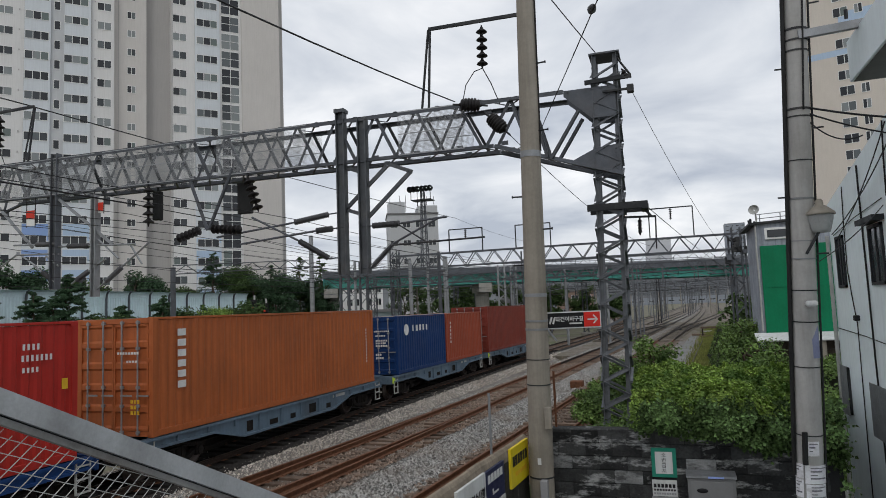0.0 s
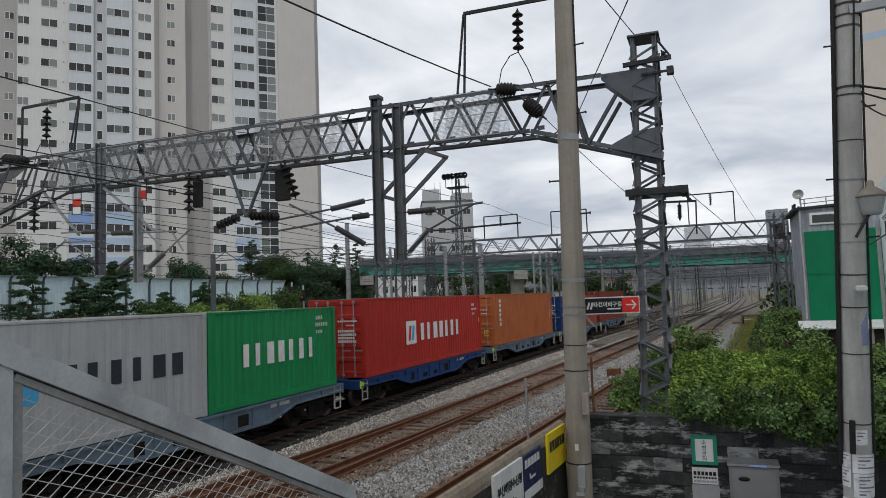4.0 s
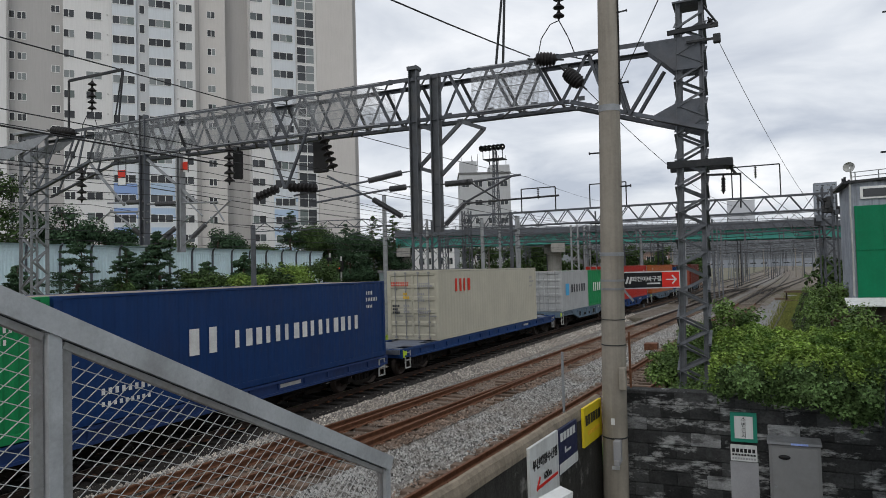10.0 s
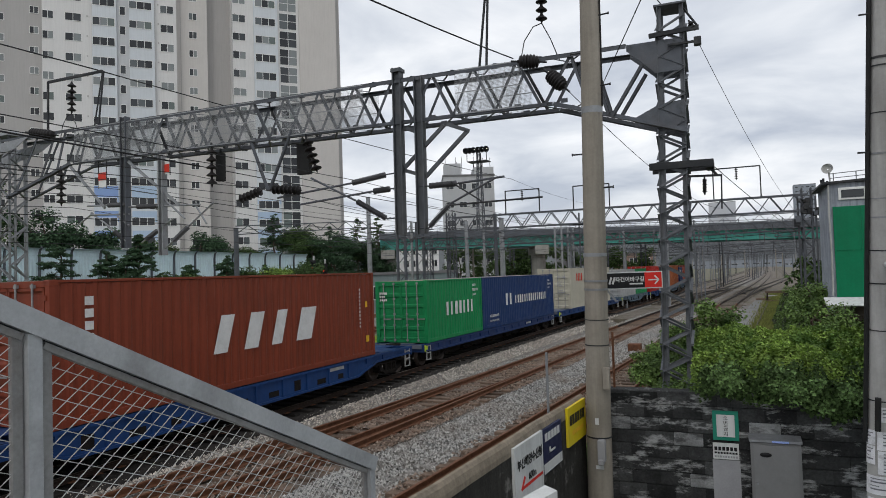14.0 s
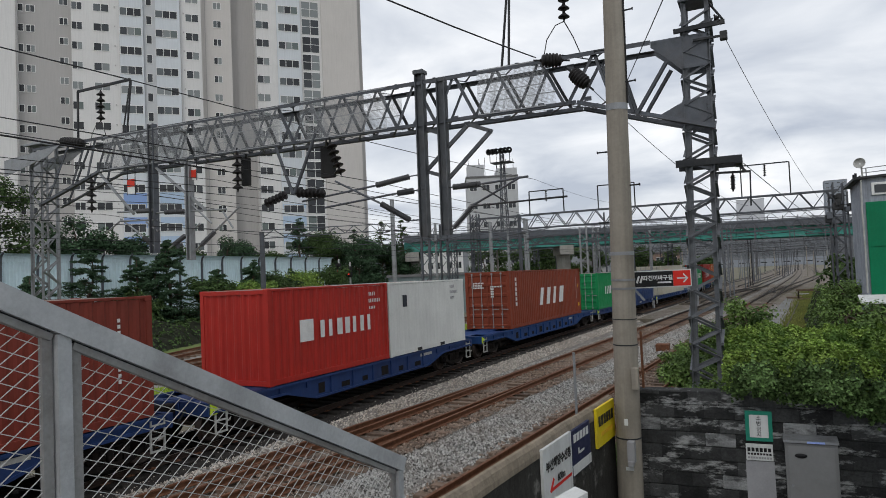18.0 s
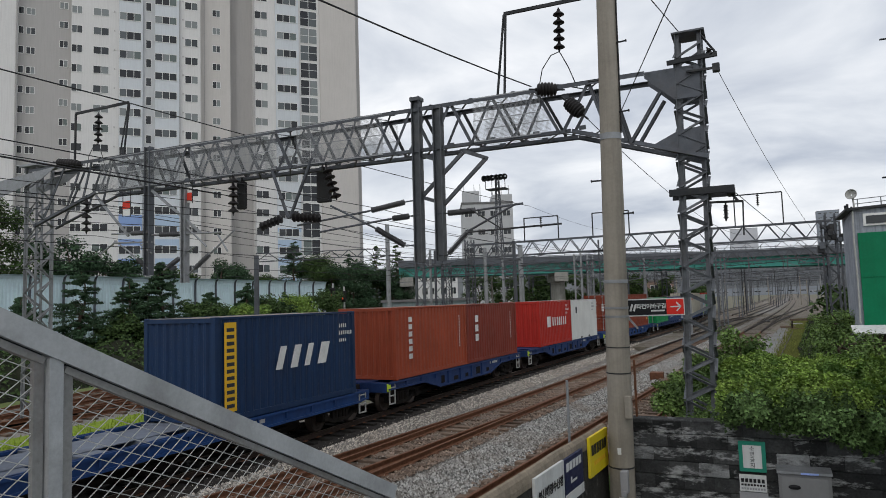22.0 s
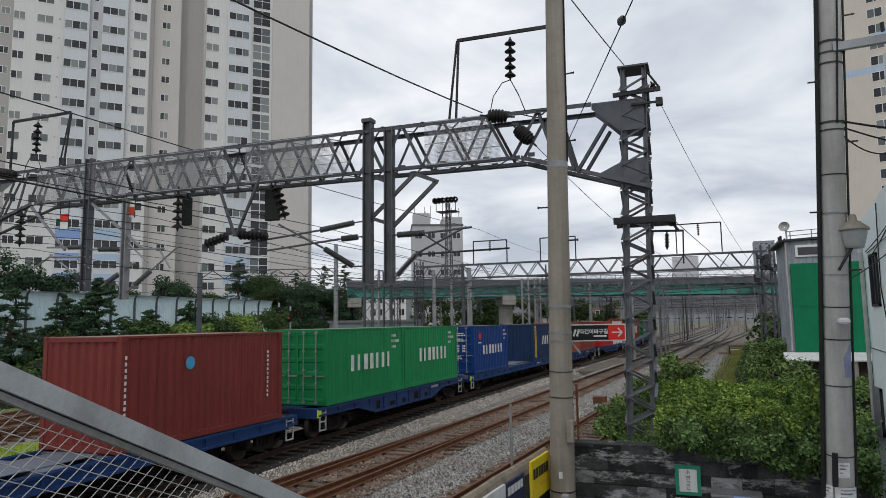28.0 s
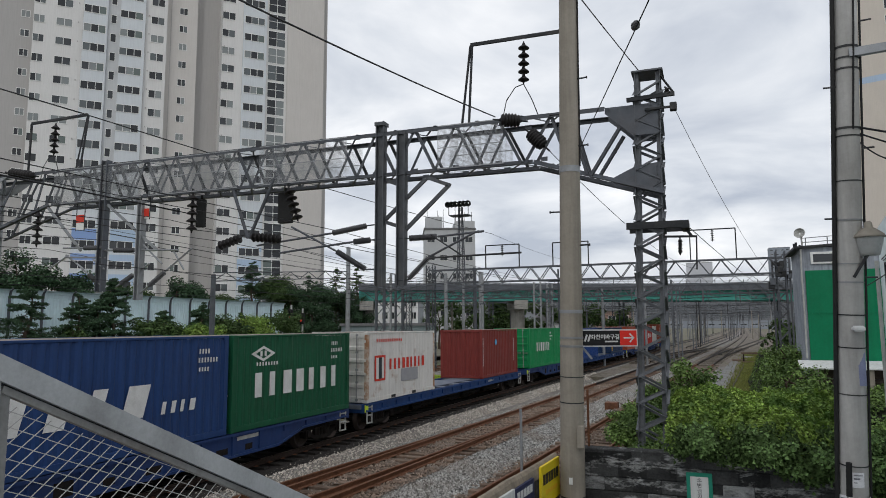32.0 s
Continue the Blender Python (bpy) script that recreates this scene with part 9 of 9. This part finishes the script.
# ---- stair railing in front of the camera ----
def fx(y):
    return -1.935 + 0.075 * y


def rail_z(y):
    return 3.78 - 0.494 * (y - 1.144)


fence = thing("stair_railing", "galvanised stair railing with expanded metal infill", "railing")
g = Geo()
ya, yb = -0.6, 3.0
g.beam((fx(ya), ya, rail_z(ya)), (fx(yb), yb, rail_z(yb)), 0.055, 0.066)
part("handrail", g, M_FENCE, fence)
LOW = 1.25
posts = [(1.298, 0.042), (2.965, 0.045), (0.05, 0.045)]
for y, w in posts:
    g = Geo()
    g.box(fx(y) - w / 2, y - w / 2, rail_z(y) - LOW - 0.25, fx(y) + w / 2, y + w / 2, rail_z(y) - 0.03, 0.004)
    part("post", g, M_FENCE, fence)
for y0, y1 in ((0.09, 1.268), (1.328, 2.935)):
    g = Geo()
    for d, w in ((0.054, 0.020), (LOW - 0.03, 0.03)):
        g.beam((fx(y0), y0, rail_z(y0) - d), (fx(y1), y1, rail_z(y1) - d), 0.03, w)
    for y in (y0 + 0.012, y1 - 0.012):
        g.beam((fx(y), y, rail_z(y) - 0.05), (fx(y), y, rail_z(y) - LOW), 0.016, 0.03, (0, 1, 0))
    part("infill_frame", g, M_FENCE2, fence, "darker stained infill frame")
    # dark strip added in the gap to draw the handrail's shadow line
    g = Geo()
    g.beam((fx(y0), y0, rail_z(y0) - 0.038), (fx(y1), y1, rail_z(y1) - 0.038), 0.012, 0.012)
    part("joint", g, M_DARKSTEEL, fence)
    # diamond strands
    g = Geo()
    pitch_z = 0.044
    for sgn, sl in ((-1, 0.44), (1, 0.74)):
        k = -140
        while k < 260:
            # strand: z = c + sgn * sl * (y - y0), clipped to the panel
            c0 = rail_z(y0) - LOW + k * pitch_z
            a, b = None, None
            N = 60
            for i in range(N + 1):
                y = y0 + (y1 - y0) * i / N
                z = c0 + sgn * sl * (y - y0)
                inside = rail_z(y) - LOW + 0.03 < z < rail_z(y) - 0.06
                if inside and a is None:
                    a = (y, z)
                if inside:
                    b = (y, z)
            if a and b and b[0] - a[0] > 0.01:
                g.beam((fx(a[0]), a[0], a[1]), (fx(b[0]), b[0], b[1]), 0.0018, 0.0024)
            k += 1
    tagged(part("expanded_mesh", g, M_MESH, fence, "diamond expanded metal mesh"), kind="stuff")
g = Geo()
ys = (-0.6, 3.2)
g.hexa([(fx(ys[0]) - 0.12, ys[0], -0.62), (fx(ys[0]) + 0.12, ys[0], -0.62), (fx(ys[1]) + 0.12, ys[1], -0.62), (fx(ys[1]) - 0.12, ys[1], -0.62)],
       [(fx(ys[0]) - 0.12, ys[0], rail_z(ys[0]) - 1.45), (fx(ys[0]) + 0.12, ys[0], rail_z(ys[0]) - 1.45), (fx(ys[1]) + 0.12, ys[1], rail_z(ys[1]) - 1.45), (fx(ys[1]) - 0.12, ys[1], rail_z(ys[1]) - 1.45)])
solid("stair_wall", g, M_CONC, "sloping concrete stair wall under the railing", "stair", kind="structure")


# ---- ties and loose stones ----
def tie_mesh(i, m=M_TIE):
    rng = random.Random(i)
    g = Geo()
    g.box(-1.25 + rng.uniform(-0.04, 0.04), -0.11, -0.33, 1.25 + rng.uniform(-0.04, 0.04), 0.11, -0.145, 0.012)
    return g.mesh("tie", m)


TIES = [tie_mesh(i) for i in range(6)]
SHADED_TIES = [tie_mesh(i, M_TIE_SHADE) for i in range(6)]
g = Geo()
for s in (-0.7525, 0.7525):
    g.box(s - 0.15, -0.09, -0.15, s + 0.15, 0.09, -0.135)
    for d in (-0.1, 0.1):
        g.box(s + d - 0.02, -0.03, -0.14, s + d + 0.02, 0.03, -0.115)
PLATE = g.mesh("tie_plate", M_RAIL)
rng = random.Random(31)
for tr, line, y0, y1 in ((TR1, t1, 6, 62), (TR2, t2, 4, 62), (TR3, t3, 4, 40)):
    y = y0
    while y < y1:
        a = math.degrees(-math.atan((line(y + 0.5) - line(y - 0.5))))
        o = shared("tie", rng.choice(SHADED_TIES if tr is TR1 else TIES), tr, (line(y), y, rng.uniform(-0.008, 0.008)), (0, 0, a + rng.uniform(-1.5, 1.5)))
        p = shared("tie_plate", PLATE, o, (0, 0, 0))
        y += 0.62 + rng.uniform(-0.05, 0.05)
for line, y0, y1, m in ((t1, 62, 200, M_TIE), (t2, 62, 130, M_YARDTIE), (ta, 14, 80, M_TIE), (tb, 14, 62, M_TIE), (tc, 20, 90, M_TIE)):
    g = Geo()
    y = y0
    while y < y1:
        g.box(line(y) - 1.25, y - 0.11, -0.3, line(y) + 1.25, y + 0.11, -0.19 if m is M_YARDTIE else -0.15)
        y += 0.65
    solid("far_ties", g, m, "far wooden ties under the rails", "ties", kind="stuff")

rng = random.Random(40)
for line, y0, y1, n in ((t2, 4, 62, 96000), (t3, 5, 48, 34000), (t1, 6, 60, 50000)):
    g = Geo()
    for _ in range(n):
        y = y0 + (y1 - y0) * rng.random() ** 1.5
        a = rng.choice((-1, 1)) * (rng.uniform(1.25, 2.35) if rng.random() < 0.82 else rng.uniform(0, 1.25))
        z = -0.235 if abs(a) < 1.75 else -0.235 - (abs(a) - 1.75) * 0.43
        s = rng.uniform(0.020, 0.050)
        if line is t1 and abs(a) < 1.7 and rng.random() < 0.9:
            continue
        x = line(y) + a
        if abs(abs(a) - 0.7525) < 0.08:
            continue
        vs = [(x + s * rng.uniform(0.6, 1.2), y, z), (x, y + s * rng.uniform(0.6, 1.2), z), (x - s * rng.uniform(0.6, 1.2), y, z), (x, y - s * rng.uniform(0.6, 1.2), z), (x + rng.uniform(-0.3, 0.3) * s, y + rng.uniform(-0.3, 0.3) * s, z + s * rng.uniform(0.7, 1.2))]
        g.raw(vs, [(0, 1, 4), (1, 2, 4), (2, 3, 4), (3, 0, 4)])
    solid("ballast_stones", g, M_STONE_L if line is t1 else M_STONE, "loose pale ballast stones" if line is t1 else "loose grey and rust-brown ballast stones", "gravel", kind="stuff")
# rust-stained stones packed between and over the ties
for line, y0, y1, n in ((t2, 4, 48, 30000), (t3, 4, 34, 9000)):
    g = Geo()
    for _ in range(n):
        y = y0 + (y1 - y0) * rng.random() ** 1.4
        a = rng.uniform(-1.4, 1.4)
        if abs(abs(a) - 0.7525) < 0.09 or noise.noise(Vector((a * 1.2, y * 0.55, 2.0))) < -0.15:
            continue
        x, s = line(y) + a, rng.uniform(0.022, 0.05)
        z = -0.185 + rng.uniform(0, 0.03)
        vs = [(x + s, y, z), (x, y + s * rng.uniform(0.6, 1.2), z), (x - s * rng.uniform(0.6, 1.2), y, z), (x, y - s, z), (x + rng.uniform(-0.3, 0.3) * s, y + rng.uniform(-0.3, 0.3) * s, z + s * rng.uniform(0.7, 1.2))]
        g.raw(vs, [(0, 1, 4), (1, 2, 4), (2, 3, 4), (3, 0, 4)])
    solid("ballast_stones", g, M_STONE_B, "rust-brown stones packed between the ties", "gravel", kind="stuff")
# odds and ends between the tracks
g = Geo()
g.box(-4.9, 33.8, -0.25, -4.3, 34.4, 0.1, 0.02)
solid("track_box", g, M_RAIL, "rusty brown track-side box", "box")
g = Geo()
g.box(-3.9, 33.5, -0.25, -2.6, 33.8, -0.1, 0.02)
solid("spare_tie", g, M_TIE, "dark spare tie lying by the track", "timber")


def motions():
    for ob, u, ln, z in RIDERS:
        rows = []
        for t in range(33):
            y = u + SPEED * t
            yc = y + ln / 2
            a = math.atan(train_turn(yc))
            c = Vector((train_x(yc), yc))
            p = c - Vector((math.sin(a), math.cos(a))) * (ln / 2)
            rows.append((t, pose(p.x, p.y, z, 0, 0, -math.degrees(a))))
        walk(ob, rows)

    # wheels roll on their bogies
    deg = math.degrees(SPEED / 0.43)
    for k, (ob, dy) in enumerate(WHEELS):
        walk(ob, [(i / 10, pose(0, dy, 0.43, -deg * i / 10 - 37 * k, 0, 0)) for i in range(321)])


motions()
